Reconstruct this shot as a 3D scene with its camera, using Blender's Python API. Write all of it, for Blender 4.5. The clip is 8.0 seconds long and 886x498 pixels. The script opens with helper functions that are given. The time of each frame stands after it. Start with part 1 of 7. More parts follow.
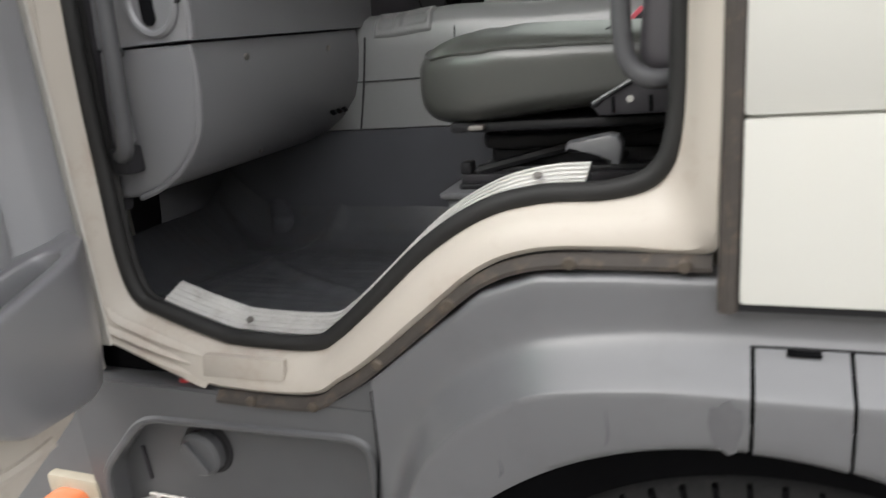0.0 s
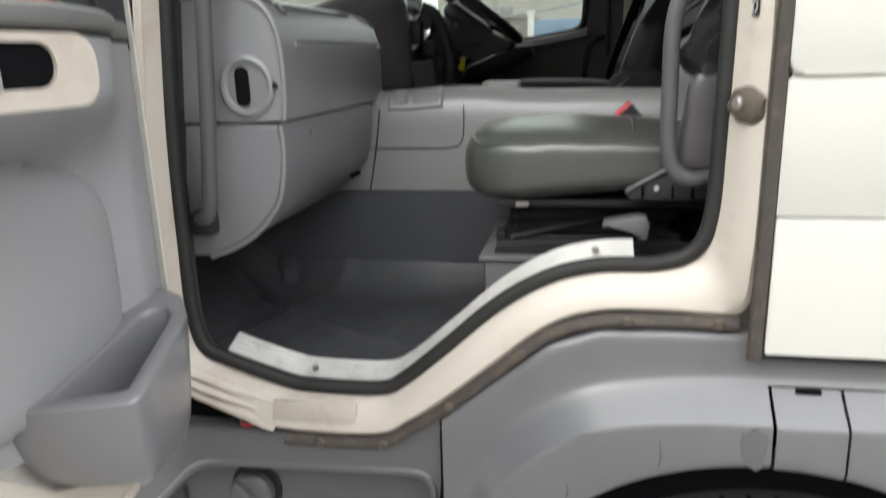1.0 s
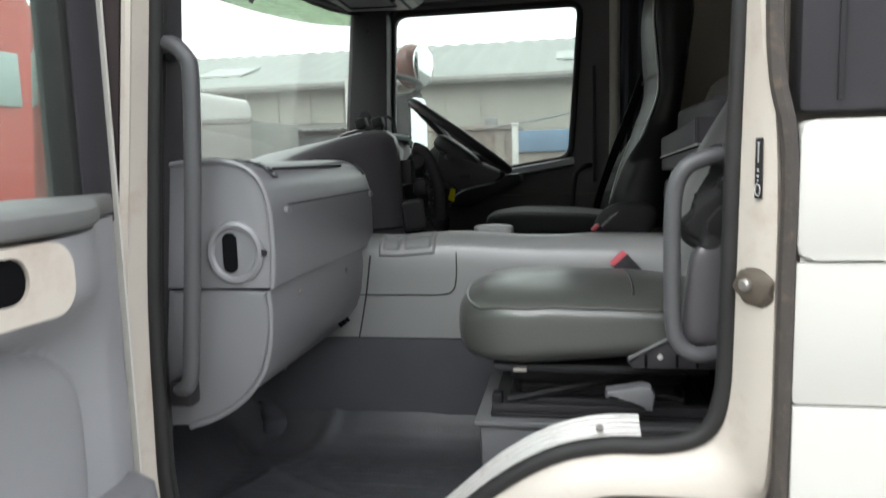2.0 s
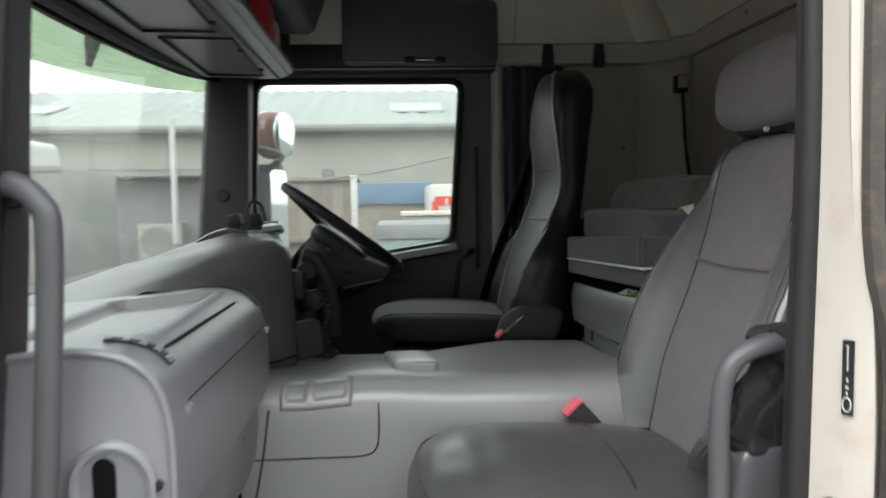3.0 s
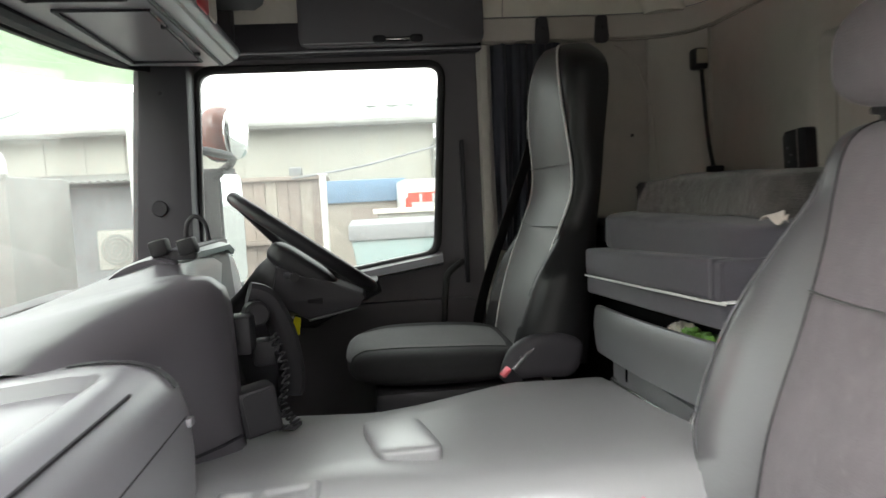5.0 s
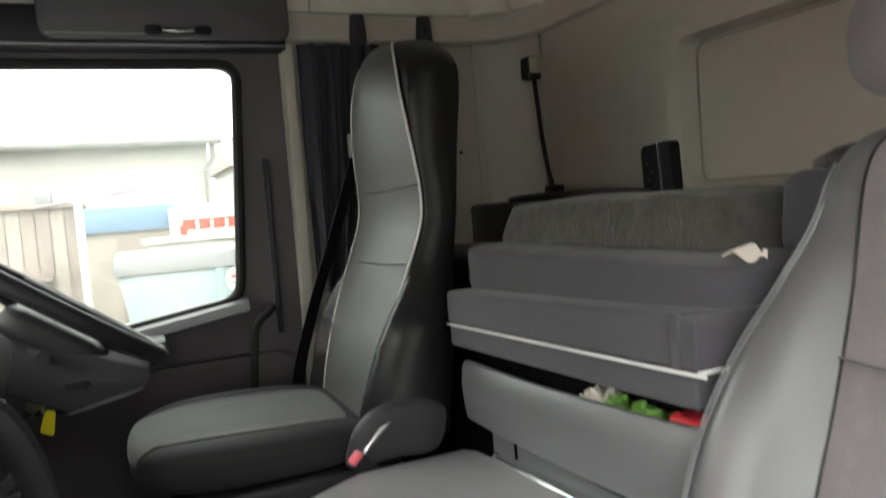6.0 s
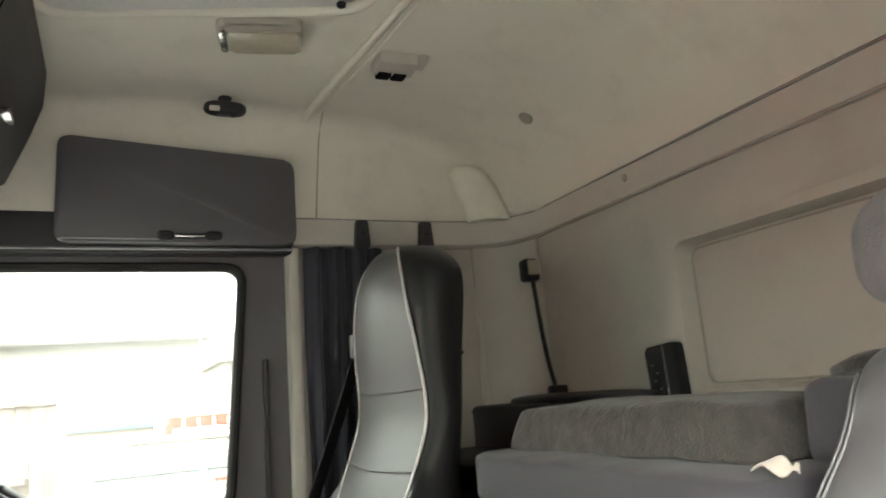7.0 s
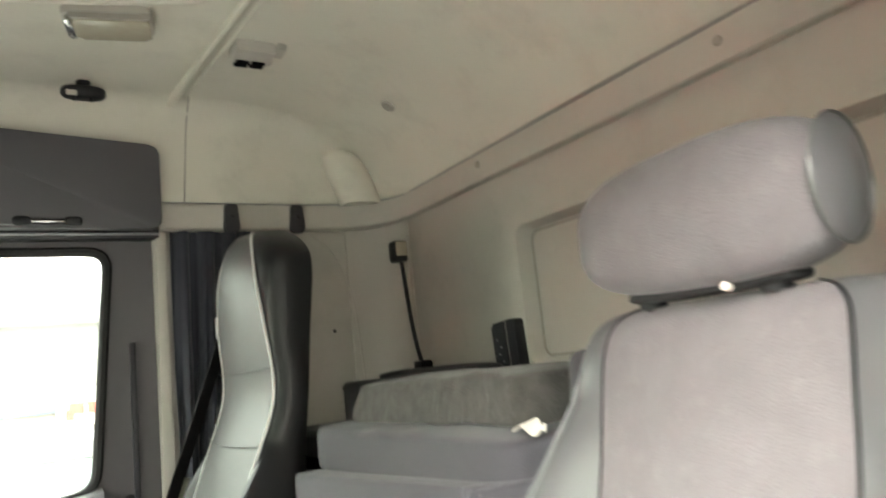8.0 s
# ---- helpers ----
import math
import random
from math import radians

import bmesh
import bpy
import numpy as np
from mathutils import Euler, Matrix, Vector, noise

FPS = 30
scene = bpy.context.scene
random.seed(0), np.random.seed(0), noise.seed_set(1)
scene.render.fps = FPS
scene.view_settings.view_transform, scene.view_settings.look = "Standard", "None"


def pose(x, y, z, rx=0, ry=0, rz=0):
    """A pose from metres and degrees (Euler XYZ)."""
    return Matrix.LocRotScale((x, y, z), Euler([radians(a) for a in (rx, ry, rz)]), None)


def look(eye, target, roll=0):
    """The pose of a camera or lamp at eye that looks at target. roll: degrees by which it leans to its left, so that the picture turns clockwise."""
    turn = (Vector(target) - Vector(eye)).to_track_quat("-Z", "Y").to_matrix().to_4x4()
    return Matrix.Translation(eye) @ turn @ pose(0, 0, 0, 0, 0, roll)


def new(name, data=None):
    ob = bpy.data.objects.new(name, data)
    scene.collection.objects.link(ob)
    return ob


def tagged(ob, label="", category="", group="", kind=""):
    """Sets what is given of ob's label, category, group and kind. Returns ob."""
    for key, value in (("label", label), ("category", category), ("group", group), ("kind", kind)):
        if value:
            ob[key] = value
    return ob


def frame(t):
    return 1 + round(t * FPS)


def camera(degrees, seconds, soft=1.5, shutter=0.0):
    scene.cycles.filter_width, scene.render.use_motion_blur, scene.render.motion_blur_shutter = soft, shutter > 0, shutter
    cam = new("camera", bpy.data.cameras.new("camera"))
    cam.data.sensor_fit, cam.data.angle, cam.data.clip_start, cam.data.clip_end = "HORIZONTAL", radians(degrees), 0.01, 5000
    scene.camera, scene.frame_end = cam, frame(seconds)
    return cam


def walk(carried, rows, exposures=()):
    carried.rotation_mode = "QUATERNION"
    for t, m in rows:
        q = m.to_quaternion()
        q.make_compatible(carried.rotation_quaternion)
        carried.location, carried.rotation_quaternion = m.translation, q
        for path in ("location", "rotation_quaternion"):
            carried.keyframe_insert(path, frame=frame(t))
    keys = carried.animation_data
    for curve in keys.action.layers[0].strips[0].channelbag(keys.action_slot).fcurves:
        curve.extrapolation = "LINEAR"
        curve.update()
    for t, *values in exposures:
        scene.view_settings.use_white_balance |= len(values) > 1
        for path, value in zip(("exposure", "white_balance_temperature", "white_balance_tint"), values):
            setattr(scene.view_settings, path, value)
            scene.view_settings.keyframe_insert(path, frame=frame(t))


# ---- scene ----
cam = camera(63.3, 8.0, shutter=0.5)
PATH = [
    (0, (0.965, -0.818, 1.652), (0.241, 0.951, 1.063), -5.6),
    (0.5, (0.777, -0.955, 1.67), (0.239, 0.858, 1.018), -4.7),
    (1, (0.721, -1.064, 1.766), (0.338, 0.83, 1.248), -1.9),
    (1.2, (0.73, -1.07, 1.806), (0.349, 0.842, 1.356), -1.7),
    (2.3, (0.643, -0.928, 1.92), (0.355, 1.041, 1.722), -2.5),
    (2.5, (0.572, -0.872, 1.973), (0.41, 1.114, 1.799), -3.1),
    (3, (0.475, -0.698, 2.038), (0.604, 1.293, 1.899), -0.9),
    (3.5, (0.413, -0.585, 2.102), (0.756, 1.379, 1.952), -3.3),
    (4, (0.381, -0.518, 2.129), (0.834, 1.42, 1.926), -5.1),
    (4.2, (0.371, -0.498, 2.13), (0.796, 1.445, 1.922), -4.8),
    (5.3, (0.491, -0.098, 2.063), (0.66, 1.889, 1.912), -2.6),
    (5.5, (0.486, 0.016, 2.064), (0.889, 1.965, 1.861), -2.5),
    (6, (0.44, 0.161, 2.1), (1.227, 1.994, 1.959), -4.4),
    (6.5, (0.398, 0.178, 2.118), (1.192, 1.998, 2.357), -3.9),
    (7, (0.419, 0.177, 2.119), (1.25, 1.954, 2.51), -4.6),
    (7.5, (0.449, 0.132, 2.107), (1.414, 1.826, 2.551), -3.3),
    (8, (0.527, 0.022, 2.104), (1.548, 1.714, 2.412), -6.1),
]
EXPOSURES = [(0.0, -0.1, 6650, 10), (0.5, 0.25, 6650, 10), (1.0, 0.22, 6600, 9), (2.5, 0.25, 6300, 8), (3.5, 0.72, 6500, 11), (4.2, 1.08, 6550, 12), (5.5, 1.5, 6600, 12), (6.0, 1.75, 6700, 11), (6.5, 2.2, 6900, 10), (7.0, 2.58, 6900, 9), (8.0, 3.0, 6950, 5)]
SKY, SUN = 0.62, 0.6
walk(cam, [(t, look(eye, target, roll)) for t, eye, target, roll in PATH],
     exposures=EXPOSURES)

# ---- daylight: overcast yard ----
world = bpy.data.worlds.new("overcast_sky")
scene.world = world
world.use_nodes = True
wn = world.node_tree.nodes
wl = world.node_tree.links
sky = wn.new("ShaderNodeTexSky")
sky.sky_type = 'NISHITA'
sky.sun_disc = False
sky.sun_elevation = radians(38)
sky.sun_rotation = radians(213)
sky.air_density = 1.0
sky.dust_density = 4.0
soften = wn.new("ShaderNodeHueSaturation")
soften.inputs["Saturation"].default_value = 0.16
wl.new(sky.outputs[0], soften.inputs["Color"])
cloud = wn.new("ShaderNodeMix")
cloud.data_type = 'RGBA'
cloud.inputs["Factor"].default_value = 0.8
cloud.inputs["B"].default_value = (5.6, 5.7, 5.85, 1)
wl.new(soften.outputs[0], cloud.inputs["A"])
wl.new(cloud.outputs["Result"], wn["Background"].inputs[0])
wn["Background"].inputs[1].default_value = SKY

sun_data = bpy.data.lights.new("sun", 'SUN')
sun_data.energy = SUN
sun_data.angle = radians(45)
sun_data.color = (1.0, 0.96, 0.9)
sun = new("sun", sun_data)
sun.matrix_basis = look((-4.5, -7, 6.5), (0, 0, 0))


# ---- materials ----
def mat(name, col, rough=0.5, metal=0.0, var=0.12, scale=6.0, bump=0.1, grain=420.0, dirt=None, dirt_amount=0.0,
        coat=0.0, cells=False, sheen=0.0, spec=0.5, wrinkle=0.0):
    m = bpy.data.materials.new(name)
    m.use_nodes = True
    n, l = m.node_tree.nodes, m.node_tree.links
    b = n["Principled BSDF"]
    b.inputs["Roughness"].default_value = rough
    b.inputs["Metallic"].default_value = metal
    b.inputs["Coat Weight"].default_value = coat
    b.inputs["Sheen Weight"].default_value = sheen
    b.inputs["Specular IOR Level"].default_value = spec
    tc = n.new("ShaderNodeTexCoord")
    big = n.new("ShaderNodeTexNoise")
    big.inputs["Scale"].default_value = scale
    big.inputs["Detail"].default_value = 5
    l.new(tc.outputs["Object"], big.inputs["Vector"])
    ramp = n.new("ShaderNodeMapRange")
    ramp.inputs["From Min"].default_value = 0.2
    ramp.inputs["From Max"].default_value = 0.8
    ramp.inputs["To Min"].default_value = 1 - var
    ramp.inputs["To Max"].default_value = 1 + var
    l.new(big.outputs["Fac"], ramp.inputs["Value"])
    mul = n.new("ShaderNodeMix")
    mul.data_type = 'RGBA'
    mul.blend_type = 'MULTIPLY'
    mul.inputs["Factor"].default_value = 1
    mul.inputs["A"].default_value = (*col, 1)
    l.new(ramp.outputs[0], mul.inputs["B"])
    out = mul.outputs["Result"]
    if dirt:
        spots = n.new("ShaderNodeTexNoise")
        spots.inputs["Scale"].default_value = scale * 2.3
        spots.inputs["Detail"].default_value = 8
        spots.inputs["Roughness"].default_value = 0.65
        l.new(tc.outputs["Object"], spots.inputs["Vector"])
        sr = n.new("ShaderNodeMapRange")
        sr.inputs["From Min"].default_value = 0.52
        sr.inputs["From Max"].default_value = 0.72
        sr.inputs["To Max"].default_value = dirt_amount
        l.new(spots.outputs["Fac"], sr.inputs["Value"])
        mix = n.new("ShaderNodeMix")
        mix.data_type = 'RGBA'
        l.new(sr.outputs[0], mix.inputs["Factor"])
        l.new(out, mix.inputs["A"])
        mix.inputs["B"].default_value = (*dirt, 1)
        out = mix.outputs["Result"]
    l.new(out, b.inputs["Base Color"])
    rr = n.new("ShaderNodeMapRange")
    rr.inputs["To Min"].default_value = max(0.02, rough - 0.04)
    rr.inputs["To Max"].default_value = min(1, rough + 0.05)
    l.new(big.outputs["Fac"], rr.inputs["Value"])
    l.new(rr.outputs[0], b.inputs["Roughness"])
    if bump:
        if cells:
            fine = n.new("ShaderNodeTexVoronoi")
            fine.inputs["Scale"].default_value = grain
            src = fine.outputs["Distance"]
        else:
            fine = n.new("ShaderNodeTexNoise")
            fine.inputs["Scale"].default_value = grain
            fine.inputs["Detail"].default_value = 2
            src = fine.outputs["Fac"]
        l.new(tc.outputs["Object"], fine.inputs["Vector"])
        bp = n.new("ShaderNodeBump")
        bp.inputs["Strength"].default_value = bump
        bp.inputs["Distance"].default_value = 0.6 / grain
        l.new(src, bp.inputs["Height"])
        l.new(bp.outputs[0], b.inputs["Normal"])
        if wrinkle:
            crease = n.new("ShaderNodeTexNoise")
            crease.inputs["Scale"].default_value = 22
            crease.inputs["Detail"].default_value = 5
            crease.inputs["Distortion"].default_value = 1.4
            l.new(tc.outputs["Object"], crease.inputs["Vector"])
            bw = n.new("ShaderNodeBump")
            bw.inputs["Strength"].default_value = wrinkle
            bw.inputs["Distance"].default_value = 0.012
            l.new(crease.outputs["Fac"], bw.inputs["Height"])
            l.new(bw.outputs[0], bp.inputs["Normal"])
    return m


def glass(name, tint, gloss=1.0, haze=0.03):
    m = bpy.data.materials.new(name)
    m.use_nodes = True
    n, l = m.node_tree.nodes, m.node_tree.links
    n.remove(n["Principled BSDF"])
    tr = n.new("ShaderNodeBsdfTransparent")
    tr.inputs[0].default_value = (*tint, 1)
    gl = n.new("ShaderNodeBsdfGlossy")
    gl.inputs["Roughness"].default_value = 0.02
    lw = n.new("ShaderNodeLayerWeight")
    lw.inputs[0].default_value = 0.5
    pw = n.new("ShaderNodeMath")
    pw.operation = 'POWER'
    pw.inputs[1].default_value = 5.0
    l.new(lw.outputs["Facing"], pw.inputs[0])
    sc = n.new("ShaderNodeMath")
    sc.operation = 'MULTIPLY_ADD'
    sc.inputs[1].default_value = 0.8 * gloss
    sc.inputs[2].default_value = 0.03 * gloss
    l.new(pw.outputs[0], sc.inputs[0])
    mx = n.new("ShaderNodeMixShader")
    l.new(sc.outputs[0], mx.inputs[0])
    l.new(tr.outputs[0], mx.inputs[1])
    l.new(gl.outputs[0], mx.inputs[2])
    film = n.new("ShaderNodeBsdfTranslucent")
    film.inputs[0].default_value = (0.8, 0.82, 0.78, 1)
    dust = n.new("ShaderNodeTexNoise")
    dust.inputs["Scale"].default_value = 5
    dust.inputs["Detail"].default_value = 6
    tc = n.new("ShaderNodeTexCoord")
    l.new(tc.outputs["Object"], dust.inputs["Vector"])
    amount = n.new("ShaderNodeMath")
    amount.operation = 'MULTIPLY'
    amount.inputs[1].default_value = 2 * haze
    l.new(dust.outputs["Fac"], amount.inputs[0])
    mx2 = n.new("ShaderNodeMixShader")
    l.new(amount.outputs[0], mx2.inputs[0])
    l.new(mx.outputs[0], mx2.inputs[1])
    l.new(film.outputs[0], mx2.inputs[2])
    l.new(mx2.outputs[0], n["Material Output"].inputs[0])
    return m


WHITE = mat("white_body_paint", (0.58, 0.56, 0.52), 0.35, var=0.05, scale=3, bump=0.02, dirt=(0.35, 0.27, 0.2), dirt_amount=0.22, coat=0.3, wrinkle=0.02)
CREAM = mat("aged_white_paint", (0.51, 0.465, 0.41), 0.4, var=0.06, scale=4, bump=0.03, dirt=(0.33, 0.23, 0.17), dirt_amount=0.5, wrinkle=0.05)
PANEL_WHITE = mat("gloss_white_panel", (0.53, 0.525, 0.49), 0.3, var=0.03, scale=2, bump=0.01, dirt=(0.55, 0.5, 0.42), dirt_amount=0.2, coat=0.4)
RUBBER = mat("door_seal_rubber", (0.02, 0.0195, 0.0195), 0.6, var=0.2, scale=15, bump=0.2, grain=300, spec=0.35)
OLD_RUBBER = mat("weathered_rubber", (0.05, 0.042, 0.037), 0.75, var=0.25, scale=18, bump=0.3, grain=250, dirt=(0.2, 0.14, 0.09), dirt_amount=0.35)
GREY_PLASTIC = mat("faded_grey_plastic", (0.122, 0.123, 0.13), 0.32, var=0.07, scale=4, bump=0.1, grain=420, dirt=(0.075, 0.073, 0.075), dirt_amount=0.3, spec=0.8, wrinkle=0.01)
STEP_GREY = mat("dark_step_plastic", (0.1, 0.101, 0.106), 0.4, var=0.1, scale=6, bump=0.15, grain=420, dirt=(0.12, 0.115, 0.11), dirt_amount=0.25, wrinkle=0.01)
DOOR_GREY = mat("door_trim_grey_plastic", (0.29, 0.29, 0.302), 0.5, var=0.07, scale=4, bump=0.15, grain=420, dirt=(0.25, 0.24, 0.23), dirt_amount=0.25)
LEDGE_GREY = mat("dark_door_ledge", (0.13, 0.13, 0.128), 0.5, var=0.08, scale=5, bump=0.15, grain=420)
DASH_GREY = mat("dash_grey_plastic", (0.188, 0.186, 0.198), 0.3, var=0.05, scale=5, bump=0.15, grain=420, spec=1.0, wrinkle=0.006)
DARK_PLASTIC = mat("dark_grey_plastic", (0.040, 0.038, 0.043), 0.5, var=0.1, scale=6, bump=0.2, grain=420, spec=0.25)
BLACK_PLASTIC = mat("black_plastic", (0.022, 0.0215, 0.024), 0.45, var=0.15, scale=9, bump=0.15, grain=420, spec=0.22)
BINNACLE = mat("binnacle_dark_plastic", (0.075, 0.07, 0.078), 0.32, var=0.07, scale=5, bump=0.2, grain=420, spec=0.7)
RAIL_GREY = mat("rail_dark_grey", (0.075, 0.075, 0.08), 0.45, var=0.1, scale=9, bump=0.15, grain=420)
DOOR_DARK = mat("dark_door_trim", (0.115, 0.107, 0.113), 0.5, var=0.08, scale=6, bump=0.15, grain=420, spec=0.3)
# near-black for joints, slots and hollows, with the shade inside put into the colour
BLACK = mat("gap_and_shade_black", (0.006, 0.006, 0.007), 0.9, var=0.2, bump=0, spec=0.05)
CARPET = mat("dark_floor_mat", (0.03, 0.03, 0.033), 0.85, var=0.25, scale=7, bump=0.6, grain=420, dirt=(0.06, 0.055, 0.05), dirt_amount=0.6)
FLOOR_MAT = mat("rubber_mat", (0.056, 0.058, 0.064), 0.42, var=0.2, scale=9, bump=0.3, grain=250, dirt=(0.06, 0.05, 0.042), dirt_amount=0.6)
TUNNEL_CARPET = mat("tunnel_side_felt", (0.066, 0.068, 0.078), 0.9, var=0.15, scale=5, bump=0.4, grain=420)
TUNNEL = mat("engine_cover_vinyl", (0.25, 0.254, 0.255), 0.3, var=0.02, scale=2.2, bump=0.05, grain=140, spec=0.9)
LEATHER = mat("grey_leather", (0.062, 0.064, 0.059), 0.3, var=0.1, scale=6, bump=0.05, grain=240, cells=True, wrinkle=0.03, spec=0.8, dirt=(0.1, 0.1, 0.092), dirt_amount=0.25)
SEAT_FABRIC = mat("grey_seat_fabric", (0.125, 0.111, 0.118), 0.85, var=0.13, scale=22, bump=0.7, grain=380, sheen=0.15, wrinkle=0.05, dirt=(0.16, 0.143, 0.148), dirt_amount=0.5)
DRIVER_CLOTH = mat("dark_seat_cloth", (0.027, 0.028, 0.028), 0.7, var=0.08, scale=7, bump=0.5, grain=420, sheen=0.2)
CUSHION_BLACK = mat("black_seat_cloth", (0.02, 0.02, 0.021), 0.7, var=0.15, scale=9, bump=0.4, grain=420, sheen=0.03, spec=0.2, wrinkle=0.05)
BOLSTER = mat("smooth_grey_leather", (0.092, 0.0905, 0.094), 0.3, var=0.02, scale=6, bump=0.04, grain=240, cells=True, wrinkle=0.03, spec=0.7)
BLACK_LEATHER = mat("black_leather", (0.012, 0.012, 0.013), 0.34, var=0.12, scale=7, bump=0.05, grain=240, cells=True, wrinkle=0.06, spec=0.28)
PIPING = mat("pale_piping", (0.6, 0.6, 0.58), 0.3, var=0.1, bump=0)
TRIM_BEIGE = mat("beige_cab_lining", (0.475, 0.443, 0.398), 0.75, var=0.05, scale=3, bump=0.25, grain=420, dirt=(0.25, 0.22, 0.2), dirt_amount=0.2)
CEIL_BEIGE = mat("beige_headliner", (0.655, 0.62, 0.54), 0.8, var=0.05, scale=2.5, bump=0.3, grain=420, dirt=(0.3, 0.27, 0.24), dirt_amount=0.2)
BUNK_CLOTH = mat("slate_bunk_cloth", (0.047, 0.045, 0.053), 0.85, var=0.08, scale=6, bump=0.5, grain=420, sheen=0.12, wrinkle=0.08)
DRAWER = mat("grey_drawer_plastic", (0.112, 0.114, 0.118), 0.4, var=0.06, scale=5, bump=0.15, grain=420)
BLANKET = mat("grey_wool_blanket", (0.054, 0.05, 0.045), 0.95, var=0.5, scale=30, bump=1.0, grain=260, sheen=0.2, wrinkle=0.4)
CURTAIN = mat("dark_blue_curtain", (0.024, 0.025, 0.036), 0.9, var=0.2, scale=20, bump=0.4, grain=420, sheen=0.2)
ALU = mat("sill_aluminium", (0.72, 0.71, 0.69), 0.4, metal=0.45, var=0.1, scale=12, bump=0.1, grain=300, dirt=(0.3, 0.27, 0.24), dirt_amount=0.4)
CHROME = mat("bright_metal", (0.7, 0.7, 0.7), 0.2, metal=1.0, var=0.05, bump=0)
STEEL = mat("dull_steel", (0.32, 0.3, 0.28), 0.5, metal=0.8, var=0.2, scale=20, bump=0.2, grain=200)
RUST = mat("brown_latch_metal", (0.11, 0.09, 0.072), 0.6, metal=0.4, var=0.3, scale=25, bump=0.3, grain=200)
TYRE = mat("tyre_rubber", (0.014, 0.014, 0.015), 0.7, var=0.25, scale=12, bump=0.3, grain=300, dirt=(0.08, 0.075, 0.07), dirt_amount=0.15, spec=0.3)
TYRE_SIDE = mat("dusty_tyre_sidewall", (0.058, 0.046, 0.042), 0.3, var=0.2, scale=9, bump=0.2, grain=300)
RED = mat("red_plastic", (0.55, 0.03, 0.04), 0.4, var=0.1, bump=0)
BUCKLE_RED = mat("buckle_red", (0.75, 0.13, 0.17), 0.4, var=0.08, bump=0)
YELLOW = mat("yellow_tag", (0.85, 0.75, 0.02), 0.5, var=0.05, bump=0)
ORANGE = mat("orange_lens", (0.85, 0.25, 0.1), 0.15, var=0.05, bump=0, coat=0.5)
GREEN = mat("green_wrapper", (0.13, 0.28, 0.05), 0.45, var=0.3, scale=30, bump=0)
PALE = mat("pale_paper", (0.6, 0.555, 0.49), 0.6, var=0.1, scale=30, bump=0.1)
LENS_WHITE = mat("lamp_lens", (0.43, 0.385, 0.30), 0.25, var=0.06, scale=60, bump=0.2, grain=250, coat=0.4)
HATCH_GREY = mat("pale_grey_hatch", (0.56, 0.545, 0.52), 0.45, var=0.04, scale=4, bump=0.05, grain=200)
GLASS = glass("clear_glass", (0.685, 0.715, 0.685), haze=0.03)
JOINT = mat("trim_joint", (0.34, 0.31, 0.27), 0.7, var=0.1, bump=0)
LOCKER = mat("locker_grey_plastic", (0.082, 0.078, 0.086), 0.5, var=0.08, scale=6, bump=0.2, grain=420)
HINGE_DARK = mat("dark_hinge_strip", (0.045, 0.033, 0.034), 0.6, var=0.2, scale=12, bump=0.2, grain=300)
DRIVER_PANEL = mat("driver_seat_grey", (0.075, 0.074, 0.074), 0.42, var=0.07, scale=8, bump=0.4, grain=420)
DOOR_GLASS = glass("door_glass", (0.60, 0.70, 0.66))
VISOR_GREEN = glass("green_sun_visor", (0.46, 0.54, 0.43), 0.6)
# red-brown reflection on the dark mirror housing, painted as base colour
HOUSING_REFLECT = mat("housing_red_reflection", (0.17, 0.05, 0.034), 0.22, var=0.12, scale=6, bump=0, coat=0.5)
MIRROR = mat("mirror_glass", (0.62, 0.66, 0.66), 0.03, metal=1.0, var=0.0, bump=0)


# ---- modelling helpers ----
def part(name, bm, material, parent=None, label="", smooth=38):
    bmesh.ops.recalc_face_normals(bm, faces=bm.faces)
    if bm.calc_volume(signed=True) < 0:
        bmesh.ops.reverse_faces(bm, faces=bm.faces)
    me = bpy.data.meshes.new(name)
    bm.to_mesh(me)
    bm.free()
    me.materials.append(material)
    if smooth:
        me.shade_smooth()
        me.set_sharp_from_angle(angle=radians(smooth))
    ob = new(name, me)
    if parent:
        ob.parent = parent
        ob.matrix_parent_inverse = Matrix.Translation(-parent.location)
    if label:
        tagged(ob, label)
    return ob


def thing(name, at, label, category, group="", kind=""):
    ob = new(name)
    ob.empty_display_size = 0.05
    ob.location = at
    return tagged(ob, label, category, group, kind)


def BM():
    return bmesh.new()


def box(bm, x0, x1, y0, y1, z0, z1, bev=0.0, seg=2):
    vs = [bm.verts.new(p) for p in ((x0, y0, z0), (x1, y0, z0), (x1, y1, z0), (x0, y1, z0),
                                    (x0, y0, z1), (x1, y0, z1), (x1, y1, z1), (x0, y1, z1))]
    fs = [bm.faces.new([vs[i] for i in q]) for q in ((0, 3, 2, 1), (4, 5, 6, 7), (0, 1, 5, 4), (1, 2, 6, 5), (2, 3, 7, 6), (3, 0, 4, 7))]
    if bev:
        es = list({e for f in fs for e in f.edges})
        bmesh.ops.bevel(bm, geom=es, offset=bev, segments=seg, affect='EDGES', profile=0.5, clamp_overlap=True)
    return bm


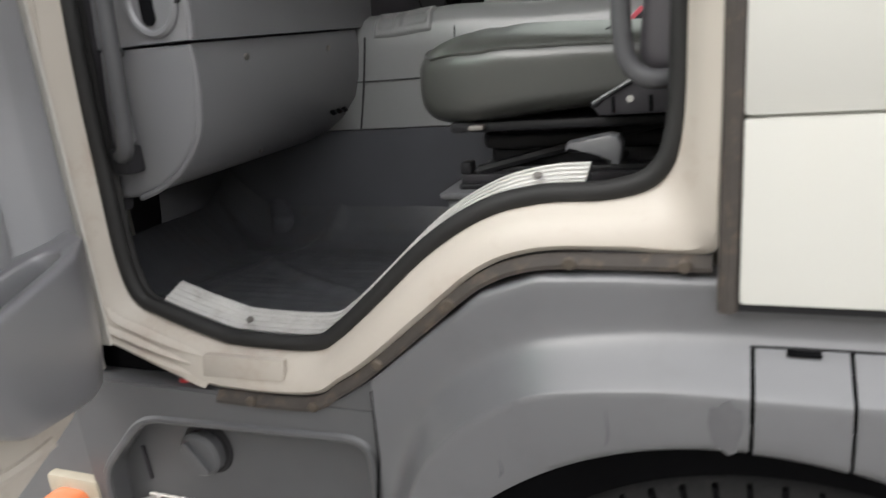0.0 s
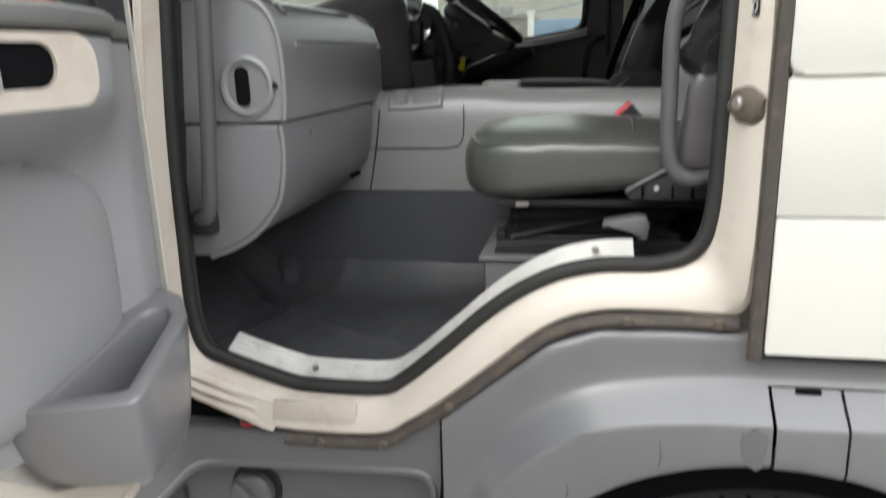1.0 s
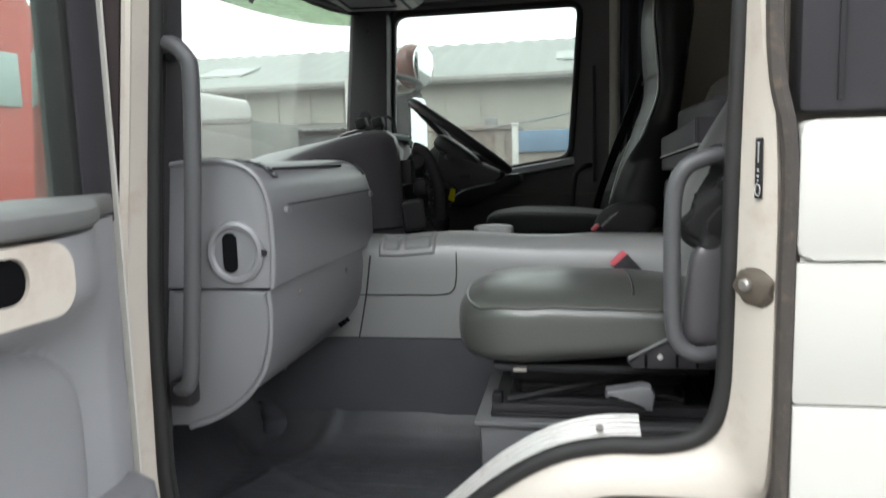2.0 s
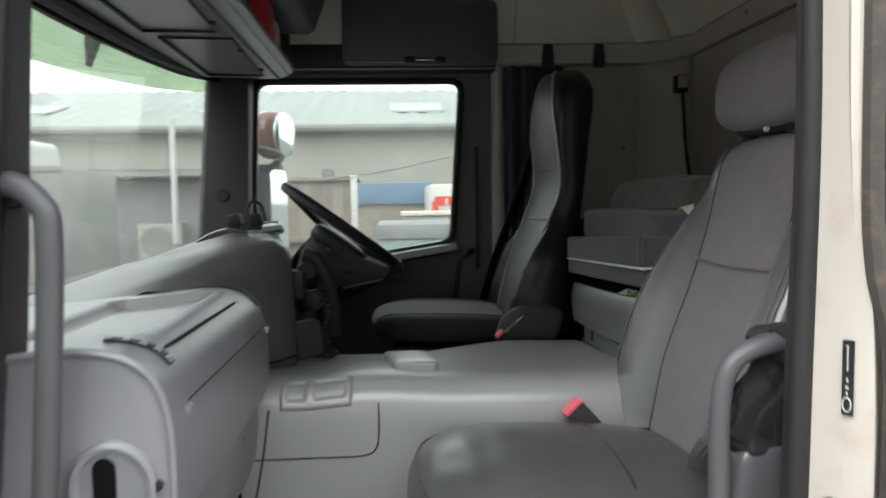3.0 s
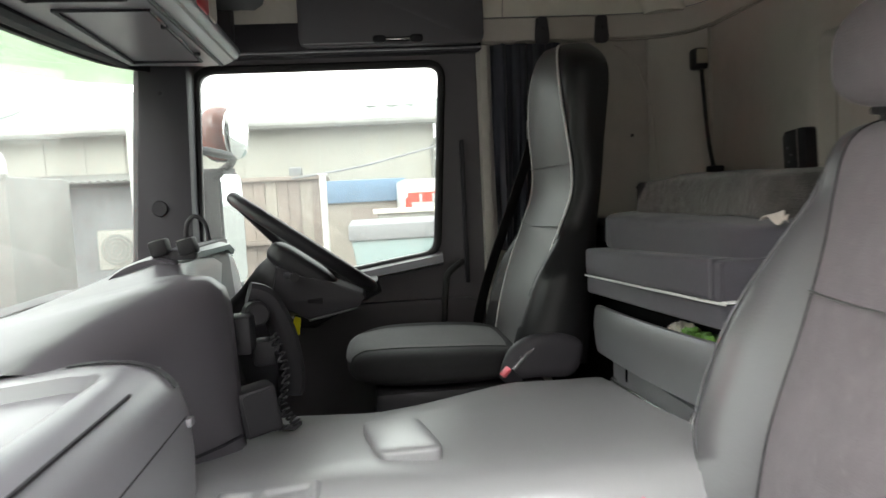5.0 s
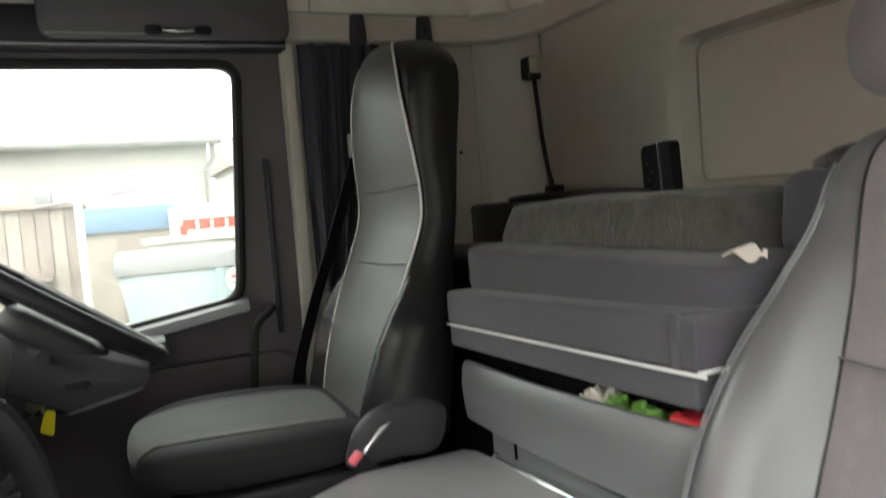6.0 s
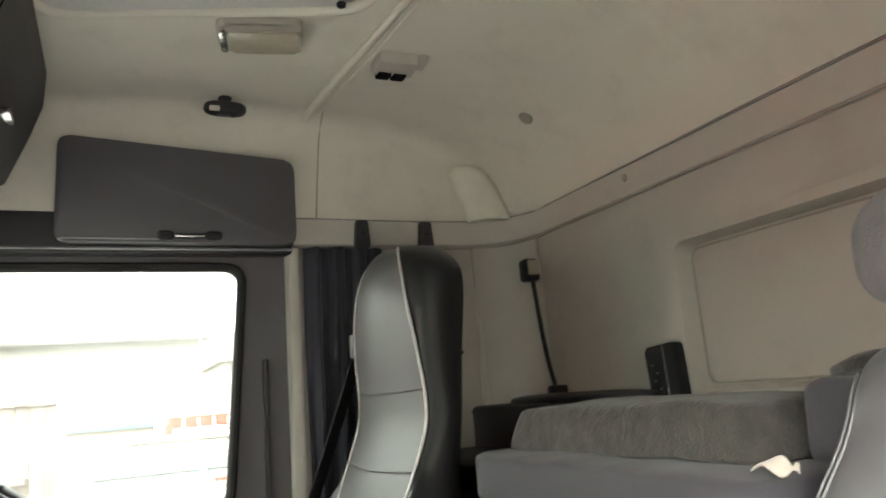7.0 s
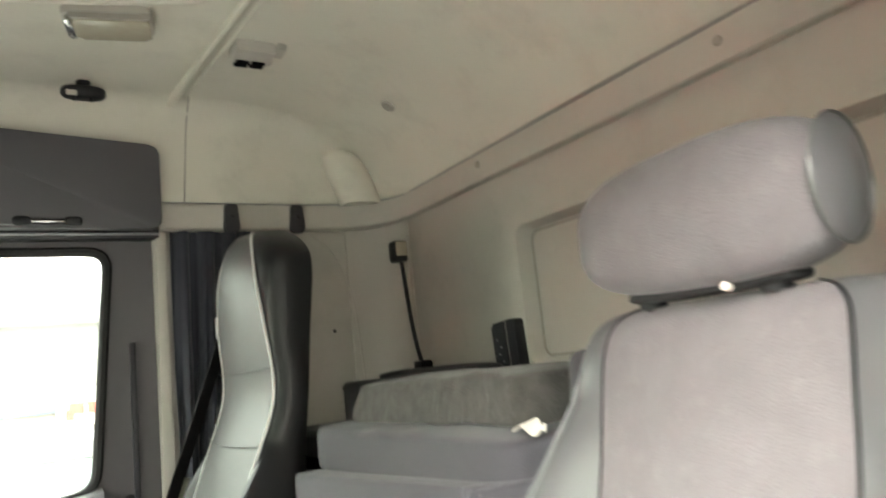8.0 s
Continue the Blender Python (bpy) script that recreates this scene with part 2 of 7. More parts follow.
def prism(bm, pts, axis, a, b, bev=0.0, seg=2):
    """An outline (in the two other axes, in their order) drawn out from a to b along an axis."""
    def at(p, w):
        return {"x": (w, p[0], p[1]), "y": (p[0], w, p[1]), "z": (p[0], p[1], w)}[axis]
    lo = [bm.verts.new(at(p, a)) for p in pts]
    hi = [bm.verts.new(at(p, b)) for p in pts]
    n = len(pts)
    caps = [bm.faces.new(lo[::-1]), bm.faces.new(hi)]
    for i in range(n):
        bm.faces.new((lo[i], lo[(i + 1) % n], hi[(i + 1) % n], hi[i]))
    if bev:
        es = list({e for f in caps for e in f.edges})
        bmesh.ops.bevel(bm, geom=es, offset=bev, segments=seg, affect='EDGES', profile=0.5, clamp_overlap=True)
    return bm


def round_rect(x0, x1, z0, z1, r, n=5):
    pts = []
    for cx, cz, a0 in ((x1 - r, z0 + r, -90), (x1 - r, z1 - r, 0), (x0 + r, z1 - r, 90), (x0 + r, z0 + r, 180)):
        for i in range(n + 1):
            a = radians(a0 + 90 * i / n)
            pts.append((cx + r * math.cos(a), cz + r * math.sin(a)))
    return pts


def spline(pts, n=6, closed=False):
    """Points on a smooth curve through pts."""
    P = [Vector(p) for p in pts]
    m = len(P)
    out = []
    for i in range(m if closed else m - 1):
        if closed:
            p0, p1, p2, p3 = P[i - 1], P[i], P[(i + 1) % m], P[(i + 2) % m]
        else:
            p0, p1, p2, p3 = P[max(i - 1, 0)], P[i], P[i + 1], P[min(i + 2, m - 1)]
        for k in range(n):
            t = k / n
            out.append(0.5 * ((2 * p1) + (p2 - p0) * t + (2 * p0 - 5 * p1 + 4 * p2 - p3) * t * t + (3 * p1 - p0 - 3 * p2 + p3) * t ** 3))
    if not closed:
        out.append(P[-1])
    return out


def tube(bm, pts, r, n=10, closed=False, flat=1.0):
    P = [Vector(p) for p in pts]
    m = len(P)
    rings = []
    up = None
    for i in range(m):
        if closed:
            d = (P[(i + 1) % m] - P[i - 1]).normalized()
        else:
            d = (P[min(i + 1, m - 1)] - P[max(i - 1, 0)]).normalized()
        if up is None:
            up = d.orthogonal().normalized()
        up = (up - d * up.dot(d))
        up = up.normalized() if up.length > 1e-6 else d.orthogonal().normalized()
        side = d.cross(up)
        rr = r[i] if isinstance(r, (list, tuple)) else r
        rings.append([bm.verts.new(P[i] + up * rr * math.cos(2 * math.pi * k / n) + side * rr * flat * math.sin(2 * math.pi * k / n)) for k in range(n)])
    for i in range(m if closed else m - 1):
        a, b = rings[i], rings[(i + 1) % m]
        for k in range(n):
            bm.faces.new((a[k], a[(k + 1) % n], b[(k + 1) % n], b[k]))
    if not closed:
        bm.faces.new(rings[0][::-1])
        bm.faces.new(rings[-1])
    return bm


def loft(bm, rings, closed=True, cap=False):
    V = [[bm.verts.new(p) for p in ring] for ring in rings]
    n = len(V[0])
    for a, b in zip(V, V[1:]):
        for k in range(n if closed else n - 1):
            bm.faces.new((a[k], a[(k + 1) % n], b[(k + 1) % n], b[k]))
    if cap:
        bm.faces.new(V[0][::-1])
        bm.faces.new(V[-1])
    return bm


def thick(bm, t):
    bmesh.ops.recalc_face_normals(bm, faces=bm.faces)
    bmesh.ops.solidify(bm, geom=list(bm.faces), thickness=t)
    return bm


def disc(bm, centre, axis, r, h, n=24, bev=0.0, r2=None):
    """A short cylinder from centre along a unit axis."""
    c, d = Vector(centre), Vector(axis).normalized()
    u = d.orthogonal().normalized()
    v = d.cross(u)
    def ring(rad, w):
        return [c + d * w + (u * math.cos(2 * math.pi * k / n) + v * math.sin(2 * math.pi * k / n)) * rad for k in range(n)]
    r2 = r if r2 is None else r2
    rings = [ring(r, 0), ring(r2, h - bev), ring(r2 - bev, h)] if bev else [ring(r, 0), ring(r2, h)]
    return loft(bm, rings, cap=True)


def pillow(bm, place, n=5.0, div=10):
    """A rounded block: place() turns a point of the block -1..1 into metres."""
    cache = {}
    def vert(p):
        key = tuple(round(c, 5) for c in p)
        if key not in cache:
            s = sum(abs(c) ** n for c in p) ** (1 / n)
            cache[key] = bm.verts.new(place(*[c / s for c in p]))
        return cache[key]
    g = [-1 + 2 * i / div for i in range(div + 1)]
    for ax in range(3):
        for sgn in (-1, 1):
            for i in range(div):
                for j in range(div):
                    q = []
                    for a, b in ((i, j), (i + 1, j), (i + 1, j + 1), (i, j + 1)):
                        p = [0, 0, 0]
                        p[ax], p[(ax + 1) % 3], p[(ax + 2) % 3] = sgn, g[a], g[b]
                        q.append(vert(p))
                    bm.faces.new(q if sgn > 0 else q[::-1])
    return bm


def wall_with_hole(bm, outer, hole, axis, a, b):
    """A flat slab between an outer and an inner outline of as many points."""
    def at(p, w):
        return {"x": (w, p[0], p[1]), "y": (p[0], w, p[1]), "z": (p[0], p[1], w)}[axis]
    rings = [[at(p, a) for p in outer], [at(p, b) for p in outer], [at(p, b) for p in hole], [at(p, a) for p in hole]]
    V = [[bm.verts.new(p) for p in r] for r in rings]
    n = len(outer)
    for i in range(4):
        p, q = V[i], V[(i + 1) % 4]
        for k in range(n):
            bm.faces.new((p[k], p[(k + 1) % n], q[(k + 1) % n], q[k]))
    return bm


def box_to_hole(hole, x0, x1, z0, z1):
    """For each point of a hole the point of a surrounding rectangle that lies outward of it."""
    cx = sum(p[0] for p in hole) / len(hole)
    cz = sum(p[1] for p in hole) / len(hole)
    out = []
    for x, z in hole:
        dx, dz = x - cx, z - cz
        s = min([((x1 if dx > 0 else x0) - cx) / dx] * (abs(dx) > 1e-6) + [((z1 if dz > 0 else z0) - cz) / dz] * (abs(dz) > 1e-6))
        out.append((cx + dx * s, cz + dz * s))
    for corner in ((x0, z0), (x1, z0), (x1, z1), (x0, z1)):
        i = min(range(len(out)), key=lambda k: (out[k][0] - corner[0]) ** 2 + (out[k][1] - corner[1]) ** 2)
        out[i] = corner
    return out


def round_poly(pts, r, n=5):
    """A polygon with its corners rounded."""
    out = []
    m = len(pts)
    for i in range(m):
        p0, p, p1 = Vector(pts[i - 1]), Vector(pts[i]), Vector(pts[(i + 1) % m])
        a, b = (p0 - p).normalized(), (p1 - p).normalized()
        s, e = p + a * r, p + b * r
        for k in range(n + 1):
            t = k / n
            q = s * (1 - t) ** 2 + p * 2 * t * (1 - t) + e * t * t
            out.append((q.x, q.y))
    return out


def lerp_path(path, x):
    for (x0, z0), (x1, z1) in zip(path, path[1:]):
        if x0 <= x <= x1:
            return z0 + (z1 - z0) * (x - x0) / (x1 - x0)
    return path[-1][1] if x > path[-1][0] else path[0][1]


# ================= the cab's shell =================
# door opening: seal line and outer edge of the painted frame, (x, z), front pillar down, along the sill, up the rear pillar
SEAL = [(0.100, 2.52), (0.077, 2.2), (0.048, 1.9), (0.027, 1.65), (0.022, 1.45), (0.022, 1.33), (0.04, 1.26), (0.09, 1.235),
        (0.19, 1.203), (0.24, 1.195), (0.37, 1.196), (0.42, 1.22), (0.488, 1.278), (0.582, 1.361), (0.666, 1.412),
        (0.745, 1.433), (0.835, 1.438), (0.89, 1.46), (0.913, 1.52), (0.918, 1.65), (0.922, 1.85), (0.929, 2.15), (0.92, 2.52)]
EDGE = [(0.085, 2.52), (0.062, 2.2), (0.032, 1.9), (0.006, 1.65), (-0.012, 1.45), (-0.02, 1.33), (-0.022, 1.235), (0.02, 1.185),
        (0.12, 1.145), (0.20, 1.122), (0.37, 1.125), (0.43, 1.155), (0.489, 1.195), (0.583, 1.273), (0.668, 1.341),
        (0.746, 1.369), (0.85, 1.373), (0.955, 1.373), (0.966, 1.46), (0.968, 1.65), (0.966, 1.85), (0.946, 2.1), (0.94, 2.52)]
SILL = EDGE[9:18]          # lower painted edge along the sill
seal3 = spline([(x, 0.062, z) for x, z in SEAL], 5)
edge3 = spline([(x, 0.03 if 6 < i < 18 else 0.0, z) for i, (x, z) in enumerate(EDGE)], 5)


def door_frame():
    fr = thing("door_frame", (0.45, 0.05, 1.2), "white painted door opening of the truck cab with scuffed sill", "door frame", kind="structure")
    rows = []
    for w, out in ((0.0, 0.0), (0.12, 0.0), (0.3, -0.012), (0.6, -0.018), (0.88, -0.012), (1.0, 0.0)):
        rows.append([a.lerp(b, w) + Vector((0, out, 0)) for a, b in zip(seal3, edge3)])
    part("painted_frame", thick(loft(BM(), rows, closed=False), 0.012), CREAM, fr, "cream white paint, scuffed and stained")
    bm = tube(BM(), [p + Vector((0, 0, 0.003)) for p in seal3], 0.013, 10, flat=1.0)
    part("rubber_seal", bm, RUBBER, fr, "black rubber door seal")
    # second lip of the seal, inside
    part("seal_lip", tube(BM(), [p + Vector((0, 0.02, 0)) for p in seal3], 0.008, 8), RUBBER, fr)
    # aluminium tread strip along the sill
    lo = [p + Vector((0, 0.016, 0.012)) for p in seal3 if 0.075 < p.x < 0.815 and p.z < 1.5]
    hi = [p + Vector((0, 0.05, 0.016)) for p in lo]
    part("tread_strip", thick(loft(BM(), [lo, [a.lerp(b, 0.5) for a, b in zip(lo, hi)], hi], closed=False), 0.004), ALU, fr, "ribbed aluminium tread strip")
    for k in range(4):
        part("rib", tube(BM(), [a.lerp(b, 0.15 + 0.23 * k) + Vector((0, -0.001, 0.002)) for a, b in zip(lo, hi)], 0.0013, 6), ALU, fr)
    for x, z in ((0.245, 1.222), (0.74, 1.455)):
        part("screw", disc(BM(), (x, 0.08, z), (0, -0.5, 1), 0.006, 0.004, 10), STEEL, fr)
    # dark inner sill below the strip
    ins = [p + Vector((0, 0.045, 0.012)) for p in lo]
    part("inner_sill", thick(loft(BM(), [ins, [Vector((p.x, 0.12, min(p.z - 0.03, 1.19))) for p in ins]], closed=False), 0.006), FLOOR_MAT, fr)
    # weathered rubber strip under the painted sill, with its fixings
    low = [Vector((x, 0.024, z - 0.012)) for x, z in SILL]
    low = spline(low, 6)
    part("lower_strip", tube(BM(), low, 0.0125, 8, flat=0.5), OLD_RUBBER, fr, "brown weathered rubber strip")
    for x, z in ((0.27, 1.112), (0.385, 1.115), (0.505, 1.197), (0.625, 1.297), (0.79, 1.36), (0.925, 1.36)):
        part("bolt", disc(BM(), (x, 0.014, z), (0, -1, 0), 0.0085, 0.005, 12, 0.002), RUST, fr)
    # creased sheet and pressed plate at the foot of the front pillar
    part("sill_plate", prism(BM(), round_poly([(0.178, 1.143), (0.332, 1.149), (0.336, 1.184), (0.184, 1.182)], 0.003), "y", 0.0225, 0.034, 0.0015), CREAM, fr)
    foot = [(a, b) for a, b in zip(seal3, edge3) if -0.03 < b.x < 0.185 and b.z < 1.262]
    folds = ((0.30, 0.010), (0.44, 0.024), (0.52, 0.013), (0.68, 0.027), (0.80, 0.014), (0.93, 0.022), (1.06, 0.012))
    fold_rows = []
    for k, (a, b) in enumerate(foot):
        t = k / (len(foot) - 1)
        fold_rows.append([a.lerp(b, w + 0.05 * math.sin(2.4 * t + 3 * w)) + Vector((0, -0.010 - (o - 0.010) * math.sin(math.pi * min(1.0, 0.12 + 0.95 * t)) * (1 if j % 2 else 0.6), 0)) for j, (w, o) in enumerate(folds)])
    part("sill_fold", thick(loft(BM(), fold_rows, closed=False), 0.003), CREAM, fr, "creased cream paint", smooth=12)
    # striker latch and small printed plate on the rear pillar
    def lump(a, b, c):
        k = 1 + 0.22 * noise.noise(Vector((a * 1.6, b * 1.6, c * 1.6 + 3)))
        return (0.029 * a * k, 0.009 * b, 0.024 * c * k)
    latch_pose = pose(0.940, 0.016, 1.687, 0, 12, -52)
    latch = part("latch_striker", pillow(BM(), lump, 2.6, 12), RUST, fr, "brown metal door striker", smooth=30)
    pin = part("striker_pin", disc(BM(), (-0.004, -0.006, 0.002), (0, -1, 0), 0.009, 0.012, 12, 0.003), STEEL, latch)
    for o in (latch, pin):
        o.data.transform(latch_pose)
    plate = part("type_plate", prism(BM(), round_rect(-0.0058, 0.0058, -0.040, 0.040, 0.002), "y", 0, 0.0015), BLACK_PLASTIC, fr, "black printed plate")
    plate_pose = pose(0.9415, 0.011, 1.845, 0, 0, -57)
    plate.data.transform(plate_pose)
    for w, h, z in ((0.0012, 0.026, 0.021), (0.0034, 0.0016, 0.0335), (0.0016, 0.0045, -0.002), (0.0030, 0.003, -0.010), (0.0014, 0.003, -0.016)):
        bar = part("print_bar", box(BM(), -w / 2, w / 2, -0.0012, -0.0004, z - h / 2, z + h / 2), ALU, plate)
        bar.data.transform(plate_pose)
    loop = part("print_ring", tube(BM(), [(0.0042 * math.cos(t), -0.001, -0.028 + 0.0075 * math.sin(t)) for t in [2 * math.pi * k / 16 for k in range(16)]], 0.0007, 5, closed=True), ALU, plate)
    loop.data.transform(plate_pose)


door_frame()

# floor with its mats
bm = box(BM(), -0.55, 1.64, 0.09, 2.3, 1.10, 1.195)
floor = tagged(part("floor", bm, CARPET), "dark rubber cab floor, dusty", "floor", kind="structure")
mt = thing("floor_mat", (0.2, 0.35, 1.195), "crumpled black vinyl footwell mat turned up at its edges", "floor mat")
rows = []
for i in range(71):
    x = -0.16 + 0.70 * i / 70
    row = []
    for j in range(61):
        y = 0.115 + 0.487 * j / 60
        up = 0.07 * max(0.0, (y - 0.50) / 0.1) ** 2 + 0.10 * max(0.0, (-0.02 - x) / 0.14) ** 1.6
        v = Vector((x, y, 0))
        fold = 0.010 * max(0.0, 1 - abs((x - 0.05) * 0.6 + (y - 0.42) + 0.03 * noise.noise(v * 6)) / 0.03) + 0.008 * max(0.0, 1 - abs((x - 0.02) - 0.4 * (y - 0.3)) / 0.025)
        row.append((x, y, 1.203 + up + fold + 0.004 * noise.noise(v * 9) + 0.002 * noise.noise(v * 25) + (0.0012 if j % 3 == 0 else 0.0)))
    rows.append(row)
part("mat_sheet", thick(loft(BM(), rows, closed=False), 0.003), FLOOR_MAT, mt, smooth=60)
tr = thing("floor_trim", (0.0, 0.5, 1.2), "grey plastic footwell duct beside the tunnel", "duct")
part("duct", tube(BM(), spline([(-0.30, 0.80, 1.33), (-0.20, 0.74, 1.31), (-0.10, 0.66, 1.285), (-0.02, 0.60, 1.26), (0.01, 0.575, 1.215)], 5), 0.03, 12, flat=0.7), TUNNEL_CARPET, tr)
part("duct_end", pillow(BM(), lambda a, b, c: (-0.005 + 0.03 * a, 0.59 + 0.035 * b, 1.235 + 0.03 * c), 3, 8), TUNNEL_CARPET, tr)
# near side: lining behind the seat, above and ahead of the door
wl_ = thing("wall_left", (1.3, 0.1, 1.2), "beige lined cab side wall behind the passenger door", "wall", kind="structure")
part("lining", box(BM(), 0.955, 1.64, 0.075, 0.105, 1.20, 2.66), TRIM_BEIGE, wl_)
part("header", box(BM(), -0.30, 1.64, 0.075, 0.115, 2.53, 2.93), TRIM_BEIGE, wl_)
part("front_pillar", prism(BM(), [(-0.07, 1.80), (0.0, 1.40), (0.032, 1.66), (0.056, 1.9), (0.10, 2.53), (-0.01, 2.53)], "y", 0.078, 0.14, 0.01), DARK_PLASTIC, wl_, "dark grey front pillar trim")
part("outer_skin", prism(BM(), [(-0.09, 1.20), (-0.03, 1.23), (-0.03, 1.33), (0.0, 1.65), (0.025, 1.9), (0.075, 2.52), (0.93, 2.53), (0.95, 2.95), (-0.03, 2.95), (-0.04, 2.5), (-0.08, 1.8)], "y", 0.01, 0.04), WHITE, wl_)

part("hinge_strip", prism(BM(), [(-0.05, 1.42), (-0.018, 1.42), (0.001, 1.65), (0.026, 1.9), (0.056, 2.2), (0.079, 2.52), (-0.05, 2.52)], "y", 0.003, 0.0095), HINGE_DARK, wl_, "dark strip along the hinge side")

# far side: door with window, dark
WIN = round_poly([(-0.108, 1.735), (0.705, 1.858), (0.752, 2.515), (-0.075, 2.515)], 0.055)
dr = thing("door_1", (0.3, 2.28, 1.2), "closed driver's door with dark grey trim and a large window", "door", kind="structure")
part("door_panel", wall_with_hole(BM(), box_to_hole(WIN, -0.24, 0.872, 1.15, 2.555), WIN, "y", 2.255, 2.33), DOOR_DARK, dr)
part("window_seal", tube(BM(), [(x, 2.252, z) for x, z in WIN], 0.014, 8, closed=True), RUBBER, dr)
pane = part("pane", prism(BM(), WIN, "y", 2.29, 2.294), GLASS, dr)
pane.visible_shadow = False
part("sill_ledge", prism(BM(), [(2.30, 1.722), (2.17, 1.705), (2.16, 1.69), (2.30, 1.65)], "x", -0.12, 0.1, 0.006), BLACK_PLASTIC, dr)
ledge = BM()
loft(ledge, [[(x, 2.29, z + 0.012), (x, 2.21, z - 0.005), (x, 2.195, z - 0.03), (x, 2.29, z - 0.05)] for x, z in ((-0.11, 1.735), (0.3, 1.797), (0.72, 1.862))], cap=True)
part("window_ledge", ledge, DASH_GREY, dr, "grey window ledge catching daylight")
part("armrest", prism(BM(), [(0.18, 1.66), (0.28, 1.655), (0.50, 1.76), (0.49, 1.80), (0.42, 1.80), (0.22, 1.72)], "y", 2.06, 2.26, 0.015), BLACK_PLASTIC, dr)
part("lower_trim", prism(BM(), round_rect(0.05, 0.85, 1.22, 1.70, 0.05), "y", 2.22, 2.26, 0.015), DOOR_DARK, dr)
part("pull_handle", tube(BM(), spline([(0.79, 2.25, 1.825), (0.765, 2.175, 1.822), (0.735, 2.165, 1.80), (0.721, 2.165, 1.765), (0.706, 2.165, 1.60), (0.71, 2.18, 1.565), (0.74, 2.25, 1.56)], 5), 0.011, 8), RUBBER, dr, "slim black pull handle")
part("door_rail", box(BM(), 0.80, 0.815, 2.235, 2.256, 1.75, 2.25, 0.004), DARK_PLASTIC, dr)

wr = thing("wall_right", (1.3, 2.25, 1.2), "beige lined cab side wall with a moulded trim rail", "wall", kind="structure")
part("lining", box(BM(), 0.873, 1.66, 2.235, 2.33, 1.15, 2.57, 0.004), TRIM_BEIGE, wr)
part("door_post", prism(BM(), [(0.86, 1.2), (0.905, 1.2), (0.905, 2.565), (0.878, 2.565)], "y", 2.205, 2.24, 0.006), TRIM_BEIGE, wr)
part("lining_seam", tube(BM(), [(0.962, 2.203, 2.655), (0.966, 2.192, 2.76), (0.971, 2.178, 2.875), (0.975, 2.168, 2.92), (0.974, 2.14, 2.945), (0.968, 2.10, 2.950)], 0.0022, 6), JOINT, wr)
# dark trim strip above the window, with its pale bead
part("window_header", box(BM(), -0.20, 0.886, 2.20, 2.26, 2.545, 2.653, 0.006), DARK_PLASTIC, wr, "dark plastic strip above the side window")
part("bead", tube(BM(), [(-0.15, 2.197, 2.556), (0.885, 2.197, 2.556)], 0.004, 8), DASH_GREY, wr, "pale bead")
part("outer_skin", box(BM(), 0.86, 1.76, 2.335, 2.37, 1.1, 3.0), WHITE, wr)
part("header_skin", box(BM(), -0.3, 0.9, 2.335, 2.37, 2.56, 3.0), WHITE, wr)
# small screw cap in the side lining
part("screw_cap", disc(BM(), (1.418, 2.236, 2.239), (0, -1, 0), 0.006, 0.003, 12), DARK_PLASTIC, wr)

# rear wall: lower sheet, moulded rail, sloping top is part of the ceiling
rw = thing("wall_rear", (1.64, 1.15, 1.2), "beige padded rear wall of the sleeper cab with a framed panel", "wall", kind="structure")
part("lining", box(BM(), 1.64, 1.70, 0.07, 2.33, 1.15, 2.68), TRIM_BEIGE, rw)
part("outer_skin", box(BM(), 1.71, 1.76, 0.0, 2.33, 1.1, 3.0), WHITE, rw)
RAIL_PATH = [(0.889, 2.201, 0), (1.1, 2.201, 0), (1.3, 2.200, 0), (1.40, 2.196, 0.001)] + [(1.43 + 0.195 * math.sin(a), 1.995 + 0.195 * math.cos(a), 0.001 + 0.004 * k / 10) for k, a in enumerate([math.pi / 2 * (k + 1) / 11 for k in range(10)])] + [(1.625, 1.98, 0.006), (1.625, 1.5, 0.006), (1.625, 0.8, 0.006), (1.625, 0.106, 0.006)]


def rail_sweep(section):
    rows = []
    for i, (x, y, h) in enumerate(RAIL_PATH):
        a, b = RAIL_PATH[max(i - 1, 0)], RAIL_PATH[min(i + 1, len(RAIL_PATH) - 1)]
        t = Vector((b[0] - a[0], b[1] - a[1], 0)).normalized()
        nrm = Vector((t.y, -t.x, 0))
        rows.append([Vector((x, y, z + h)) + nrm * o for o, z in section])
    return rows


part("trim_rail", loft(BM(), rail_sweep([(-0.05, 2.570), (0.0, 2.570), (0.006, 2.574), (0.008, 2.582), (0.009, 2.64), (0.006, 2.6475), (0.0, 2.649), (-0.05, 2.649)]), cap=True), TRIM_BEIGE, rw, "moulded trim rail")
for z, q, jm in ((2.651, 0.0018, DASH_GREY), (2.568, 0.0018, JOINT)):
    part("rail_line", tube(BM(), [p[0] for p in rail_sweep([(0.003, z)])], q, 6), jm, rw, "thin dark joint")
cove = BM()
loft(cove, [[(1.64 - 0.16 * (1 - math.sin(a)), 2.235 - 0.16 * (1 - math.cos(a)), z) for a in [math.pi / 2 * k / 8 for k in range(9)]] for z in (1.2, 1.9, 2.57, 2.66)], closed=False)
part("corner_cove", thick(cove, 0.012), TRIM_BEIGE, rw)
part("corner_seam", tube(BM(), spline([(1.36, 2.234, 2.56), (1.43, 2.226, 2.50), (1.475, 2.205, 2.35), (1.49, 2.195, 2.15), (1.495, 2.19, 1.95)], 6), 0.003, 6), TRIM_BEIGE, rw)
hole = round_rect(0.18, 1.425, 2.085, 2.405, 0.03)
